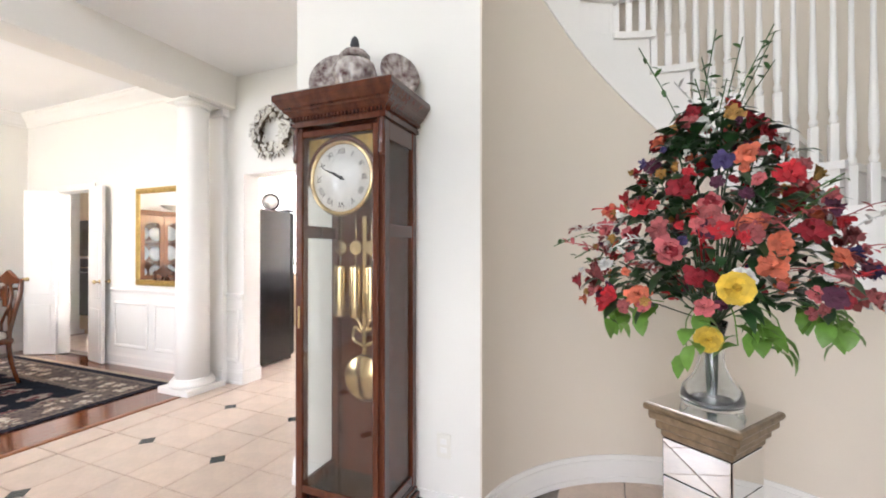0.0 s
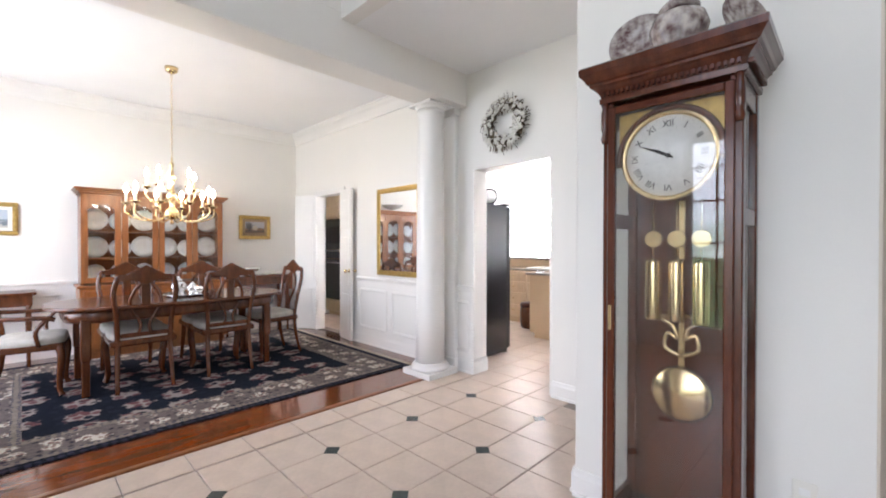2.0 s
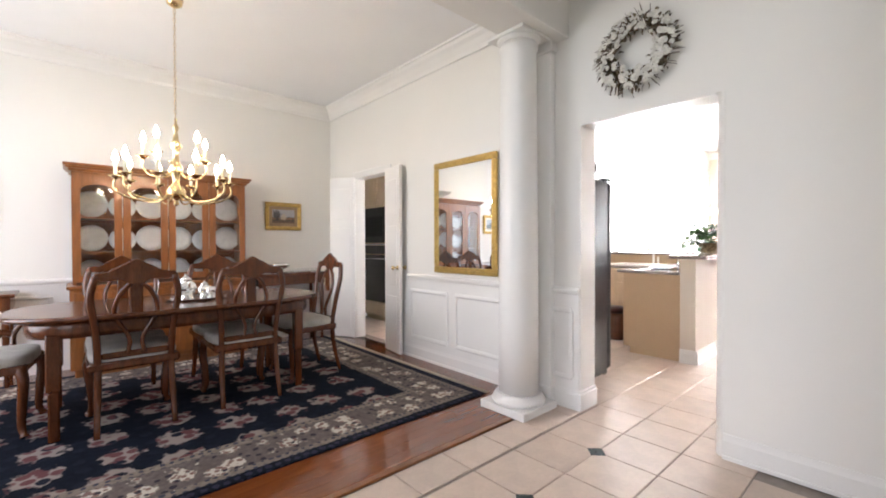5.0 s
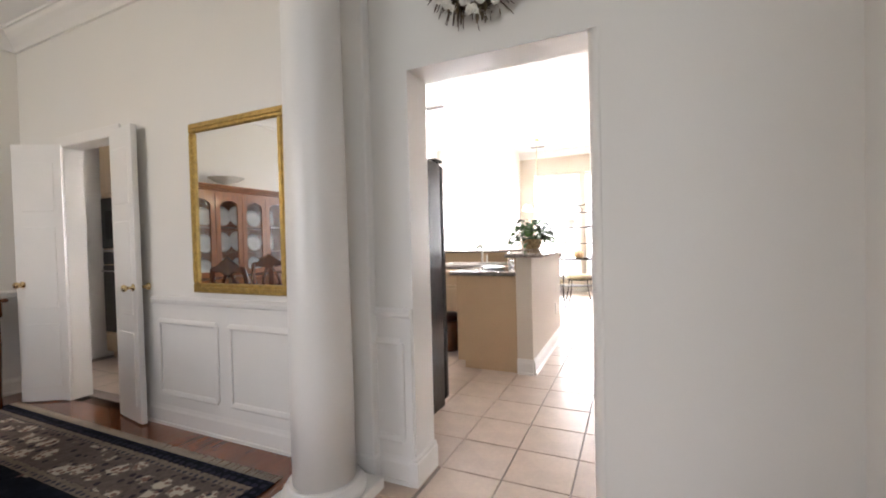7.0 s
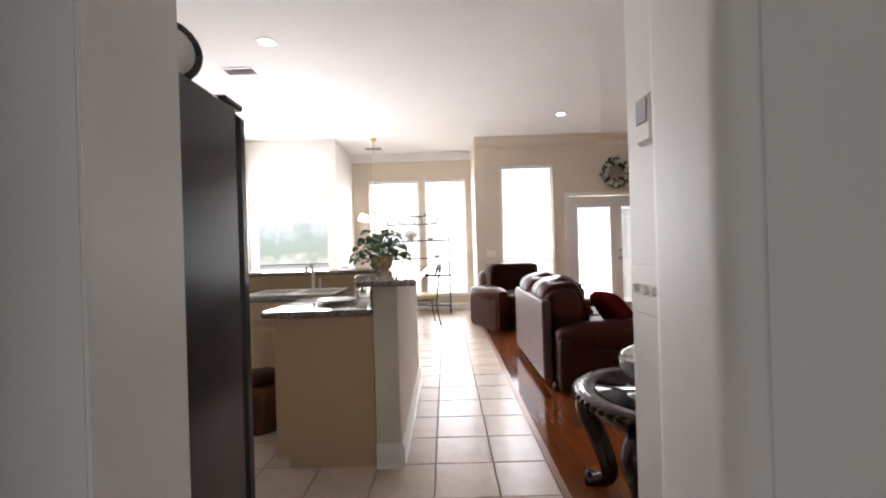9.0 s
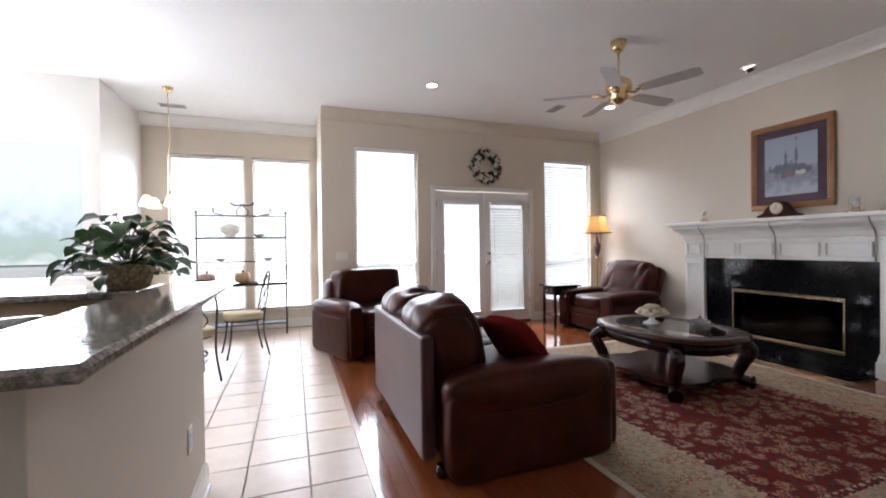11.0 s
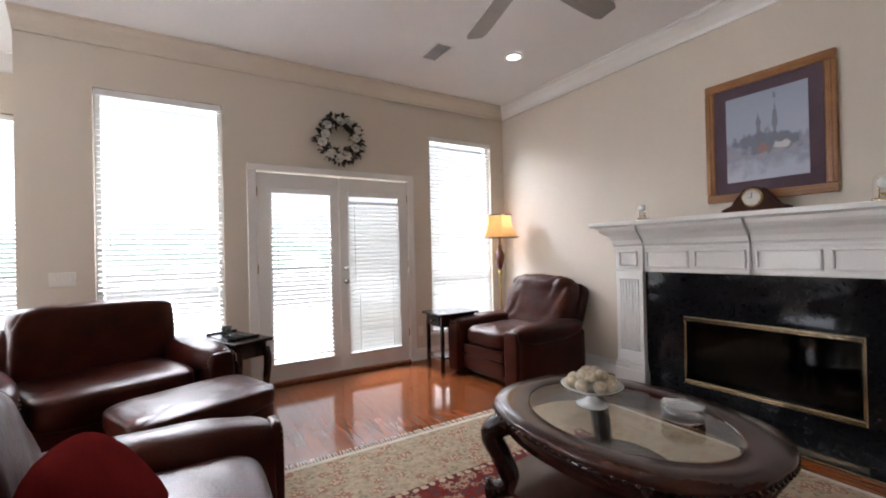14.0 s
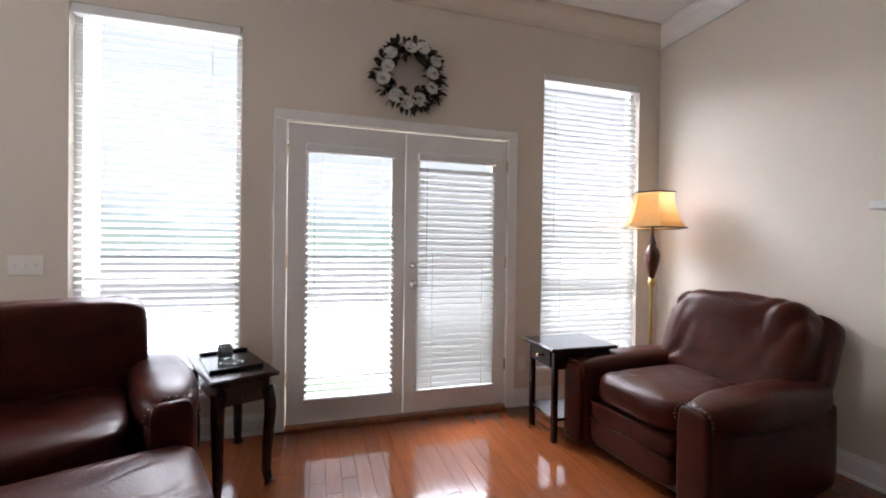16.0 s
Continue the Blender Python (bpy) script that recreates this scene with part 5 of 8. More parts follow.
framed("painting", pose(2.365, 6.785, 2.085, 0, 0, -90), 0.81, 0.95, 0.065, M["frame_oak"], scenic("misty harbour picture", (0.36, 0.40, 0.50), (0.24, 0.26, 0.33), (0.40, 0.42, 0.50), (0.29, 0.28, 0.32), (((0.10, 0.11, 0.15), 0.5, 0.42, 0.42, 0.13, 2.0), ((0.13, 0.13, 0.17), 0.62, 0.62, 0.035, 0.30, 1.9), ((0.13, 0.13, 0.17), 0.42, 0.55, 0.03, 0.22, 1.9), ((0.26, 0.13, 0.11), 0.48, 0.36, 0.10, 0.07, 1.9), ((0.62, 0.60, 0.58), 0.68, 0.36, 0.12, 0.05, 1.9))), "oak-framed misty winter landscape over the mantel", "painting", (mat("plum picture mount", (0.11, 0.07, 0.09), 0.8), 0.085))

mc = thing("mantel_clock", pose(2.18, 6.79, 1.51, 0, 0, -90), "dark wood humpback mantel clock", "mantel clock")
poly = [(-0.20, 0), (0.20, 0), (0.20, 0.025), (0.14, 0.05), (0.095, 0.11), (0.05, 0.165), (0, 0.18), (-0.05, 0.165), (-0.095, 0.11), (-0.14, 0.05), (-0.20, 0.025)]
part("case", prism(bmesh.new(), poly, 0.10, pose(0, -0.05, 0)), M["clock_wood"], mc)
part("bezel", lathe(bmesh.new(), [(0.065, 0), (0.068, 0.008), (0.055, 0.012)], 28, pose(0, -0.05, 0.098, 90), cap=False), M["brass"], mc)
part("dial", lathe(bmesh.new(), [(0.056, 0), (0.056, 0.008), (0, 0.008)], 28, pose(0, -0.05, 0.098, 90)), M["ivory"], mc)
part("clock_hand", B(((-0.0015, -0.0595, 0.098), (0.0015, -0.0585, 0.135)), ((-0.028, -0.0595, 0.0965), (0.0, -0.0585, 0.0995))), M["black"], mc)
for y, r in ((7.66, 0.052), (6.14, 0.055), (5.90, 0.055)):
    ac = thing("anniversary_clock", pose(2.18, y, 1.51, 0, 0, -90), "small glass-domed brass anniversary clock", "clock", "mantel clocks")
    part("base", lathe(bmesh.new(), [(r + 0.01, 0), (r + 0.01, 0.012), (r, 0.02)], 24), M["brass"], ac)
    part("dome", lathe(bmesh.new(), [(r, 0.02), (r, 0.11), (r * 0.92, 0.14), (r * 0.6, 0.165), (0.0, 0.172)], 24), M["glass"], ac)
    part("dial", lathe(bmesh.new(), [(0.032, 0), (0.032, 0.01), (0.0, 0.01)], 20, pose(0, -0.01, 0.112, 90)), M["porcelain"], ac)
    b = bmesh.new()
    for s in (-1, 1):
        tube(b, [(s * 0.026, 0, 0.02), (s * 0.026, 0, 0.14)], 0.004, 6)
    for k in range(4):
        puff(b, (0.018 * math.cos(k * 1.57), 0.018 * math.sin(k * 1.57), 0.045), (0.009, 0.009, 0.009), 1, 5)
    part("pendulum", b, M["brass"], ac)

# rug
red = rug_mat("red floral wool", (0.155, 0.022, 0.017), (0.29, 0.19, 0.125), (0.055, 0.035, 0.045), 11.0, 0.50, 1.0, (0.17, 0.035, 0.028), 7.0)
cream = rug_mat("cream floral wool", (0.40, 0.31, 0.21), (0.25, 0.13, 0.09), (0.19, 0.17, 0.12), 11.0, 0.42, 1.0, (0.40, 0.30, 0.20), 7.0)
rug(-1.20, 1.62, 4.45, 8.02, [(0.035, M["fringe"]), (0.55, cream), (0.04, rug_mat("dark stripe wool", (0.12, 0.03, 0.03), (0.4, 0.3, 0.2), (0.2, 0.1, 0.1), 18))], red, "red and cream oriental rug under the coffee table", (1,))


# ---- ceiling fittings ----
FAN_TURN = -68
fan = thing("ceiling_fan", pose(0.17, 6.96, -0.06), "brass ceiling fan with five pale grey blades", "ceiling fan")
part("canopy", lathe(bmesh.new(), [(0.03, 3.12), (0.06, 3.16), (0.075, 3.23)], 24), M["brass"], fan)
part("down_rod", tube(bmesh.new(), [(0, 0, 2.86), (0, 0, 3.15)], 0.012, 10), M["brass"], fan)
part("motor", lathe(bmesh.new(), [(0.03, 2.90), (0.06, 2.88), (0.105, 2.85), (0.12, 2.80), (0.115, 2.76), (0.08, 2.73), (0.085, 2.70), (0.06, 2.66), (0.03, 2.64), (0, 2.635)], 28), M["brass"], fan)
for k in range(5):
    a = FAN_TURN + 72 * k
    m = pose(0, 0, 2.735, 0, 0, a)
    b = bmesh.new()
    tube(b, curve_pts([(0.09, 0, 0.0), (0.14, 0.02, -0.02), (0.20, 0, -0.005)], 4), 0.008, 6, m)
    tube(b, curve_pts([(0.09, 0, 0.0), (0.14, -0.02, -0.02), (0.20, 0, -0.005)], 4), 0.008, 6, m)
    box(b, (0.17, -0.03, -0.006), (0.24, 0.03, 0.0), 0.003, m)
    br = part("blade_bracket", b, M["brass"], fan)
    poly = [(0.20, -0.05), (0.26, -0.062), (0.55, -0.07), (0.66, -0.068), (0.70, -0.05), (0.70, 0.05), (0.66, 0.068), (0.55, 0.07), (0.26, 0.062), (0.20, 0.05)]
    part("blade", prism(bmesh.new(), poly, 0.006, m @ pose(0, 0, 0.004, -12, 0, 0) @ Matrix.Rotation(radians(-90), 4, "X") @ Matrix.Diagonal((1, 1, -1, 1))), M["fan_blade"], fan)
for x, y, lab in ((-1.18, 8.53, 1), (1.47, 8.52, 1), (-4.52, 6.18, 1), (-4.9, 4.4, 1)):
    d = thing("downlight", pose(x, y, 3.17), "lit recessed white ceiling downlight", "downlight", "ceiling downlights")
    part("trim_ring", lathe(bmesh.new(), [(0.062, -0.002), (0.085, -0.006), (0.092, 0.0)], 28, cap=False), M["trim"], d)
    part("lens", lathe(bmesh.new(), [(0.0, -0.001), (0.064, -0.0012)], 28, cap=False), M["downlight"], d)
eye = thing("eyeball_spot", pose(1.98, 6.95, 3.17), "swivelling white eyeball ceiling spot, lit", "spotlight")
part("ring", lathe(bmesh.new(), [(0.06, -0.003), (0.085, -0.008), (0.09, 0.0)], 28, cap=False), M["trim"], eye)
part("eyeball", lathe(bmesh.new(), [(0.062, 0.0), (0.058, -0.03), (0.045, -0.05)], 24, pose(0, 0, 0, 0, -25, 0), cap=False), M["steel"], eye)
part("lens", lathe(bmesh.new(), [(0.0, -0.045), (0.046, -0.046)], 24, pose(0, 0, 0, 0, -25, 0), cap=False), M["downlight"], eye)
for x, y, z, r in ((0.75, 8.79, 3.17, 0), (-5.05, 6.76, 3.17, 90), (-4.25, 10.25, 3.17, 90), (-5.37, -0.62, 3.02, 0)):
    v = thing("ceiling_vent", pose(x, y, z, 0, 0, r), "grey slatted metal ceiling air vent", "vent", "ceiling vents")
    part("frame", B(((-0.09, -0.17, -0.008), (-0.07, 0.17, 0)), ((0.07, -0.17, -0.008), (0.09, 0.17, 0)), ((-0.07, -0.17, -0.008), (0.07, -0.15, 0)), ((-0.07, 0.15, -0.008), (0.07, 0.17, 0)), bev=0.002), M["trim"], v)
    for k in range(9):
        part("slat", B(((-0.007, -0.15, -0.001), (0.007, 0.15, 0.001))), M["vent"], v).matrix_basis = pose(-0.06 + k * 0.015, 0, -0.006, 0, 35, 0)


# ---- wreaths ----
def wreath(m, r, label, seed, leaf, big):
    w = thing("wreath", m, label, "wreath")
    rnd = random.Random(seed)
    b = bmesh.new()
    for q in range(4):
        tube(b, [((r + rnd.uniform(-0.02, 0.02)) * math.cos(radians(a)), -0.02 + rnd.uniform(-0.012, 0.012), (r + rnd.uniform(-0.02, 0.02)) * math.sin(radians(a))) for a in range(0, 361, 15)], 0.008, 5)
    part("vine_ring", b, M["twig"], w)
    b = bmesh.new()
    for i in range(430):
        a = rnd.uniform(0, 2 * math.pi)
        rr = r + rnd.uniform(-0.06, 0.06)
        p = Vector((rr * math.cos(a), -0.03 - rnd.uniform(0, 0.03), rr * math.sin(a)))
        d = Vector((math.cos(a) * rnd.uniform(-0.4, 1), rnd.uniform(-0.9, 0.1), math.sin(a) * rnd.uniform(-0.4, 1)))
        leaf_mesh(b, p, p + d.normalized() * (rnd.uniform(0.04, 0.085) if big else rnd.uniform(0.025, 0.05)), 0.034 if big else 0.018, 0.2, rnd)
    part("leaves", b, leaf, w)
    n = 11 if big else 100
    for i in range(n):
        a = 2 * math.pi * (i + rnd.uniform(-0.3, 0.3)) / n
        rr = r + (rnd.uniform(-0.03, 0.03) if big else rnd.uniform(-0.055, 0.06))
        b = bmesh.new()
        blossom(b, (rr * math.cos(a), -0.085, rr * math.sin(a)), rnd.uniform(0.040, 0.050) if big else rnd.uniform(0.012, 0.021), (math.cos(a) * 0.3, -1, math.sin(a) * 0.3), rnd, 7, 3 if big else 2)
        part("flower", b, M["white_petal"], w)
    if not big:
        b = bmesh.new()
        for i in range(110):
            a = rnd.uniform(0, 2 * math.pi) if i % 2 else rnd.uniform(2.2, 4.2)
            p = Vector((r * math.cos(a), -0.02, r * math.sin(a)))
            q = p + Vector((math.cos(a + 0.5), rnd.uniform(-0.3, 0.1), math.sin(a + 0.5))) * rnd.uniform(0.06, 0.13)
            tube(b, [p, p.lerp(q, 0.5) + Vector((0, -0.01, 0.01)), q], 0.002, 4)
        tagged(part("twigs", b, M["twig"], w), kind="stuff")
    return w


wreath(pose(0.10, 9.78, 2.485), 0.185, "dark leafy wreath with large white blossoms", 3, mat("dark olive brown leaf", (0.045, 0.040, 0.020), 0.45, vary=0.25, scale=12, spread=0.4), True)
wreath(pose(-2.99, 2.92, 2.38), 0.17, "twig wreath with small white flowers", 8, M["leaf_brown"] if "leaf_brown" in M else M.setdefault("leaf_brown", mat("dry olive leaf", (0.20, 0.155, 0.10), 0.7, spread=0.4)), False)


def plate(m, w, n, label, outlet=False):
    s = thing("outlet_plate" if outlet else "switch_plate", m, label, "outlet" if outlet else "switch")
    part("plate", B(((-w / 2, -0.006, -0.058), (w / 2, 0, 0.058)), bev=0.003), M["ivory"], s)
    for k in range(n):
        x = (k - (n - 1) / 2) * 0.046
        if outlet:
            for z in (-0.02, 0.02):
                part("socket", B(((x - 0.016, -0.009, z - 0.013), (x + 0.016, -0.005, z + 0.013)), bev=0.003), M["trim"], s)
        else:
            part("toggle", B(((x - 0.005, -0.016, -0.010), (x + 0.005, -0.005, 0.012)), bev=0.002), M["trim"], s)


plate(pose(-2.13, 9.78, 1.12), 0.165, 3, "ivory triple switch plate on the beige wall")
plate(pose(-2.4715, 3.355, 1.12, 0, 0, -90), 0.15, 3, "ivory triple switch plate in the opening")
plate(pose(-3.22, 5.94, 0.40, 0, 0, 90), 0.07, 1, "white power outlet on the bar", True)
thermostat = thing("thermostat", pose(-2.4715, 3.31, 1.50, 0, 0, -90), "white wall thermostat with a grey display", "thermostat")
part("case", B(((-0.035, -0.024, -0.055), (0.035, 0, 0.055)), bev=0.008), M["ivory"], thermostat)
part("display", B(((-0.022, -0.028, -0.01), (0.022, -0.026, 0.045)), bev=0.002), M["vent"], thermostat)
plate(pose(-0.86, 1.78, 0.36), 0.07, 1, "white double power outlet low on the wall", True)
plate(pose(1.05, 9.78, 0.34), 0.07, 1, "white power outlet by the patio door", True)


# ---- foyer: tall case clock ----
MH = M["mahogany"]
gc = thing("grandfather_clock", pose(-1.235, 1.775, 0), "tall red mahogany grandfather clock with glazed door", "grandfather clock")
W, D = 0.235, 0.31
part("base", B(((-W - 0.035, -D - 0.035, 0), (W + 0.035, -0.005, 0.10)), ((-W - 0.02, -D - 0.02, 0.10), (W + 0.02, -0.005, 0.13)), ((-W - 0.008, -D - 0.008, 0.13), (W + 0.008, -0.005, 0.15)), bev=0.006), MH, gc)
for s in (-1, 1):
    part("post", B(((s * (W - 0.02) - 0.02, -D, 0.15), (s * (W - 0.02) + 0.02, -D + 0.045, 1.84)), bev=0.004), MH, gc)
    part("back_post", B(((s * (W - 0.02) - 0.02, -0.045, 0.15), (s * (W - 0.02) + 0.02, -0.005, 1.84)), bev=0.004), MH, gc)
    part("corner_turning", lathe(bmesh.new(), [(0.012, 1.68), (0.017, 1.70), (0.012, 1.72), (0.016, 1.74), (0.016, 1.80), (0.012, 1.82), (0.017, 1.84)], 10, pose(s * (W - 0.01), -D - 0.004, 0)), MH, gc)
    for z0, z1 in ((0.15, 0.21), (1.34, 1.40), (1.76, 1.84)):
        part("side_rail", B(((s * (W - 0.015) - 0.012, -D + 0.045, z0), (s * (W - 0.015) + 0.012, -0.045, z1)), bev=0.003), MH, gc)
    part("side_glass", B(((s * (W - 0.015) - 0.002, -D + 0.045, 0.21), (s * (W - 0.015) + 0.002, -0.045, 1.76))), M["glass_smoked"], gc)
part("back_panel", B(((-W + 0.04, -0.012, 0.15), (W - 0.04, -0.006, 1.84))), MH, gc)
part("floor_panel", B(((-W + 0.0, -D + 0.045, 0.15), (W, -0.045, 0.165))), M["dark_wood"], gc)
cr = bmesh.new()
rings = [[cr.verts.new((sx * (W + o), y, z)) for sx, y in ((-1, -0.004), (-1, -D - o), (1, -D - o), (1, -0.004))] for o, z in
         ((0.0, 1.84), (0.010, 1.842), (0.012, 1.862), (0.006, 1.866), (0.014, 1.885), (0.030, 1.902), (0.040, 1.908), (0.041, 1.918), (0.050, 1.922), (0.056, 1.935), (0.068, 1.950), (0.072, 1.954), (0.073, 1.978), (0.066, 1.985))]
for p, q in zip(rings, rings[1:]):
    for i in range(4):
        cr.faces.new((p[i], p[(i + 1) % 4], q[(i + 1) % 4], q[i]))
cr.faces.new(rings[0])
cr.faces.new(rings[-1])
part("cornice", cr, MH, gc)
door = part("door_frame", B(((-W + 0.022, -D - 0.014, 0.19), (-W + 0.052, -D, 1.82)), ((W - 0.052, -D - 0.014, 0.19), (W - 0.022, -D, 1.82)), ((-W + 0.052, -D - 0.014, 0.19), (W - 0.052, -D, 0.225)), ((-W + 0.052, -D - 0.014, 1.79), (W - 0.052, -D, 1.82)), bev=0.004), MH, gc)
part("door_glass", B(((-W + 0.052, -D - 0.008, 0.225), (W - 0.052, -D - 0.005, 1.79))), M["glass_door"], door)
part("latch", B(((-W + 0.03, -D - 0.02, 0.93), (-W + 0.042, -D - 0.014, 1.03)), bev=0.003), M["brass"], door)
# spandrel sheet behind the door with a round opening
b = bmesh.new()
n, cz, R = 40, 1.605, 0.165
ow, o0, o1 = W - 0.054, 1.44, 1.79
for i in range(n):
    a0, a1 = 2 * math.pi * i / n, 2 * math.pi * (i + 1) / n
    q = []
    for a in (a0, a1):
        c, s_ = math.cos(a), math.sin(a)
        k = min(ow / abs(c) if abs(c) > 1e-6 else 9, ((o1 - cz) if s_ > 0 else (cz - o0)) / abs(s_) if abs(s_) > 1e-6 else 9)
        q.append(((R * c, cz + R * s_), (k * c, cz + k * s_)))
    if math.sin((a0 + a1) / 2) > -0.15:
        b.faces.new([b.verts.new((p[0], -D + 0.03, p[1])) for p in (q[0][0], q[1][0], q[1][1], q[0][1])])
part("spandrel", b, M["gilt"], gc, "gilt sheet round the dial")
part("dial_arch", tube(bmesh.new(), [(0.178 * math.cos(radians(a)), -D + 0.022, cz + 0.178 * math.sin(radians(a))) for a in range(-8, 189, 7)], 0.010, 6), MH, gc, "dark arched moulding over the dial")
dent = bmesh.new()
for i in range(25):
    x = -W + 0.010 + i * (2 * W - 0.02) / 24
    box(dent, (x - 0.005, -D - 0.026, 1.868), (x + 0.005, -D - 0.010, 1.884))
for i in range(15):
    y = -D + 0.010 + i * (D - 0.03) / 14
    box(dent, (W + 0.010, y - 0.005, 1.868), (W + 0.026, y + 0.005, 1.884))
tagged(part("dentil_band", dent, MH, gc), kind="stuff")
part("bezel", lathe(bmesh.new(), [(0.148, 0), (0.153, 0.012), (0.165, 0.016), (0.17, 0.008), (0.17, 0)], 40, pose(0, -D + 0.03, cz, 90), cap=False), M["brass"], gc, "round polished brass bezel")
dial = part("dial", lathe(bmesh.new(), [(0.152, -0.02), (0.152, 0.004), (0, 0.004)], 40, pose(0, -D + 0.03, cz, 90)), M["porcelain"], gc)
M["ink"] = mat("black enamel", (0.02, 0.02, 0.025), 0.4, vary=0, bump=0)
for k, txt in enumerate(("XII", "I", "II", "III", "IIII", "V", "VI", "VII", "VIII", "IX", "X", "XI")):
    cu = bpy.data.curves.new("numeral", "FONT")
    cu.body, cu.size, cu.align_x, cu.align_y, cu.extrude = txt, 0.034, "CENTER", "CENTER", 0.0004
    tmp = bpy.data.objects.new("numeral", cu)
    me = bpy.data.meshes.new_from_object(tmp)
    bpy.data.objects.remove(tmp)
    me.materials.append(M["ink"])
    o = new("numeral", me)
    o.parent = dial
    an = -30 * k
    o.matrix_basis = pose(0.118 * math.sin(radians(-an)), -D + 0.0248, cz + 0.118 * math.cos(radians(an)), 90, 0, 0) @ Matrix.Rotation(radians(an), 4, "Z")
for an, ln, w in ((-62, 0.075, 0.007), (-64, 0.118, 0.004)):
    b = bmesh.new()
    prism(b, [(-w / 2, -0.02), (w / 2, -0.02), (w, ln * 0.55), (0, ln), (-w, ln * 0.55)], 0.001)
    part("clock_hand", b, M["ink"], dial).matrix_basis = pose(0, -D + 0.022, cz, 0, an, 0)
part("hand_boss", lathe(bmesh.new(), [(0.009, 0), (0.009, 0.004), (0, 0.005)], 12, pose(0, -D + 0.0245, cz, 90)), M["ink"], dial)
b = bmesh.new()
for x in (-0.085, 0.0, 0.085):
    tube(b, [(x, -0.17, 1.26), (x, -0.17, 1.45)], 0.003, 5)
part("weight_cable", b, M["brass"], gc)
for x in (-0.085, 0.0, 0.085):
    w = part("weight", lathe(bmesh.new(), [(0.0, 0.725), (0.03, 0.73), (0.031, 0.74), (0.031, 0.96), (0.03, 0.97), (0.006, 0.975), (0.006, 1.03)], 20, pose(x, -0.17, 0.24)), M["brass"], gc, "polished brass weight")
    part("pulley", lathe(bmesh.new(), [(0.032, -0.006), (0.036, 0), (0.032, 0.006)], 18, pose(x, -0.17, 1.295, 90)), M["brass"], w)
part("pendulum_rod", B(((-0.012, -0.10, 0.62), (0.012, -0.094, 1.45)), bev=0.002), M["brass"], gc)
part("pendulum_bob", lathe(bmesh.new(), [(0.0, -0.006), (0.105, -0.004), (0.115, 0.0), (0.10, 0.01), (0.0, 0.02)], 36, pose(0, -0.10, 0.665, 90)), M["brass"], gc, "large round brass pendulum bob")
b = bmesh.new()
for s in (-1, 1):
    tube(b, curve_pts([(0.0, -0.10, 0.60), (s * 0.06, -0.10, 0.63), (s * 0.05, -0.10, 0.69), (s * 0.015, -0.10, 0.67), (s * 0.03, -0.10, 0.72), (s * 0.075, -0.10, 0.75), (0, -0.10, 0.77)], 5), 0.010, 6, pose(0, 0, 0.22))
part("lyre", b, M["brass"], gc)
part("plinth_medallion", lathe(bmesh.new(), [(0.09, 0), (0.09, 0.006), (0.07, 0.010), (0, 0.012)], 28, pose(0, -D - 0.036, 0.055, 90) @ Matrix.Diagonal((1, 0.5, 1, 1))), M["gilt"], gc)

# porcelain on top of the clock
def plate_on_stand(m, r, label):
    t = thing("display_plate", m, label, "plate", "porcelain on the clock")
    part("plate", lathe(bmesh.new(), [(0, 0), (r * 0.55, 0.003), (r * 0.62, 0.008), (r, 0.02), (r, 0.023), (r * 0.6, 0.012), (0, 0.006)], 36, pose(0, 0, r + 0.008, 78)), M["imari"], t)
    part("stand", tube(bmesh.new(), [(-0.04, -0.03, 0.02), (-0.04, -0.035, 0.004), (-0.03, 0.06, 0.004), (0, 0.055, 0.08), (0.03, 0.06, 0.004), (0.04, -0.035, 0.004), (0.04, -0.03, 0.02)], 0.004, 6), M["brass"], t)


plate_on_stand(pose(-1.385, 1.64, 1.985, 0, 0, 10), 0.125, "red and white porcelain plate on a stand")
plate_on_stand(pose(-1.04, 1.66, 1.985, 0, 0, 55), 0.10, "red and white porcelain plate on a stand")
jr = thing("ginger_jar", pose(-1.225, 1.58, 1.985) @ Matrix.Diagonal((1.12, 1.12, 1.18, 1)), "lidded red and white porcelain ginger jar", "jar")
part("jar", lathe(bmesh.new(), [(0.05, 0), (0.055, 0.01), (0.08, 0.06), (0.092, 0.10), (0.08, 0.135), (0.055, 0.15)], 28), M["imari"], jr)
lid = part("lid", lathe(bmesh.new(), [(0.06, 0.15), (0.064, 0.165), (0.045, 0.185), (0.02, 0.195)], 24), M["imari"], jr)
part("finial", lathe(bmesh.new(), [(0.012, 0.195), (0.02, 0.21), (0.014, 0.235), (0.0, 0.25)], 14), M["ink"], lid)

# ---- foyer: flowers on a mirrored pedestal ----
PX, PY = 0.17, 1.50
pd = thing("pedestal", pose(PX, PY, 0, 0, 0, -36) @ Matrix.Diagonal((0.76, 0.76, 1, 1)), "mirrored pedestal with a gilt moulded top", "pedestal")
part("core", B(((-0.13, -0.13, 0.12), (0.13, 0.13, 0.68))), M["dark_wood"], pd)
for k in range(4):
    m = Matrix.Rotation(radians(90 * k), 4, "Z")
    for i, (z0, z1) in enumerate(((0.125, 0.30), (0.304, 0.43), (0.434, 0.555), (0.559, 0.675))):
        b = bmesh.new()
        box(b, (-0.129, -0.136, z0), (0.129, -0.131, z1), 0.003, m)
        part("mirror_panel", b, M["mirror"], pd)
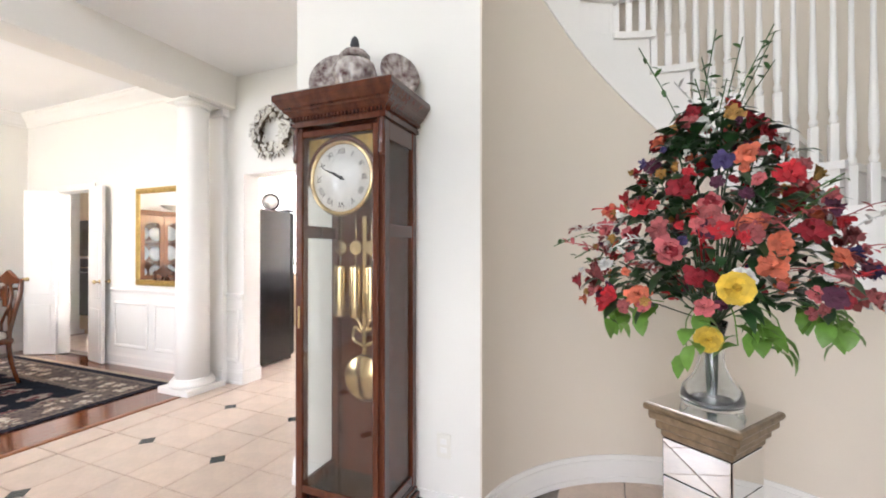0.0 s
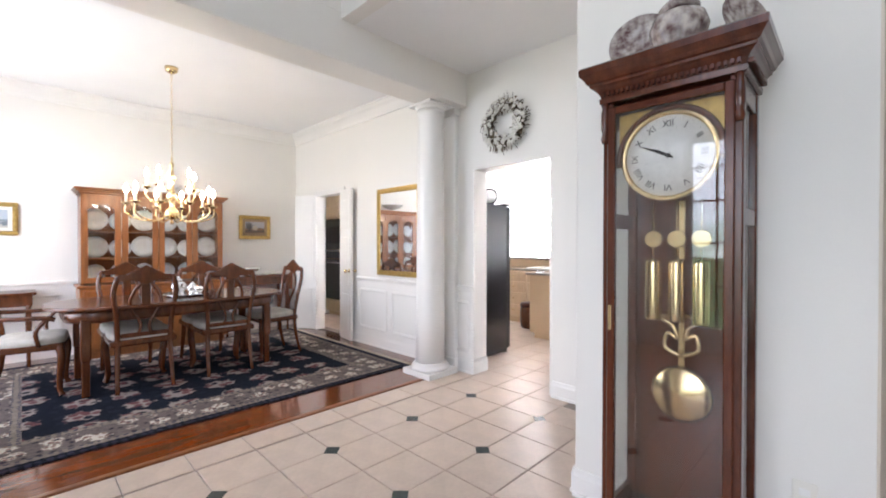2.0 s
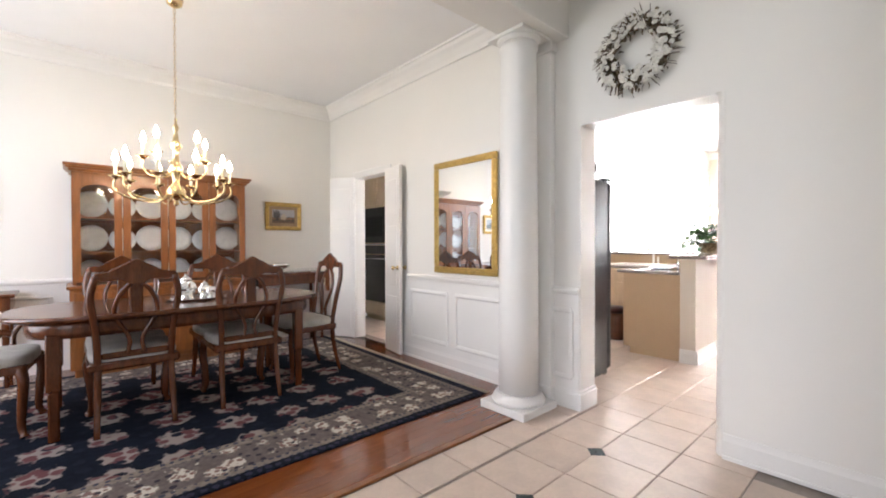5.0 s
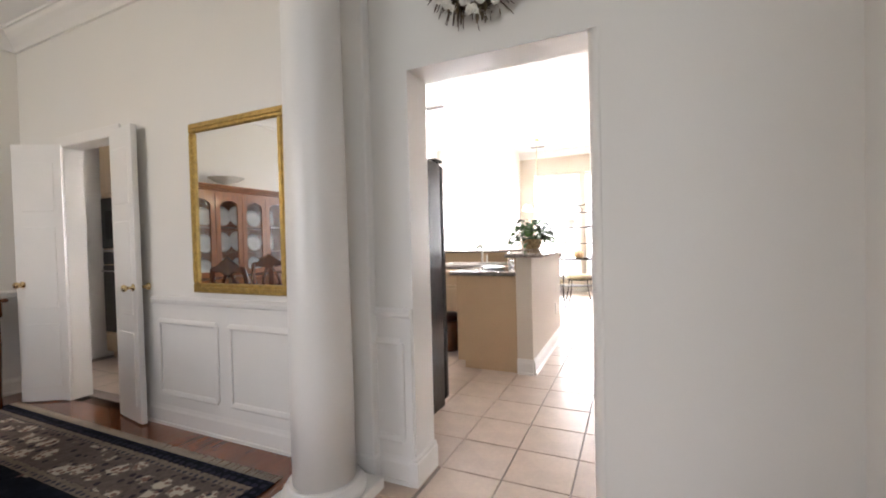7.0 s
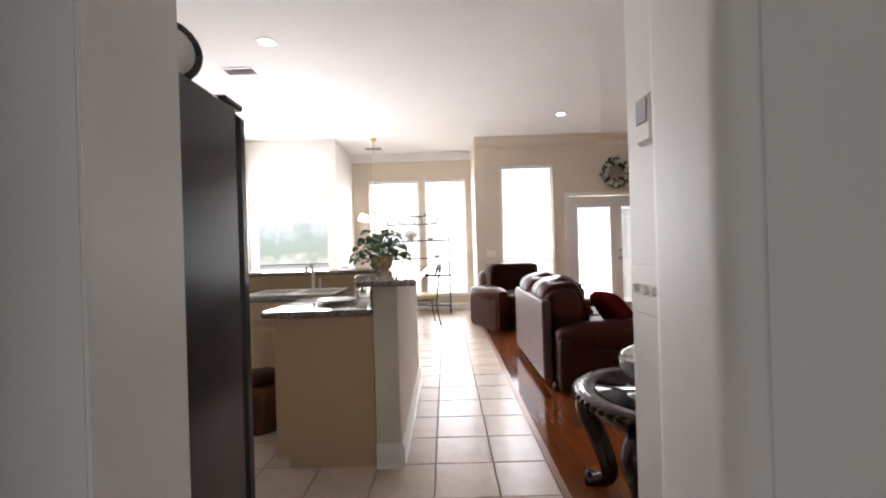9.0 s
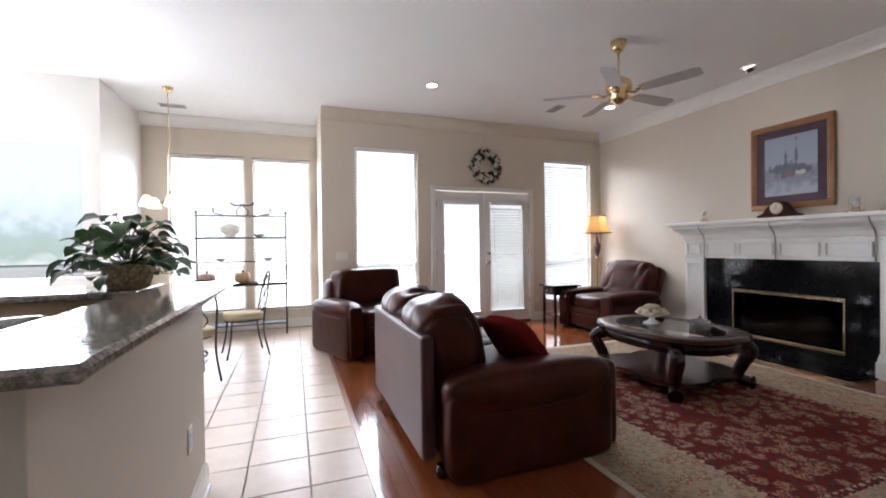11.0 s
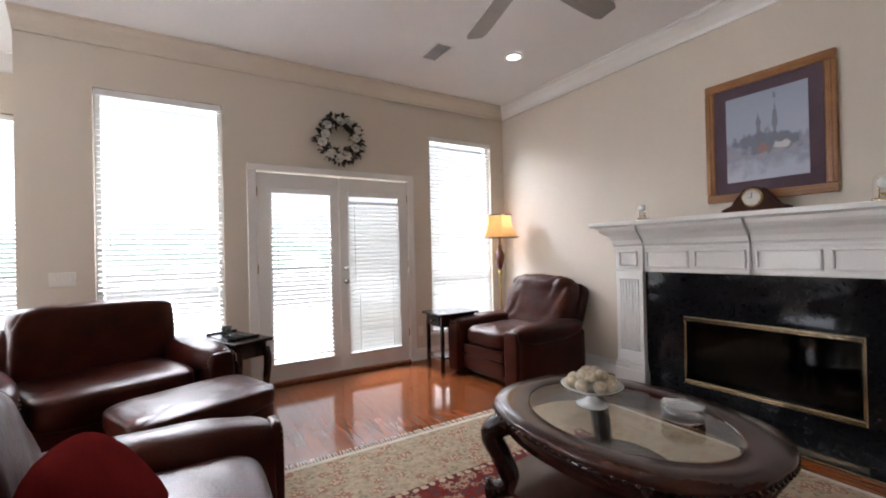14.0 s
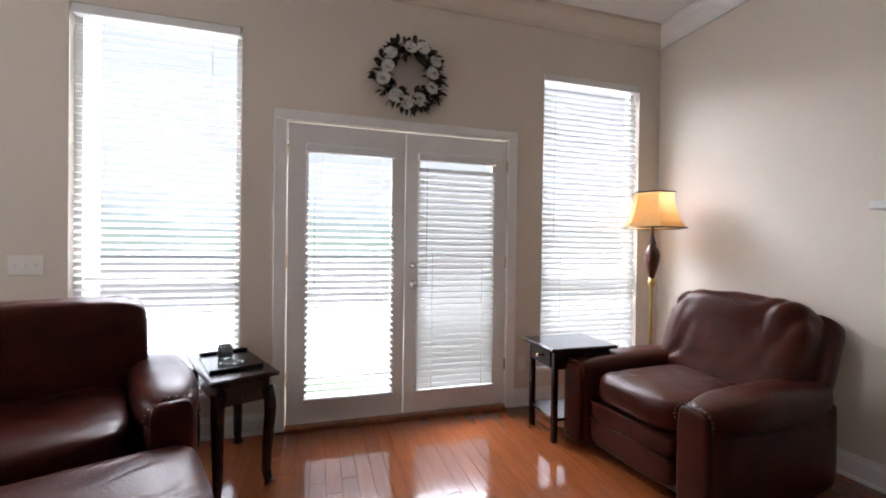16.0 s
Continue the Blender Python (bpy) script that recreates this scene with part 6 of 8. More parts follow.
part("base", B(((-0.165, -0.165, 0), (0.165, 0.165, 0.08)), ((-0.15, -0.15, 0.08), (0.15, 0.15, 0.12)), bev=0.01), M["gilt_dark"] if "gilt_dark" in M else M.setdefault("gilt_dark", mat("dull bronze gilt", (0.30, 0.22, 0.14), 0.35, metal=0.7, vary=0.2, scale=20)), pd)
part("cornice", B(((-0.14, -0.14, 0.68), (0.14, 0.14, 0.705)), ((-0.155, -0.155, 0.705), (0.155, 0.155, 0.735)), ((-0.175, -0.175, 0.735), (0.175, 0.175, 0.765)), ((-0.19, -0.19, 0.765), (0.19, 0.19, 0.785)), bev=0.006), M["gilt_dark"], pd)
part("top_mirror", B(((-0.175, -0.175, 0.785), (0.175, 0.175, 0.79))), M["mirror"], pd)
vz = 0.79
vs = thing("flower_vase", pose(PX, PY, vz), "clear glass vase with a large silk flower arrangement", "flower arrangement")
part("vase", lathe(bmesh.new(), [(0.075, 0), (0.085, 0.006), (0.09, 0.025), (0.082, 0.06), (0.05, 0.10), (0.036, 0.14), (0.034, 0.22), (0.045, 0.27), (0.041, 0.27), (0.03, 0.22), (0.031, 0.14), (0.045, 0.10), (0.075, 0.06), (0.08, 0.02), (0.0, 0.012)], 32), mat("clear vase glass", (0.93, 0.95, 0.94), 0.03, vary=0.02, bump=0.05, transmission=0.95), vs)
rnd = random.Random(11)
PETAL = {n: mat(n + " silk petal", c, 0.75, vary=0.2, scale=25, spread=0.2) for n, c in (
    ("red", (0.55, 0.02, 0.03)), ("crimson", (0.28, 0.008, 0.018)), ("coral", (0.72, 0.17, 0.09)), ("pink", (0.58, 0.13, 0.14)), ("mauve", (0.36, 0.085, 0.085)),
    ("yellow", (0.75, 0.50, 0.05)), ("plum", (0.10, 0.02, 0.05)), ("white", (0.75, 0.74, 0.70)), ("violet", (0.07, 0.05, 0.16)), ("amber", (0.42, 0.22, 0.05)))}


def ruffled(bm, c, r, out, rnd):
    """A full silk head of many narrow cupped petals, each bent and turned its own way."""
    c, out = Vector(c), Vector(out).normalized()
    a = out.orthogonal().normalized()
    b = out.cross(a)
    for l, n in enumerate((8, 7, 5)):
        for i in range(n):
            an = 2 * math.pi * (i + rnd.uniform(-0.35, 0.35)) / n + l
            d = a * math.cos(an) + b * math.sin(an)
            s = out.cross(d) + out * rnd.uniform(-0.5, 0.5)
            reach, lift = r * (1.1 - 0.3 * l) * rnd.uniform(0.75, 1.2), r * (0.25 + 0.4 * l) * rnd.uniform(0.6, 1.3)
            w = r * (0.42 - 0.07 * l)
            p1, p2 = c + d * reach * 0.55 + out * lift * 0.9, c + d * reach + out * lift * rnd.uniform(0.2, 1.2)
            v = [bm.verts.new(q) for q in (c, p1 - s * w, p1 + out * r * 0.12, p1 + s * w, p2 - s * w * 0.6, p2 + s * w * 0.6)]
            for f in ((v[0], v[1], v[2]), (v[0], v[2], v[3]), (v[1], v[4], v[2]), (v[2], v[4], v[5]), (v[2], v[5], v[3])):
                bm.faces.new(f).smooth = True


def bush_point(f=1.0):
    """A place on the rounded cone that the flowers fill."""
    a, z = rnd.uniform(0, 2 * math.pi), rnd.random() ** 1.25
    rad = (0.365 * (1 - z) ** 0.62 + 0.03) * f
    return Vector((rad * math.cos(a), rad * math.sin(a) * 0.85, 0.33 + 0.61 * z)), a


stems = bmesh.new()
for i in range(46):
    p, a = bush_point(0.8)
    tube(stems, [(0.012 * math.cos(a), 0.012 * math.sin(a), 0.03), (0.02 * math.cos(a), 0.02 * math.sin(a), 0.27), (p.x * 0.5, p.y * 0.5, 0.27 + (p.z - 0.27) * 0.6), p], 0.003, 4)
tagged(part("stem_bundle", stems, M["leaf_dark"], vs), kind="stuff")
lv = bmesh.new()
for i in range(560):
    p, a = bush_point(rnd.uniform(0.4, 0.86))
    d = Vector((math.cos(a + rnd.uniform(-1, 1)), math.sin(a + rnd.uniform(-1, 1)), rnd.uniform(-0.5, 0.6)))
    leaf_mesh(lv, p, p + d * rnd.uniform(0.05, 0.10), rnd.uniform(0.025, 0.05), 0.3, rnd)
tagged(part("foliage", lv, M["leaf_dark"], vs), kind="stuff")
names = ["red"] * 50 + ["crimson"] * 36 + ["coral"] * 34 + ["pink"] * 38 + ["mauve"] * 60 + ["plum"] * 30 + ["white"] * 48 + ["violet"] * 16 + ["amber"] * 30
for nme in names:
    p, a = bush_point(rnd.uniform(0.9, 1.1))
    b = bmesh.new()
    r = (rnd.uniform(0.012, 0.022) if rnd.random() < 0.62 else rnd.uniform(0.024, 0.036)) * (0.8 if nme in ("white", "violet", "amber") else 1)
    ruffled(b, p, r, (math.cos(a) + rnd.uniform(-0.7, 0.7), math.sin(a) + rnd.uniform(-0.7, 0.7), rnd.uniform(-0.3, 0.9)), rnd)
    part("flower", b, PETAL[nme], vs)
for x, y, z, r in ((-0.015, -0.345, 0.40, 0.040), (-0.055, -0.25, 0.255, 0.034)):
    b = bmesh.new()
    blossom(b, (x, y, z), r, (-0.15, -1, 0.15), rnd, 10, 3)
    part("flower", b, PETAL["yellow"], vs, "large yellow rose")
for k in range(44):
    a = rnd.uniform(0, 2 * math.pi)
    up = k < 12
    p = Vector((rnd.uniform(-0.05, 0.05), rnd.uniform(-0.04, 0.04), 0.82)) if up else Vector((0.30 * math.cos(a), 0.25 * math.sin(a), rnd.uniform(0.40, 0.62)))
    q = p + (Vector((rnd.uniform(-0.16, 0.16), rnd.uniform(-0.08, 0.08), rnd.uniform(0.16, 0.36))) if up else Vector((math.cos(a) * rnd.uniform(0.1, 0.2), math.sin(a) * 0.1, rnd.uniform(-0.06, 0.1))))
    b = bmesh.new()
    tube(b, [p, p.lerp(q, 0.5) + Vector((0, 0, 0.012)), q], 0.002, 4)
    for i in range(7):
        c = p.lerp(q, 0.3 + 0.1 * i)
        leaf_mesh(b, c, c + Vector((rnd.uniform(-1, 1), rnd.uniform(-1, 1), rnd.uniform(-0.2, 0.8))).normalized() * 0.035, 0.014, 0.1, rnd)
    part("spray", b, PETAL["white"] if k % 5 == 0 else (PETAL[("mauve", "red", "pink")[k % 3]] if not up and k % 4 else M["leaf"]), vs)
for k in range(16):
    a = rnd.uniform(math.pi * 0.9, math.pi * 2.1)
    p = Vector((0.22 * math.cos(a), 0.2 * math.sin(a), 0.34))
    q = p + Vector((math.cos(a) * 0.10, math.sin(a) * 0.06, -rnd.uniform(0.03, 0.13)))
    b = bmesh.new()
    tube(b, curve_pts([p, p.lerp(q, 0.5) + Vector((math.cos(a) * 0.04, 0, 0.02)), q], 3), 0.002, 4)
    for i in range(4):
        c = p.lerp(q, (i + 1) / 4)
        leaf_mesh(b, c, c + Vector((rnd.uniform(-1, 1), rnd.uniform(-0.8, 0.2), rnd.uniform(-0.9, 0))).normalized() * 0.062, 0.046, 0.3, rnd)
    part("trailing_vine", b, M["leaf_light"], vs)

# ---- dining room ----
CH = M["cherry"]
navy = rug_mat("navy floral wool", (0.007, 0.010, 0.018), (0.27, 0.225, 0.195), (0.010, 0.012, 0.020), 3.2, 0.34, 0.25, (0.13, 0.05, 0.05), 5.5)
bone = rug_mat("bone floral wool", (0.16, 0.13, 0.115), (0.52, 0.47, 0.39), (0.035, 0.03, 0.04), 7.0, 0.40, 0.6, (0.20, 0.12, 0.10), 4.5)
dark = rug_mat("navy edge wool", (0.010, 0.012, 0.020), (0.03, 0.03, 0.05), (0.02, 0.02, 0.03), 20)
slim = rug_mat("tan stripe wool", (0.26, 0.21, 0.17), (0.05, 0.05, 0.07), (0.3, 0.2, 0.16), 22, 0.3, 0.2)
rug(-6.84, -4.06, -0.66, 2.66, [(0.07, dark), (0.05, slim), (0.27, bone), (0.06, slim)], navy, "navy oriental rug with floral border", (1, -1))

tb = thing("dining_table", pose(-5.58, 0.90, 0.012), "polished cherry oval dining table", "dining table")


def oblong(bm, hw, hl, z0, z1, k=0.32, n=44):
    rings = []
    for s, z in ((0.985, z0), (1, z0 + (z1 - z0) * 0.3), (1, z0 + (z1 - z0) * 0.75), (0.988, z1)):
        r = []
        for i in range(n):
            a = 2 * math.pi * i / n
            c, q = math.cos(a), math.sin(a)
            r.append(bm.verts.new((hw * s * math.copysign(abs(c) ** (2 * k), c), hl * s * math.copysign(abs(q) ** (2 * k), q), z)))
        rings.append(r)
    for p, q in zip(rings, rings[1:]):
        for i in range(n):
            bm.faces.new((p[i], p[(i + 1) % n], q[(i + 1) % n], q[i])).smooth = True
    bm.faces.new(rings[0][::-1])
    bm.faces.new(rings[-1])
    return bm


part("tabletop", oblong(bmesh.new(), 0.50, 0.99, 0.71, 0.745), CH, tb)
part("apron", oblong(bmesh.new(), 0.43, 0.88, 0.61, 0.71, 0.22), CH, tb)
for sx in (-1, 1):
    for sy in (-1, 1):
        part("leg", B(((sx * 0.35 - 0.035, sy * 0.74 - 0.035, 0.30), (sx * 0.35 + 0.035, sy * 0.74 + 0.035, 0.64)), ((sx * 0.35 - 0.027, sy * 0.74 - 0.027, 0), (sx * 0.35 + 0.027, sy * 0.74 + 0.027, 0.30)), bev=0.008), CH, tb)


def dining_chair(name, m, arms, label):
    """The sitter faces local -y."""
    c = thing(name, m, label, "dining chair", "chairs round the dining table")
    part("seat_frame", B(((-0.24, -0.22, 0.39), (0.24, 0.22, 0.445)), bev=0.012), CH, c)
    part("seat", puff(bmesh.new(), (0, -0.01, 0.46), (0.235, 0.215, 0.045), 0.4, 12), M["seat_cloth"], c, "pale upholstered seat")
    for s in (-1, 1):
        part("front_leg", cabriole(bmesh.new(), (s * 0.21, -0.19, 0.42), (s * 0.215, -0.20, 0), 0.032, 0.018, 0.025), CH, c)
        part("back_leg", tube(bmesh.new(), curve_pts([(s * 0.20, 0.27, 0.0), (s * 0.195, 0.22, 0.2), (s * 0.19, 0.20, 0.43), (s * 0.20, 0.23, 0.65), (s * 0.225, 0.265, 0.85), (s * 0.20, 0.285, 0.98)], 4), [0.018] * 4 + [0.021] * 17, 8), CH, c)
        part("splat_side", tube(bmesh.new(), curve_pts([(s * 0.045, 0.21, 0.48), (s * 0.035, 0.215, 0.58), (s * 0.11, 0.24, 0.74), (s * 0.085, 0.265, 0.86), (s * 0.03, 0.28, 0.93)], 5), 0.014, 6), CH, c)
        if arms:
            part("arm", tube(bmesh.new(), curve_pts([(s * 0.215, 0.24, 0.68), (s * 0.26, 0.08, 0.67), (s * 0.275, -0.10, 0.665), (s * 0.265, -0.17, 0.645)], 4), 0.018, 8), CH, c)
            part("arm_support", tube(bmesh.new(), curve_pts([(s * 0.262, -0.12, 0.65), (s * 0.275, -0.06, 0.56), (s * 0.235, -0.07, 0.43)], 4), 0.016, 8), CH, c)
    crest = [(-0.22, 0.965), (-0.205, 1.0), (-0.14, 1.005), (-0.09, 1.035), (-0.045, 1.06), (0, 1.085), (0.045, 1.06), (0.09, 1.035), (0.14, 1.005), (0.205, 1.0), (0.22, 0.965), (0.15, 0.95), (0.08, 0.955), (0.03, 0.925), (-0.03, 0.925), (-0.08, 0.955), (-0.15, 0.95)]
    part("crest_rail", prism(bmesh.new(), crest[::-1], 0.03, pose(0, 0.268, 0), 0.005), CH, c)
    part("splat_base", B(((-0.17, 0.195, 0.46), (0.17, 0.215, 0.50)), bev=0.006), CH, c)
    part("splat_centre", B(((-0.035, 0.245, 0.72), (0.035, 0.262, 0.93)), bev=0.008), CH, c)
    return c


dining_chair("dining_chair", pose(-5.36, 0.55, 0.012, 0, 0, -90), False, "carved cherry dining chair with pale seat")
proto = [o for o in scene.objects if o.name.startswith("dining_chair") and o.parent is None][0]
copy_thing(proto, pose(-5.36, 1.24, 0.012, 0, 0, -90))
copy_thing(proto, pose(-5.80, 0.55, 0.012, 0, 0, 90))
copy_thing(proto, pose(-5.80, 1.24, 0.012, 0, 0, 90))
copy_thing(proto, pose(-5.60, 1.84, 0.012, 0, 0, 2))
dining_chair("dining_armchair", pose(-5.66, -0.15, 0.012, 0, 0, 172), True, "carved cherry dining armchair pulled to the table")

# china cabinet
OK_ = M["oak"]
hu = thing("china_cabinet", pose(-7.15, 0.975, 0, 0, 0, 90), "honey oak china cabinet with arched glass doors", "china cabinet")
HW = 0.745
part("base_cabinet", B(((-HW, -0.47, 0.08), (HW, 0, 0.79)), ((-HW + 0.03, -0.44, 0), (HW - 0.03, 0, 0.08)), bev=0.006), OK_, hu)
part("counter", B(((-HW - 0.02, -0.49, 0.79), (HW + 0.02, 0, 0.82)), bev=0.008), OK_, hu)
for k in range(4):
    x0 = -HW + 0.03 + k * (2 * HW - 0.06) / 4
    x1 = x0 + (2 * HW - 0.06) / 4 - 0.015
    d = part("base_door", B(((x0, -0.488, 0.12), (x1, -0.47, 0.76)), bev=0.005), OK_, hu)
    part("door_panel", B(((x0 + 0.06, -0.493, 0.18), (x1 - 0.06, -0.488, 0.70)), bev=0.004), OK_, d)
part("hutch_shell", B(((-HW + 0.02, -0.34, 0.82), (-HW + 0.05, 0, 1.84)), ((HW - 0.05, -0.34, 0.82), (HW - 0.02, 0, 1.84)), ((-HW + 0.02, -0.015, 0.82), (HW - 0.02, 0, 1.84)), ((-HW + 0.02, -0.34, 1.80), (HW - 0.02, 0, 1.84)), bev=0.003), OK_, hu)
part("cornice", B(((-HW + 0.0, -0.36, 1.84), (HW, 0, 1.865)), ((-HW - 0.02, -0.38, 1.865), (HW + 0.02, 0, 1.885)), ((-HW - 0.035, -0.395, 1.885), (HW + 0.035, 0, 1.91)), bev=0.006), OK_, hu)
for z in (1.10, 1.42):
    part("shelf", B(((-HW + 0.05, -0.32, z), (HW - 0.05, -0.015, z + 0.018))), OK_, hu)
dw = (2 * HW - 0.04) / 4
for k in range(4):
    x0 = -HW + 0.02 + k * dw
    x1, f = x0 + dw - 0.006, 0.06
    b = B(((x0, -0.362, 0.84), (x0 + f, -0.342, 1.82)), ((x1 - f, -0.362, 0.84), (x1, -0.342, 1.82)), ((x0 + f, -0.362, 0.84), (x1 - f, -0.342, 0.90)), ((x0 + f, -0.362, 1.765), (x1 - f, -0.342, 1.82)))
    cxm, rr = (x0 + x1) / 2, (x1 - x0) / 2 - f
    for i in range(12):
        a0, a1 = math.pi * i / 12, math.pi * (i + 1) / 12
        q = [(cxm + rr * math.cos(a0), 1.66 + 0.6 * rr * math.sin(a0)), (cxm + rr * math.cos(a1), 1.66 + 0.6 * rr * math.sin(a1)), (cxm + rr * math.cos(a1), 1.768), (cxm + rr * math.cos(a0), 1.768)]
        prism(b, q, 0.018, pose(0, -0.361, 0))
    d = part("glass_door", b, OK_, hu)
    part("pane", B(((x0 + f, -0.351, 0.90), (x1 - f, -0.348, 1.765))), M["glass"], d)
for z in (0.84, 1.118, 1.438):
    for k in range(6):
        x = -HW + 0.16 + k * (2 * HW - 0.32) / 5
        r = (0.125, 0.11, 0.13)[k % 3] if z > 0.9 else 0.10
        pl = thing("china_plate", pose(-7.15, 0.975, 0, 0, 0, 90) @ pose(x, -0.12, z), "cream china plate standing on a cabinet shelf", "plate", "china in the cabinet")
        part("dish", lathe(bmesh.new(), [(0, 0), (r * 0.6, 0.004), (r, 0.018), (r, 0.022), (r * 0.62, 0.010), (0, 0.007)], 24, pose(0, 0, r, 80)), M["porcelain"], pl)
framed("picture", pose(-7.165, -0.455, 1.545, 0, 0, 90), 0.45, 0.35, 0.045, M["gilt"], scenic("seaside picture", (0.42, 0.48, 0.55), (0.10, 0.14, 0.18), (0.45, 0.44, 0.40), (0.3, 0.34, 0.36), (((0.07, 0.09, 0.10), 0.3, 0.5, 0.45, 0.2, 2.0),)), "gilt-framed small landscape painting", "painting", (M["ivory"], 0.035))
framed("picture", pose(-7.165, 2.26, 1.535, 0, 0, 90), 0.46, 0.35, 0.05, M["gilt"], scenic("cottage picture", (0.36, 0.36, 0.40), (0.08, 0.07, 0.05), (0.14, 0.09, 0.06), (0.30, 0.16, 0.09), (((0.45, 0.38, 0.30), 0.5, 0.42, 0.16, 0.2, 2.0), ((0.04, 0.04, 0.04), 0.2, 0.6, 0.2, 0.4, 1.9))), "gilt-framed dark landscape painting", "painting", (mat("tan picture mount", (0.35, 0.25, 0.15), 0.8), 0.04))
framed("mirror", pose(-4.535, 2.905, 1.432), 0.80, 1.05, 0.06, M["gilt"], M["mirror"], "tall gilt-framed wall mirror", "mirror")


bw = thing("footed_bowl", pose(-6.95, 1.05, 1.91), "wide cream footed bowl on top of the cabinet", "bowl")
part("bowl", lathe(bmesh.new(), [(0.07, 0), (0.075, 0.01), (0.035, 0.025), (0.04, 0.04), (0.14, 0.075), (0.20, 0.115), (0.205, 0.12), (0.19, 0.115), (0.12, 0.075), (0, 0.06)], 28), M["porcelain"], bw)


def sideboard(m, w, d, h, label, cat):
    t = thing("sideboard", m, label, cat)
    part("top", B(((-w / 2, -d, h - 0.03), (w / 2, 0, h)), bev=0.008), CH, t)
    part("apron", B(((-w / 2 + 0.03, -d + 0.03, h - 0.14), (w / 2 - 0.03, -0.01, h - 0.03)), bev=0.004), CH, t)
    for sx in (-1, 1):
        for y in (-d + 0.05, -0.05):
            part("leg", lathe(bmesh.new(), [(0.012, 0), (0.018, 0.05), (0.014, 0.1), (0.022, 0.35), (0.026, 0.5), (0.02, h - 0.16), (0.028, h - 0.13)], 10, pose(sx * (w / 2 - 0.06), y, 0)), CH, t)
    return t


sideboard(pose(-7.14, 2.22, 0, 0, 0, 90), 0.86, 0.42, 0.84, "small cherry serving table against the wall", "sideboard")
sideboard(pose(-7.14, -0.50, 0, 0, 0, 90), 0.80, 0.42, 0.78, "small cherry console table by the window", "console table")


def silver(name, m, prof, label, cat):
    t = thing(name, m, label, cat, "silver service")
    part("body", lathe(bmesh.new(), prof, 24), M["silver"], t)
    return t


tp = [(0.05, 0), (0.055, 0.008), (0.03, 0.02), (0.06, 0.05), (0.075, 0.085), (0.06, 0.125), (0.035, 0.14), (0.045, 0.145), (0.03, 0.165), (0.008, 0.175), (0.012, 0.19), (0, 0.195)]
zt = 0.757
silver("silver_tray", pose(-5.60, 0.98, zt), [(0.16, 0), (0.21, 0.012), (0.215, 0.018), (0.205, 0.016), (0.15, 0.006), (0, 0.006)], "round polished silver serving tray on the table", "tray")
pot = silver("teapot", pose(-5.56, 0.90, zt + 0.006), tp, "polished silver teapot on the tray", "teapot")
part("spout", tube(bmesh.new(), curve_pts([(0.06, 0, 0.06), (0.11, 0, 0.09), (0.13, 0, 0.14)], 4), 0.011, 7), M["silver"], pot)
part("handle", tube(bmesh.new(), curve_pts([(-0.06, 0, 0.12), (-0.115, 0, 0.12), (-0.11, 0, 0.06), (-0.065, 0, 0.05)], 4), 0.006, 7), M["silver"], pot)
silver("creamer", pose(-5.55, 1.07, zt + 0.006), [(r * 0.7, z * 0.6) for r, z in tp[:7]] + [(0.032, 0.085), (0.0, 0.08)], "small polished silver cream jug", "jug")
silver("sugar_bowl", pose(-5.67, 1.05, zt + 0.006), [(r * 0.75, z * 0.65) for r, z in tp], "lidded polished silver sugar bowl", "bowl")
silver("chafing_dish", pose(-6.93, 2.12, 0.84), [(0.10, 0), (0.10, 0.02), (0.04, 0.03), (0.10, 0.06), (0.13, 0.09), (0.132, 0.10), (0.07, 0.12), (0, 0.125)], "polished silver covered dish on the serving table", "dish")
silver("serving_tray", pose(-6.93, 2.38, 0.84), [(0.11, 0), (0.14, 0.01), (0.13, 0.012), (0, 0.006)], "polished silver tray on the serving table", "tray")

# chandelier
cd = thing("chandelier", pose(-5.54, 0.84, 0), "brass chandelier with lit candle bulbs", "chandelier")
part("canopy", lathe(bmesh.new(), [(0.02, 2.96), (0.05, 2.98), (0.06, 3.02)], 20), M["brass"], cd)
b = bmesh.new()
for k in range(28):
    z = 2.12 + k * 0.031
    tube(b, [(0.008 * math.cos(a) if k % 2 else 0, 0 if k % 2 else 0.008 * math.cos(a), z + 0.019 * math.sin(a)) for a in [i * math.pi / 4 for i in range(9)]], 0.0022, 4)
part("chain", b, M["brass"], cd)
part("column", lathe(bmesh.new(), [(0.0, 1.47), (0.02, 1.485), (0.012, 1.51), (0.05, 1.54), (0.07, 1.58), (0.045, 1.62), (0.02, 1.64), (0.03, 1.70), (0.05, 1.74), (0.025, 1.80), (0.018, 1.88), (0.04, 1.92), (0.02, 1.97), (0.012, 2.03), (0.022, 2.06), (0.008, 2.10), (0.004, 2.13)], 24), M["brass"], cd)
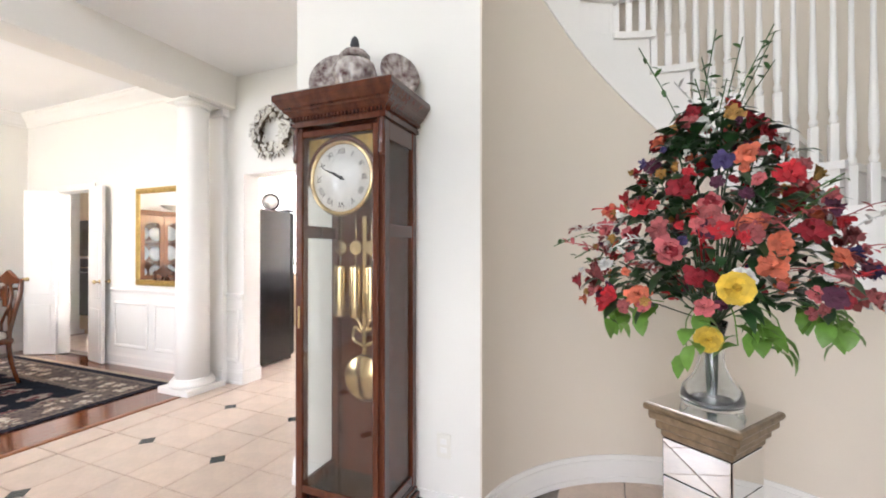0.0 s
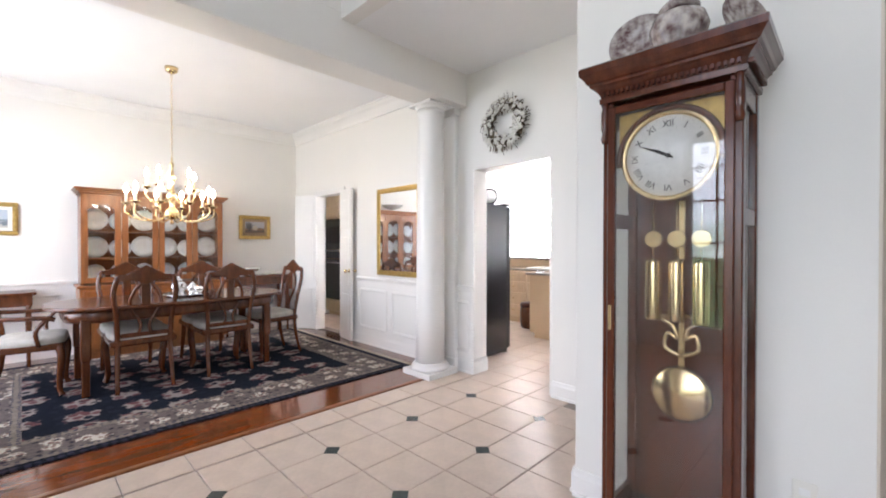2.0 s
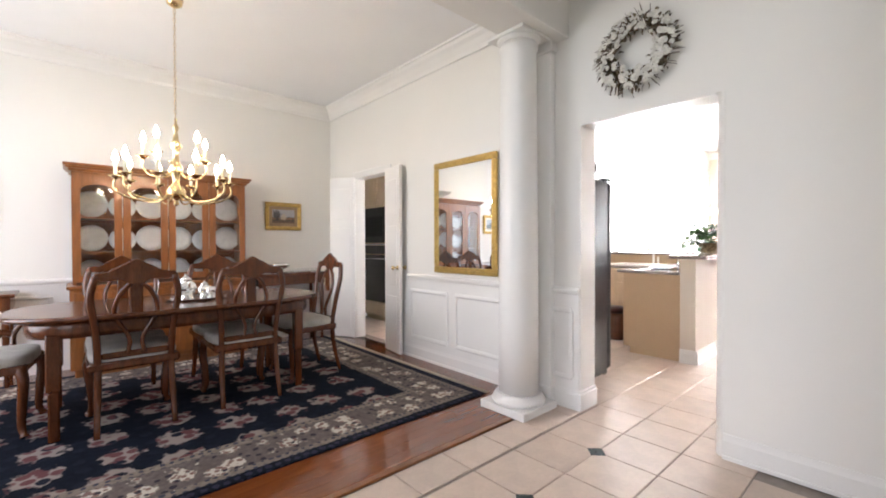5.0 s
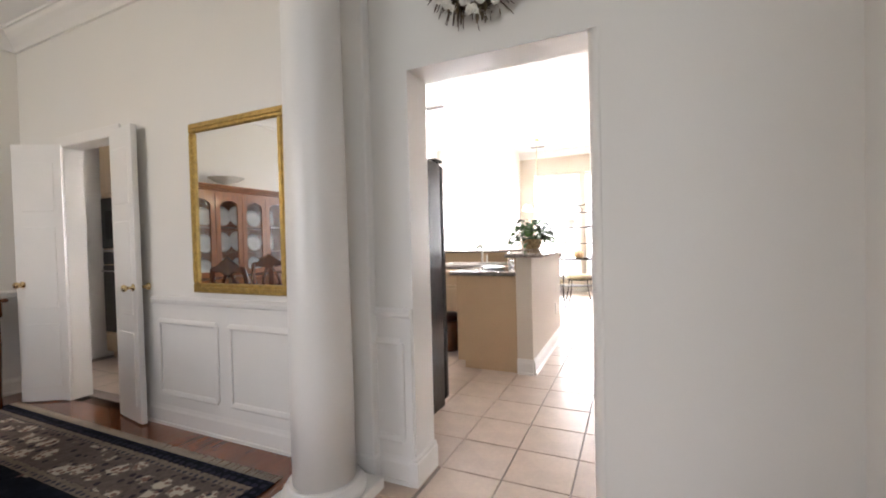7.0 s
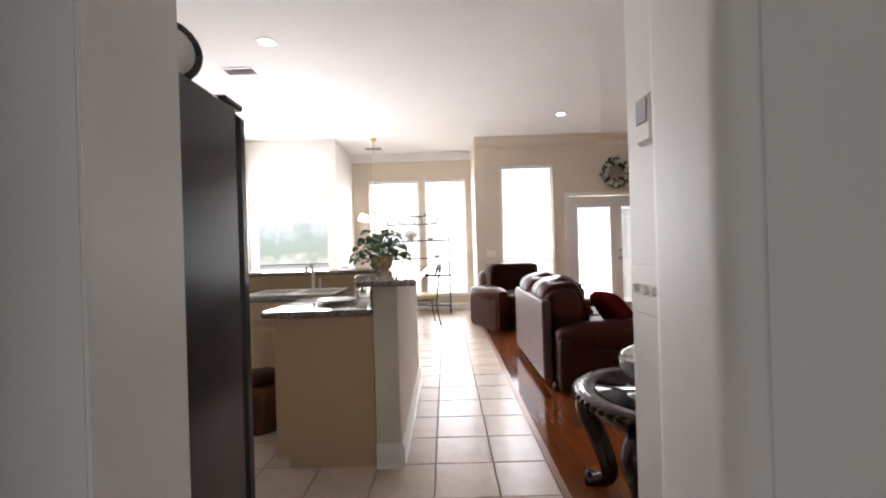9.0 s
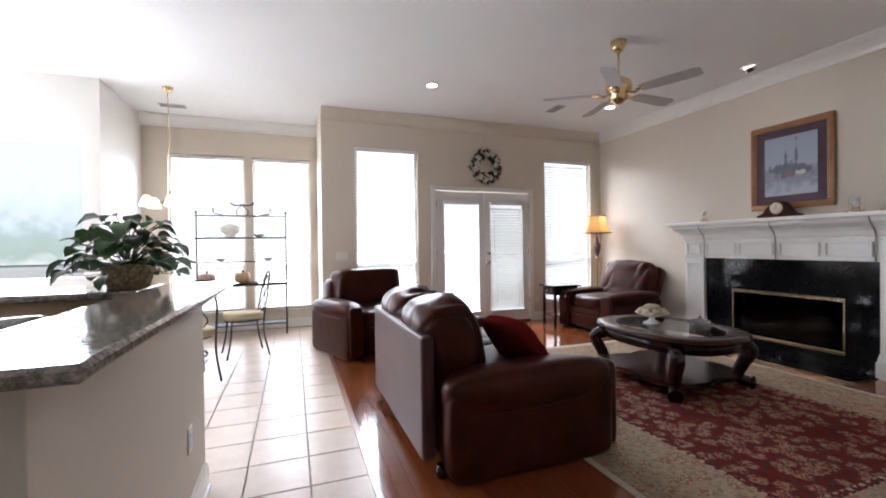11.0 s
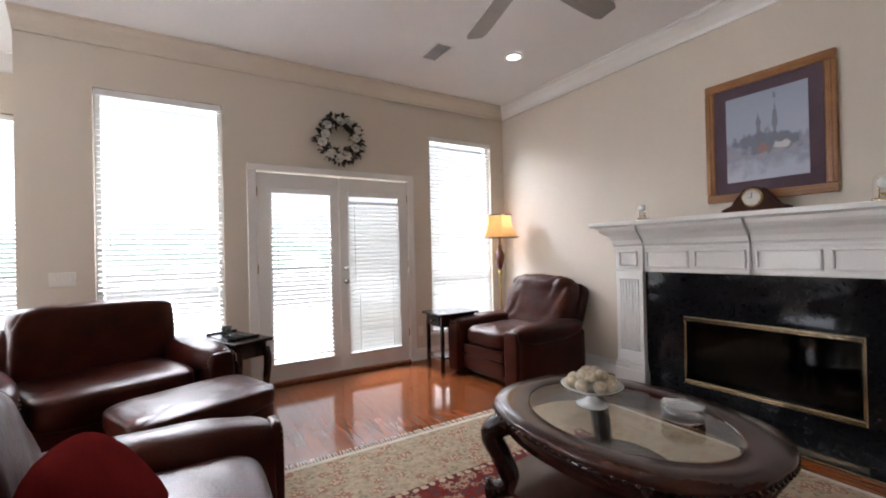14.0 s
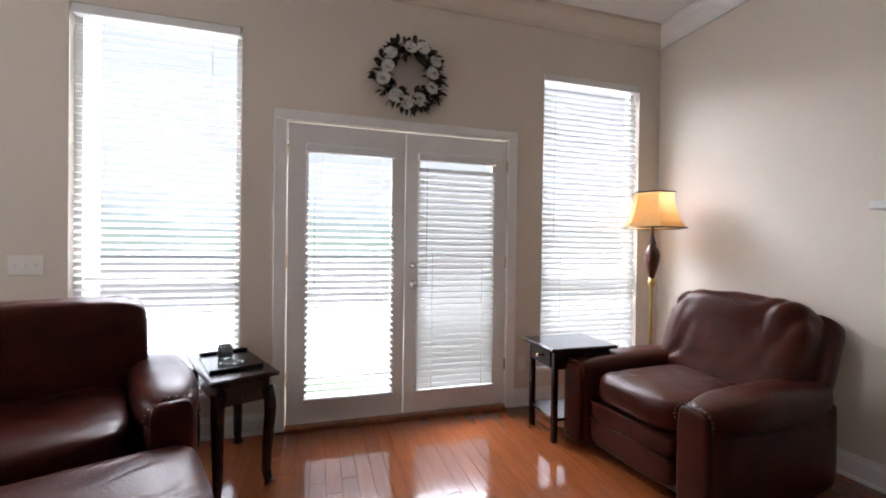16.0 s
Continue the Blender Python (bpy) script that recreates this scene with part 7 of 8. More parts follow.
for n, rad, z0, zc, off in ((10, 0.36, 1.57, 1.66, 10), (5, 0.21, 1.75, 1.83, 30)):
    for k in range(n):
        m = pose(0, 0, 0, 0, 0, off + 360 / n * k)
        am = part("arm", tube(bmesh.new(), curve_pts([(0.03, 0, z0), (rad * 0.4, 0, z0 - 0.065), (rad * 0.8, 0, z0 - 0.05), (rad * 1.02, 0, z0 + 0.01), (rad, 0, zc)], 5), 0.007, 7, m), M["brass"], cd)
        part("bobeche", lathe(bmesh.new(), [(0.008, zc - 0.02), (0.018, zc - 0.005), (0.04, zc + 0.004), (0.042, zc + 0.010), (0.015, zc + 0.012)], 16, m @ pose(rad, 0, 0)), M["brass"], am)
        part("candle", lathe(bmesh.new(), [(0.011, zc + 0.01), (0.011, zc + 0.10), (0.0, zc + 0.102)], 12, m @ pose(rad, 0, 0)), M["candle"], am)
        part("bulb", lathe(bmesh.new(), [(0.008, zc + 0.10), (0.019, zc + 0.125), (0.018, zc + 0.145), (0.007, zc + 0.18), (0.0, zc + 0.192)], 10, m @ pose(rad, 0, 0)), M["bulb"], am)

# potted plant on a carved stand by the dining room window
st = thing("plant_stand", pose(-4.62, -0.92, 0), "low dark carved wooden plant stand", "plant stand")
part("top", lathe(bmesh.new(), [(0.15, 0.20), (0.17, 0.21), (0.17, 0.235), (0, 0.235)], 24), DW, st)
for k in range(4):
    a = radians(20 + 90 * k)
    part("leg", cabriole(bmesh.new(), (0.12 * math.cos(a), 0.12 * math.sin(a), 0.22), (0.15 * math.cos(a), 0.15 * math.sin(a), 0), 0.03, 0.02, 0.04), DW, st)
pp = thing("potted_plant", pose(-4.62, -0.92, 0.235), "leafy green plant in a patterned pot", "potted plant")
part("pot", lathe(bmesh.new(), [(0.10, 0), (0.14, 0.06), (0.155, 0.14), (0.145, 0.20), (0.155, 0.215), (0.14, 0.215), (0.13, 0.18), (0, 0.18)], 28), mat("mottled bronze pot", (0.22, 0.16, 0.13), 0.35, vary=0.4, scale=16, second=(0.05, 0.035, 0.03)), pp)
st_b = bmesh.new()
for i in range(64):
    a, el = rnd.uniform(0, 2 * math.pi), rnd.uniform(0.1, 1.3)
    L = rnd.uniform(0.22, 0.55)
    p = Vector((math.cos(a) * math.cos(el) * L * 0.7, math.sin(a) * math.cos(el) * L * 0.7, 0.18 + L * math.sin(el)))
    tube(st_b, curve_pts([(0, 0, 0.17), (p.x * 0.4, p.y * 0.4, 0.17 + (p.z - 0.17) * 0.7), p], 3), 0.004, 5)
    b = bmesh.new()
    leaf_mesh(b, p, p + Vector((math.cos(a), math.sin(a), rnd.uniform(-0.7, 0.1))) * rnd.uniform(0.16, 0.26), rnd.uniform(0.09, 0.14), 0.35, rnd)
    part("leaf", b, M["leaf_dark"] if i % 3 else M["leaf"], pp)
part("stalks", st_b, M["leaf"], pp)


# ---- kitchen ----
MP = M["maple"]
fr = thing("refrigerator", pose(-4.10, 3.165, 0), "tall black enamel refrigerator", "refrigerator")
part("cabinet", B(((-0.45, 0, 0.02), (0.455, 0.66, 1.74)), bev=0.012), M["black"], fr)
part("freezer_door", B(((-0.45, 0.665, 0.05), (-0.06, 0.735, 1.73)), bev=0.02), M["black"], fr)
part("fridge_door", B(((-0.052, 0.665, 0.05), (0.455, 0.735, 1.73)), bev=0.02), M["black"], fr)
part("hinge_cover", B(((0.36, 0.60, 1.74), (0.45, 0.72, 1.765)), bev=0.006), M["black"], fr)
for x in (-0.09, -0.02):
    part("handle", tube(bmesh.new(), [(x, 0.74, 0.7), (x, 0.78, 0.75), (x, 0.78, 1.35), (x, 0.74, 1.4)], 0.012, 8), M["black"], fr)
part("kick_grille", B(((-0.43, 0.64, 0.0), (0.43, 0.70, 0.05)), bev=0.004), M["black"], fr)
rp = thing("round_plate", pose(-3.75, 3.62, 1.742, 0, 0, 38), "white plate with a dark rim standing on the refrigerator", "plate")
part("disc", lathe(bmesh.new(), [(0.0, 0.0), (0.078, 0.0), (0.078, 0.012), (0.0, 0.012)], 28, pose(0, 0, 0.098, 90)), M["porcelain"], rp)
part("rim", tube(bmesh.new(), [(0.086 * math.cos(radians(a)), -0.006, 0.098 + 0.086 * math.sin(radians(a))) for a in range(0, 361, 15)], 0.012, 8), M["iron"], rp, "dark round rim")
st2 = thing("round_stool", pose(-4.28, 5.32, 0), "brown wooden round stool with a padded top", "stool")
part("body", lathe(bmesh.new(), [(0.135, 0), (0.15, 0.02), (0.165, 0.14), (0.16, 0.28), (0.15, 0.33)], 28), M["cherry"], st2)
part("cushion", lathe(bmesh.new(), [(0.155, 0.33), (0.165, 0.345), (0.165, 0.37), (0.14, 0.39), (0, 0.395)], 28), LE, st2)


def base_unit(m, w, d, drawers, label):
    """Cabinet whose front faces local -y."""
    c = thing("base_cabinet", m, label, "cabinet", "pale kitchen base cabinets")
    part("body", B(((-w / 2, -d, 0.10), (w / 2, 0, 0.865)), bev=0.003), MP, c)
    part("toe_kick", B(((-w / 2, -d + 0.06, 0), (w / 2, 0, 0.10))), M["tan"], c)
    rows = ((0.13, 0.30), (0.315, 0.50), (0.515, 0.68), (0.695, 0.845)) if drawers else ((0.13, 0.68), (0.695, 0.845))
    for z0, z1 in rows:
        f = part("drawer" if z1 - z0 < 0.3 else "door", B(((-w / 2 + 0.012, -d - 0.018, z0), (w / 2 - 0.012, -d, z1)), bev=0.004), MP, c)
        part("raised_panel", B(((-w / 2 + 0.06, -d - 0.023, z0 + 0.035), (w / 2 - 0.06, -d - 0.018, z1 - 0.035)), bev=0.003), MP, f)
        part("knob", lathe(bmesh.new(), [(0.006, 0), (0.006, 0.012), (0.015, 0.02), (0.010, 0.03), (0, 0.031)], 12, pose(0, -d - 0.018, z1 - 0.03 if z1 - z0 > 0.3 else (z0 + z1) / 2, 90)), M["brass"], f)
    return c


solid("wall_peninsula", B(((-3.36, 4.75, 0), (-3.22, 6.28, 1.03)), ((-5.60, 6.14, 0), (-3.36, 6.28, 1.03)), bev=0.003), M["wall_family"], "cream half wall of the kitchen bar", "half wall")
mould("baseboard_peninsula", [((-3.22, 4.75), (-3.22, 6.28), (1, 0)), ((-3.36, 4.75), (-3.22, 4.75), (0, -1))], BASE, 0, "white baseboard on the bar")
bar = thing("bar_top", pose(0, 0, 0), "raised speckled granite bar top", "counter")
part("slab", B(((-3.44, 4.66, 1.03), (-3.10, 6.50, 1.065)), bev=0.01), M["granite"], bar)
part("return_slab", B(((-5.62, 6.06, 1.03), (-3.44, 6.50, 1.065)), bev=0.01), M["granite"], bar)
wt = thing("worktop", pose(0, 0, 0), "polished granite kitchen worktop", "counter")
part("slab", B(((-3.99, 4.72, 0.865), (-3.362, 5.50, 0.90)), ((-5.60, 5.50, 0.865), (-3.362, 6.137, 0.90)), bev=0.008), M["granite"], wt)
part("backsplash", B(((-5.60, 6.12, 0.90), (-3.39, 6.138, 1.03)), ((-3.385, 4.80, 0.90), (-3.362, 6.12, 1.03)), bev=0.002), M["tan"], wt, "tan tiled backsplash")
pen = thing("peninsula_cabinet", pose(0, 0, 0), "tan panelled end cabinet of the kitchen peninsula", "cabinet")
part("end_panel", B(((-3.93, 4.75, 0.07), (-3.362, 4.775, 0.865)), bev=0.003), M["tan"], pen)
part("body", B(((-3.93, 4.775, 0.07), (-3.362, 6.13, 0.865))), MP, pen)
part("toe_kick", B(((-3.86, 4.76, 0), (-3.362, 6.13, 0.07))), M["tan"], pen)
for i in range(1):
    d = part("door", B(((-3.948, 4.80 + i * 0.5, 0.12), (-3.93, 5.28 + i * 0.5, 0.84)), bev=0.004), MP, pen)
    part("raised_panel", B(((-3.953, 4.86 + i * 0.5, 0.18), (-3.948, 5.22 + i * 0.5, 0.78)), bev=0.003), MP, d)
for i, x in enumerate((-4.22, -4.72, -5.22)):
    base_unit(pose(x, 6.12, 0), 0.50, 0.60, i == 1, "pale maple base cabinet under the worktop")
base_unit(pose(-6.29, 5.4, 0, 0, 0, 90), 0.6, 0.55, True, "pale maple drawer cabinet by the wall")
sk = thing("kitchen_sink", pose(-4.15, 5.78, 0.90), "cream double sink set in the worktop", "sink")
b = bmesh.new()
for x0, x1 in ((-0.36, 0.0), (0.0, 0.36)):
    for lo, hi in (((x0, -0.23, 0), (x0 + 0.03, 0.23, 0.018)), ((x1 - 0.03, -0.23, 0), (x1, 0.23, 0.018)), ((x0 + 0.03, -0.23, 0), (x1 - 0.03, -0.20, 0.018)), ((x0 + 0.03, 0.17, 0), (x1 - 0.03, 0.23, 0.018))):
        box(b, lo, hi, 0.006)
part("rim", b, M["ivory"], sk)
part("basin", B(((-0.33, -0.2, 0.001), (-0.03, 0.17, 0.004)), ((0.03, -0.2, 0.001), (0.33, 0.17, 0.004))), M["porcelain"], sk)
fc = thing("faucet", pose(-4.10, 6.00, 0.918), "white arched kitchen faucet", "faucet")
part("spout", tube(bmesh.new(), curve_pts([(0, 0, 0), (0, 0, 0.15), (0, -0.06, 0.21), (0, -0.15, 0.19), (0, -0.18, 0.14)], 5), 0.014, 8), M["ivory"], fc)
part("lever", B(((0.05, -0.01, 0), (0.07, 0.01, 0.09)), bev=0.006), M["ivory"], fc)
ds = thing("glass_canister", pose(-3.52, 5.35, 0.90), "clear glass canister on the worktop", "canister")
part("jar", lathe(bmesh.new(), [(0.07, 0), (0.075, 0.14), (0.06, 0.16), (0.0, 0.165)], 20), M["cut_glass"], ds)
plain("serving_dish", lathe(bmesh.new(), [(0.05, 0), (0.12, 0.02), (0.125, 0.025), (0.05, 0.012), (0, 0.01)], 24), M["porcelain"], pose(-3.66, 5.08, 0.90), "shallow white dish on the worktop", "dish")

# plant in a basket on the bar
bp = thing("basket_plant", pose(-3.54, 6.28, 1.065), "trailing green plant in a woven basket", "potted plant")
part("basket", lathe(bmesh.new(), [(0.085, 0), (0.10, 0.05), (0.115, 0.11), (0.118, 0.12), (0.10, 0.12), (0.09, 0.09), (0, 0.09)], 24), mat("woven straw", (0.48, 0.36, 0.20), 0.8, vary=0.3, scale=60, bump=0.3), bp)
rnd = random.Random(21)
for i in range(95):
    a = rnd.uniform(0, 2 * math.pi)
    el, L = rnd.uniform(-0.35, 1.3), rnd.uniform(0.10, 0.25)
    p = Vector((math.cos(a) * math.cos(el) * L, math.sin(a) * math.cos(el) * L, max(0.02, 0.12 + L * math.sin(el))))
    b = bmesh.new()
    tube(b, [(0, 0, 0.10), (p.x * 0.5, p.y * 0.5, 0.10 + (p.z - 0.10) * 0.75), p], 0.0025, 4)
    leaf_mesh(b, p, p + Vector((math.cos(a), math.sin(a), rnd.uniform(-0.7, 0.4))) * rnd.uniform(0.065, 0.10), rnd.uniform(0.07, 0.095), 0.3, rnd)
    part("leaf", b, M["leaf"] if i % 2 else M["leaf_dark"], bp)

# oven tower seen through the pantry doors
ov = thing("oven_tower", pose(-7.28, 3.75, 0), "pale cabinet with a black microwave and wall oven", "wall oven")
part("cabinet", B(((-0.40, 0, 0.08), (0.42, 0.6, 2.4)), bev=0.004), MP, ov)
part("toe_kick", B(((-0.40, 0.06, 0), (0.42, 0.6, 0.08))), M["tan"], ov)
part("drawer", B(((-0.37, -0.02, 0.10), (0.39, 0, 0.27)), bev=0.004), MP, ov)
oven = part("oven_door", B(((-0.36, -0.03, 0.30), (0.38, 0, 1.02)), bev=0.006), M["black"], ov)
part("oven_handle", tube(bmesh.new(), [(-0.3, -0.065, 0.96), (0.32, -0.065, 0.96)], 0.011, 8), M["steel"], oven)
part("control_panel", B(((-0.36, -0.025, 1.03), (0.38, 0, 1.16)), bev=0.004), M["black"], ov)
part("trim_strip", B(((-0.36, -0.028, 1.165), (0.38, 0, 1.185)), bev=0.003), M["steel"], ov)
mw = part("microwave", B(((-0.36, -0.03, 1.20), (0.38, 0, 1.74)), bev=0.006), M["black"], ov)
part("microwave_window", B(((-0.28, -0.034, 1.30), (0.16, -0.03, 1.60)), bev=0.003), M["granite_black"], mw)
for x0, x1 in ((-0.37, 0.0), (0.02, 0.39)):
    d = part("upper_door", B(((x0, -0.02, 1.79), (x1, 0, 2.36)), bev=0.004), MP, ov)
    part("raised_panel", B(((x0 + 0.06, -0.025, 1.85), (x1 - 0.06, -0.02, 2.30)), bev=0.003), MP, d)

# ---- breakfast corner ----
IR = M["iron"]
bk = thing("bakers_rack", pose(-3.47, 10.44, 0), "wrought iron baker's rack with open shelves", "shelf rack")
for sx in (-1, 1):
    for y in (-0.16, 0.16):
        part("post", tube(bmesh.new(), [(sx * 0.60, y, 0), (sx * 0.60, y, 1.76 if y > 0 else 0.735)], 0.011, 8), IR, bk)
    part("finial", puff(bmesh.new(), (sx * 0.60, 0.16, 1.78), (0.02, 0.02, 0.025), 1, 6), IR, bk)
for z, d in ((0.16, 0.16), (0.72, 0.16), (1.055, 0.02), (1.40, 0.02), (1.72, 0.02)):
    b = B(((-0.60, -d if z < 1 else 0.0, z - 0.009), (0.60, 0.165, z + 0.009)), bev=0.004)
    part("shelf", b, IR, bk)
part("shelf_board", B(((-0.62, -0.18, 0.73), (0.62, 0.18, 0.752)), bev=0.005), M["dark_wood"], bk)
b = bmesh.new()
for s in (-1, 1):
    tube(b, curve_pts([(0, 0.16, 1.895), (s * 0.06, 0.16, 1.885), (s * 0.12, 0.16, 1.89), (s * 0.16, 0.16, 1.93)], 4), 0.012, 6)
    tube(b, curve_pts([(s * 0.24, 0.16, 1.73), (s * 0.30, 0.16, 1.755), (s * 0.36, 0.16, 1.76), (s * 0.385, 0.16, 1.80), (s * 0.375, 0.16, 1.83), (s * 0.40, 0.16, 1.835)], 4), 0.009, 6)
    tube(b, curve_pts([(s * 0.06, 0.16, 1.73), (s * 0.08, 0.16, 1.80), (0, 0.16, 1.89)], 4), 0.008, 6)
part("crest_scroll", b, IR, bk)
for x, z, k in ((-0.12, 1.41, 0), (-0.42, 0.753, 1), (0.04, 0.753, 2), (0.38, 1.066, 3), (0.26, 1.41, 3), (-0.25, 1.066, 3)):
    if k == 0:
        plain("tureen", lathe(bmesh.new(), [(0.07, 0), (0.055, 0.025), (0.12, 0.08), (0.145, 0.125), (0.135, 0.14), (0.10, 0.175), (0.03, 0.195), (0.02, 0.205), (0, 0.215)], 24), M["porcelain"], pose(-3.50 + x, 10.50, z), "lidded pale soup tureen on the rack", "tureen")
    elif k in (1, 2):
        t = thing("gourd", pose(-3.50 + x, 10.44, z), "pale orange ornamental pumpkin on the rack", "pumpkin")
        b = bmesh.new()
        for q in range(9):
            a = 2 * math.pi * q / 9
            puff(b, (0.055 * math.cos(a), 0.055 * math.sin(a), 0.075), (0.055, 0.055, 0.075), 0.9, 8)
        part("body", b, mat("pumpkin rind", ((0.6, 0.38, 0.2) if k == 2 else (0.45, 0.3, 0.26)), 0.5, vary=0.15), t)
        part("stem", tube(bmesh.new(), [(0, 0, 0.14), (0.008, 0, 0.18)], 0.012, 6), M["twig"], t)
    else:
        plain("bowl", lathe(bmesh.new(), [(0.03, 0), (0.08, 0.04), (0.085, 0.045), (0.03, 0.01), (0, 0.008)], 20), M["porcelain"], pose(-3.50 + x, 10.50, z), "small white bowl on the rack", "bowl")

bt = thing("breakfast_table", pose(-3.95, 8.95, 0), "round glass table on a scrolled iron base", "table")
part("glass_top", lathe(bmesh.new(), [(0.0, 0.735), (0.54, 0.735), (0.55, 0.741), (0.54, 0.747), (0, 0.747)], 48), M["glass_smoked"], bt)
b = bmesh.new()
for k in range(4):
    m = pose(0, 0, 0, 0, 0, 45 + 90 * k)
    tube(b, curve_pts([(0.30, 0, 0.73), (0.10, 0, 0.55), (0.06, 0, 0.35), (0.20, 0, 0.15), (0.30, 0, 0.03), (0.34, 0, 0.05), (0.31, 0, 0.09)], 5), 0.013, 6, m)
tube(b, [(0.12 * math.cos(radians(a)), 0.12 * math.sin(radians(a)), 0.45) for a in range(0, 361, 20)], 0.01, 6)
part("iron_base", b, IR, bt)


def iron_chair(m):
    """The sitter faces local -y."""
    c = thing("iron_chair", m, "wrought iron chair with a cream padded seat", "chair", "chairs round the glass table")
    part("seat", puff(bmesh.new(), (0, 0, 0.46), (0.22, 0.21, 0.045), 0.45, 12), M["cream_cloth"], c)
    part("seat_ring", tube(bmesh.new(), [(0.21 * math.cos(radians(a)), 0.20 * math.sin(radians(a)), 0.415) for a in range(0, 361, 20)], 0.009, 6), IR, c)
    for s in (-1, 1):
        part("front_leg", tube(bmesh.new(), curve_pts([(s * 0.17, -0.15, 0.42), (s * 0.19, -0.17, 0.2), (s * 0.21, -0.21, 0.0)], 4), 0.010, 7), IR, c)
        part("back_post", tube(bmesh.new(), curve_pts([(s * 0.20, 0.24, 0.0), (s * 0.18, 0.19, 0.25), (s * 0.18, 0.19, 0.45), (s * 0.17, 0.24, 0.75), (s * 0.08, 0.28, 0.94), (0, 0.285, 0.96)], 4), 0.010, 7), IR, c)
        part("back_scroll", tube(bmesh.new(), curve_pts([(s * 0.02, 0.20, 0.48), (s * 0.10, 0.21, 0.58), (s * 0.03, 0.235, 0.70), (s * 0.09, 0.25, 0.80), (s * 0.02, 0.275, 0.92)], 5), 0.007, 6), IR, c)
    return c


c0 = iron_chair(pose(-3.33, 9.22, 0, 0, 0, -75))
copy_thing(c0, pose(-3.72, 8.32, 0, 0, 0, -150))
copy_thing(c0, pose(-4.45, 9.35, 0, 0, 0, 55))

pl = thing("pendant_chandelier", pose(-4.14, 9.56, 0), "small brass pendant chandelier with lit glass shades", "chandelier")
part("canopy", lathe(bmesh.new(), [(0.015, 3.12), (0.05, 3.14), (0.06, 3.17)], 20), M["brass"], pl)
part("rod", tube(bmesh.new(), [(0, 0, 1.9), (0, 0, 3.13)], 0.006, 6), M["brass"], pl)
part("hub", lathe(bmesh.new(), [(0, 1.78), (0.03, 1.80), (0.045, 1.85), (0.02, 1.92)], 18), M["brass"], pl)
M["lit_glass"] = mat("lit frosted glass shade", (1.0, 0.86, 0.62), 0.5, vary=0, bump=0, emit=4)
for k in range(5):
    m = pose(0, 0, 0, 0, 0, 72 * k)
    am = part("arm", tube(bmesh.new(), curve_pts([(0.03, 0, 1.84), (0.12, 0, 1.79), (0.22, 0, 1.83), (0.24, 0, 1.87)], 4), 0.006, 6, m), M["brass"], pl)
    part("shade", lathe(bmesh.new(), [(0.022, 1.87), (0.045, 1.84), (0.065, 1.79), (0.075, 1.75)], 16, m @ pose(0.24, 0, 0), cap=False), M["lit_glass"], am)

# ---- pieces of the floors ----
G, T0 = 0.33, (-3.03, 2.46)


def tile_mesh(name, corner, half=0.162, cut=0.052):
    """A floor tile; corner 0 to 3 is clipped for the inset, None leaves it square."""
    b = bmesh.new()
    pts = []
    for i, (sx, sy) in enumerate(((1, 1), (-1, 1), (-1, -1), (1, -1))):
        if i == corner:
            p = [(sx * half, sy * (half - cut)), (sx * (half - cut), sy * half)]
            pts += p if i in (0, 2) else p[::-1]
        else:
            pts.append((sx * half, sy * half))
    lo = [b.verts.new((x, y, -0.012)) for x, y in pts]
    mid = [b.verts.new((x, y, -0.003)) for x, y in pts]
    hi = [b.verts.new((x * 0.982, y * 0.982, 0)) for x, y in pts]
    n = len(pts)
    for q, w in ((lo, mid), (mid, hi)):
        for i in range(n):
            b.faces.new((q[i], q[(i + 1) % n], w[(i + 1) % n], w[i]))
    b.faces.new(hi)
    me = bpy.data.meshes.new(name)
    b.to_mesh(me)
    b.free()
    me.materials.append(M["tile"])
    return me


TILES = [tile_mesh("tile", c) for c in (0, 1, 2, 3, None)]
b = bmesh.new()
lathe(b, [(0.058, -0.012), (0.058, -0.003), (0.055, 0.0)], 4, smooth=False)
INSET = bpy.data.meshes.new("inset_tile")
b.to_mesh(INSET)
b.free()
INSET.materials.append(M["tile_dark"])
far_v, far_f = [], []


def lay(cx, cy, me, near):
    if near:
        t = new("tile", me)
        t.parent = floor
        t.location = (cx, cy, 0)
    else:
        h, k = 0.162, len(far_v)
        far_v.extend([(cx - h, cy - h, -0.002), (cx + h, cy - h, -0.002), (cx + h, cy + h, -0.002), (cx - h, cy + h, -0.002)])
        far_f.append((k, k + 1, k + 2, k + 3))


for i in range(-15, 18):
    for j in range(-16, 27):
        cx, cy = T0[0] + (i + 0.5) * G, T0[1] + (j + 0.5) * G
        foyer = -3.62 < cx - 0.1 and cx < 2.2 and -2.4 < cy < 3.10
        kitchen = (-6.3 if cy > 4.9 else -7.7) < cx < -2.4 and 3.10 <= cy < 10.7
        if not (foyer or kitchen):
            continue
        if foyer and cy > 1.78 and cx > -1.75 and not (SC - Vector((cx, cy))).length < SR + 0.12:
            continue
        if foyer and cy > 2.92 and not (-3.5 < cx < -2.5):
            continue
        # the corner nearest to an inset: insets sit on every second crossing
        c = ((0, 1), (3, 2))[j % 2 == 0][i % 2 == 0] if foyer and cy < 2.9 else None
        near = (foyer and cx < 0.2 and cy > -0.4) or (kitchen and cx > -4.1)
        if foyer and cx - 0.162 < -3.62:
            continue
        lay(cx, cy, TILES[4 if c is None else c], near)
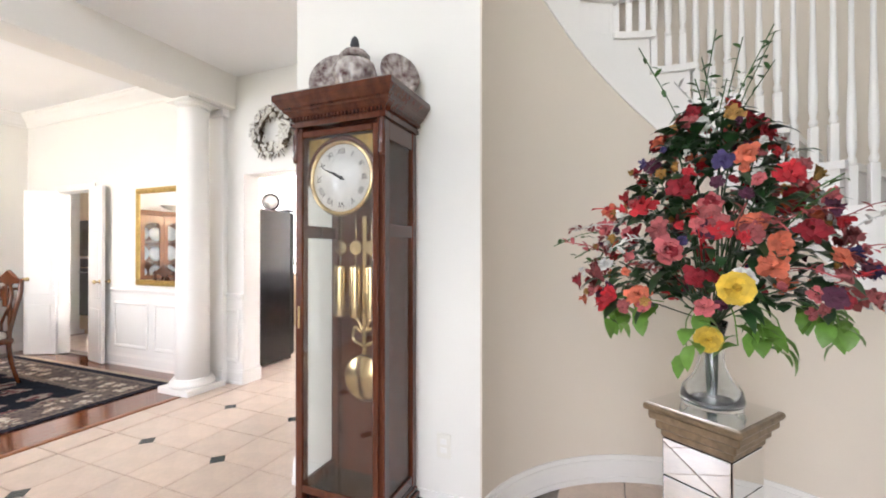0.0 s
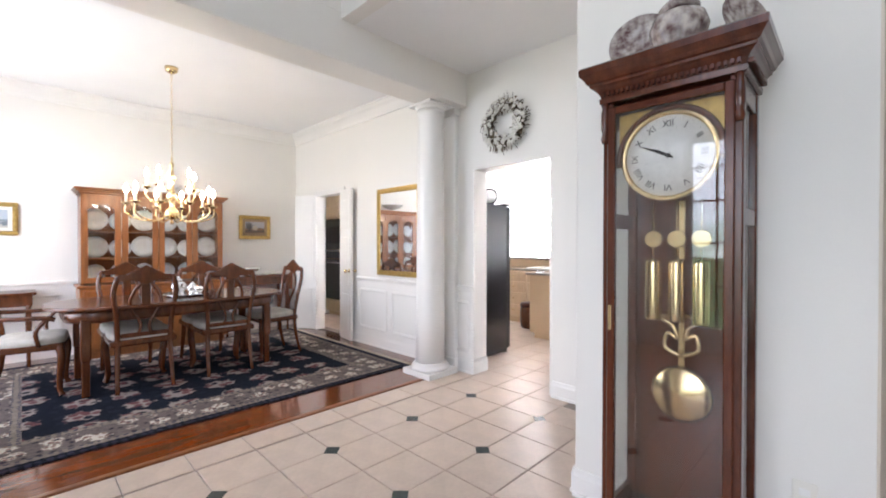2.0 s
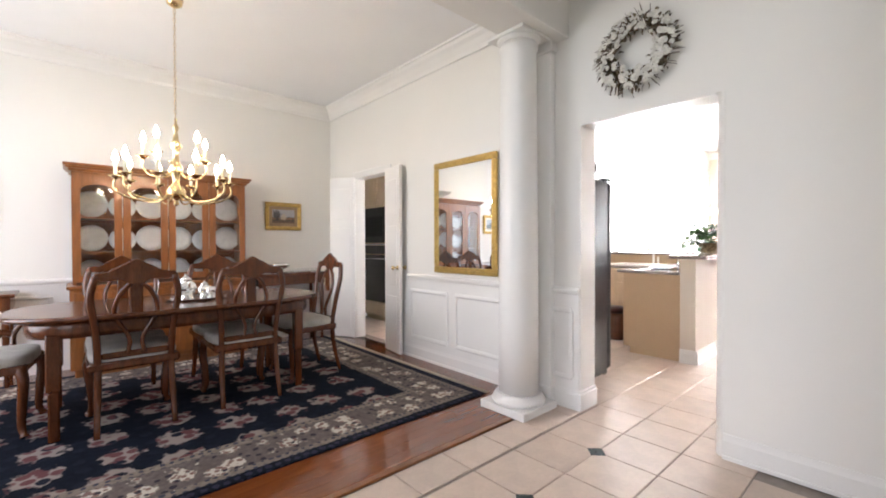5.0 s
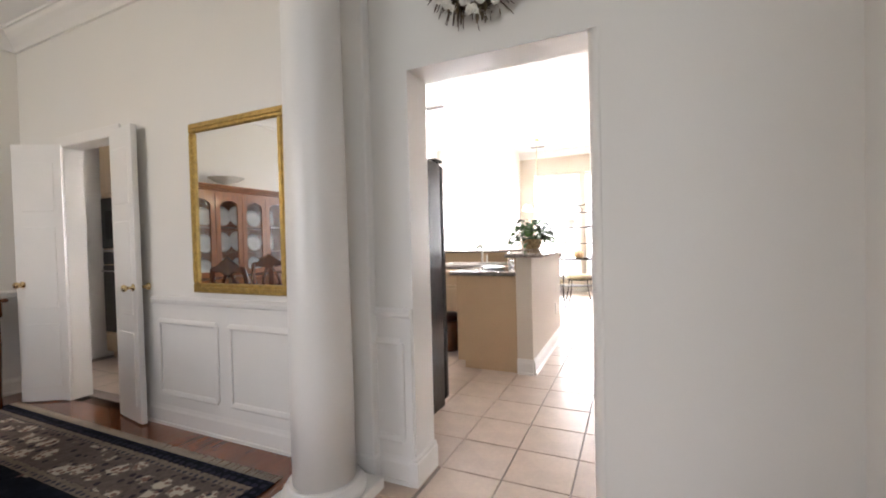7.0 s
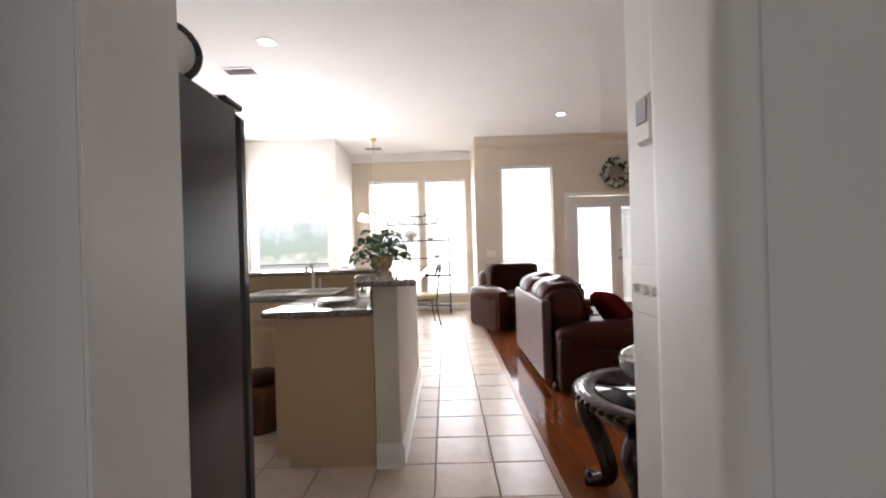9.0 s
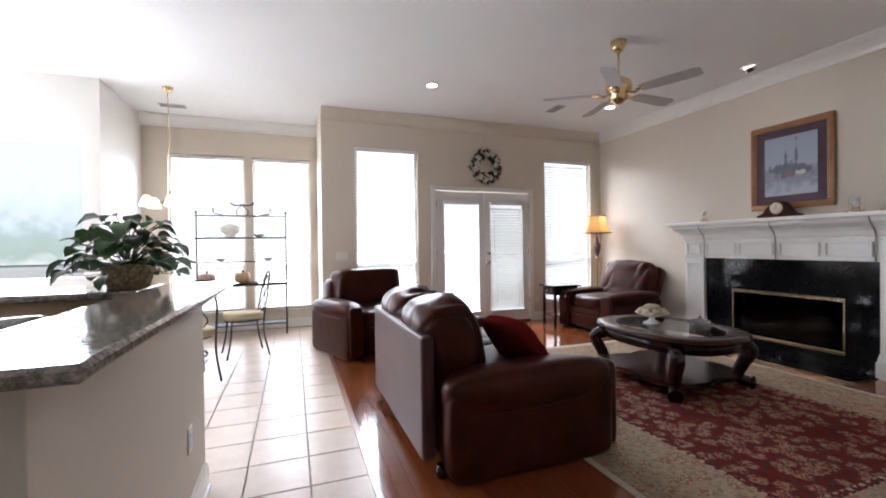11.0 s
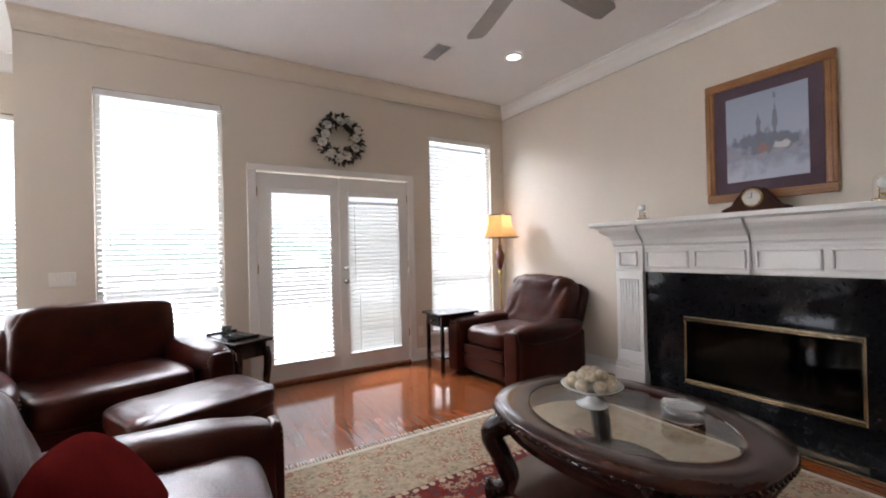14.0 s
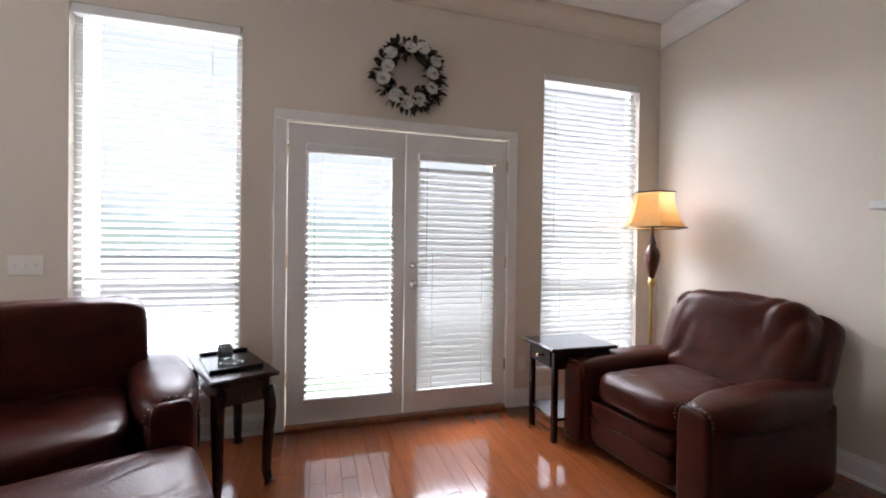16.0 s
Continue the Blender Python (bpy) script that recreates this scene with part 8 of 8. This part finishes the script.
for i in range(0, 8):
    for j in range(-7, 1):
        x, y = T0[0] + 2 * i * G, T0[1] + 2 * j * G
        if x < 2.0 and not (x > -1.75 and y > 1.78):
            t = new("inset_tile", INSET)
            t.parent = floor
            t.location = (x, y, 0)
# cut tiles along the edge of the dining room boards
b = bmesh.new()
box(b, (-0.115, -0.162, -0.012), (0.115, 0.162, -0.0005), 0.003)
CUT = bpy.data.meshes.new("cut_tile")
b.to_mesh(CUT)
b.free()
CUT.materials.append(M["tile"])
for j in range(-14, 2):
    t = new("tile", CUT)
    t.parent = floor
    t.location = (-3.36 - 0.125 - 0.01, T0[1] + (j + 0.5) * G, 0)
me = bpy.data.meshes.new("far_tiles")
me.from_pydata(far_v, [], far_f)
me.materials.append(M["tile"])
ob = tagged(new("far_tiles", me), kind="stuff")
ob.parent = floor


def boards(parent, x0, x1, y0, y1, w=0.083):
    """Boards laid along y, each one a piece with eased edges."""
    rnd = random.Random(5)
    x, g = x0, 0.0007
    faces = [(0, 1, 2, 3), (4, 5, 1, 0), (5, 6, 2, 1), (6, 7, 3, 2), (7, 4, 0, 3)]
    while x < x1 - 0.01:
        y = y0 - rnd.random() * 1.2
        xe = min(x + w, x1)
        while y < y1:
            ye = y + 0.5 + rnd.random() * 0.9
            a, c = max(y, y0), min(ye, y1)
            if c - a > 0.02:
                dz = rnd.uniform(-0.0003, 0.0)
                me = bpy.data.meshes.new("floor_board")
                me.from_pydata([(x + g, a + g, dz), (xe - g, a + g, dz), (xe - g, c - g, dz), (x + g, c - g, dz),
                                (x, a, -0.004), (xe, a, -0.004), (xe, c, -0.004), (x, c, -0.004)], [], faces)
                me.materials.append(M["wood_floor"])
                new("floor_board", me).parent = parent
            y = ye
        x = xe


boards(floor_wood_1, -7.17, -3.655, -1.25, 2.92)
boards(floor_wood_2, -2.37, 2.37, 3.46, 9.78)
solid("trim_floor_edge", B(((-3.665, -1.25, -0.01), (-3.625, 2.45, 0.006)), ((-2.40, 3.46, -0.01), (-2.36, 9.78, 0.006)), bev=0.003), M["oak"], "wooden edge strip between boards and tiles", "edge strip")
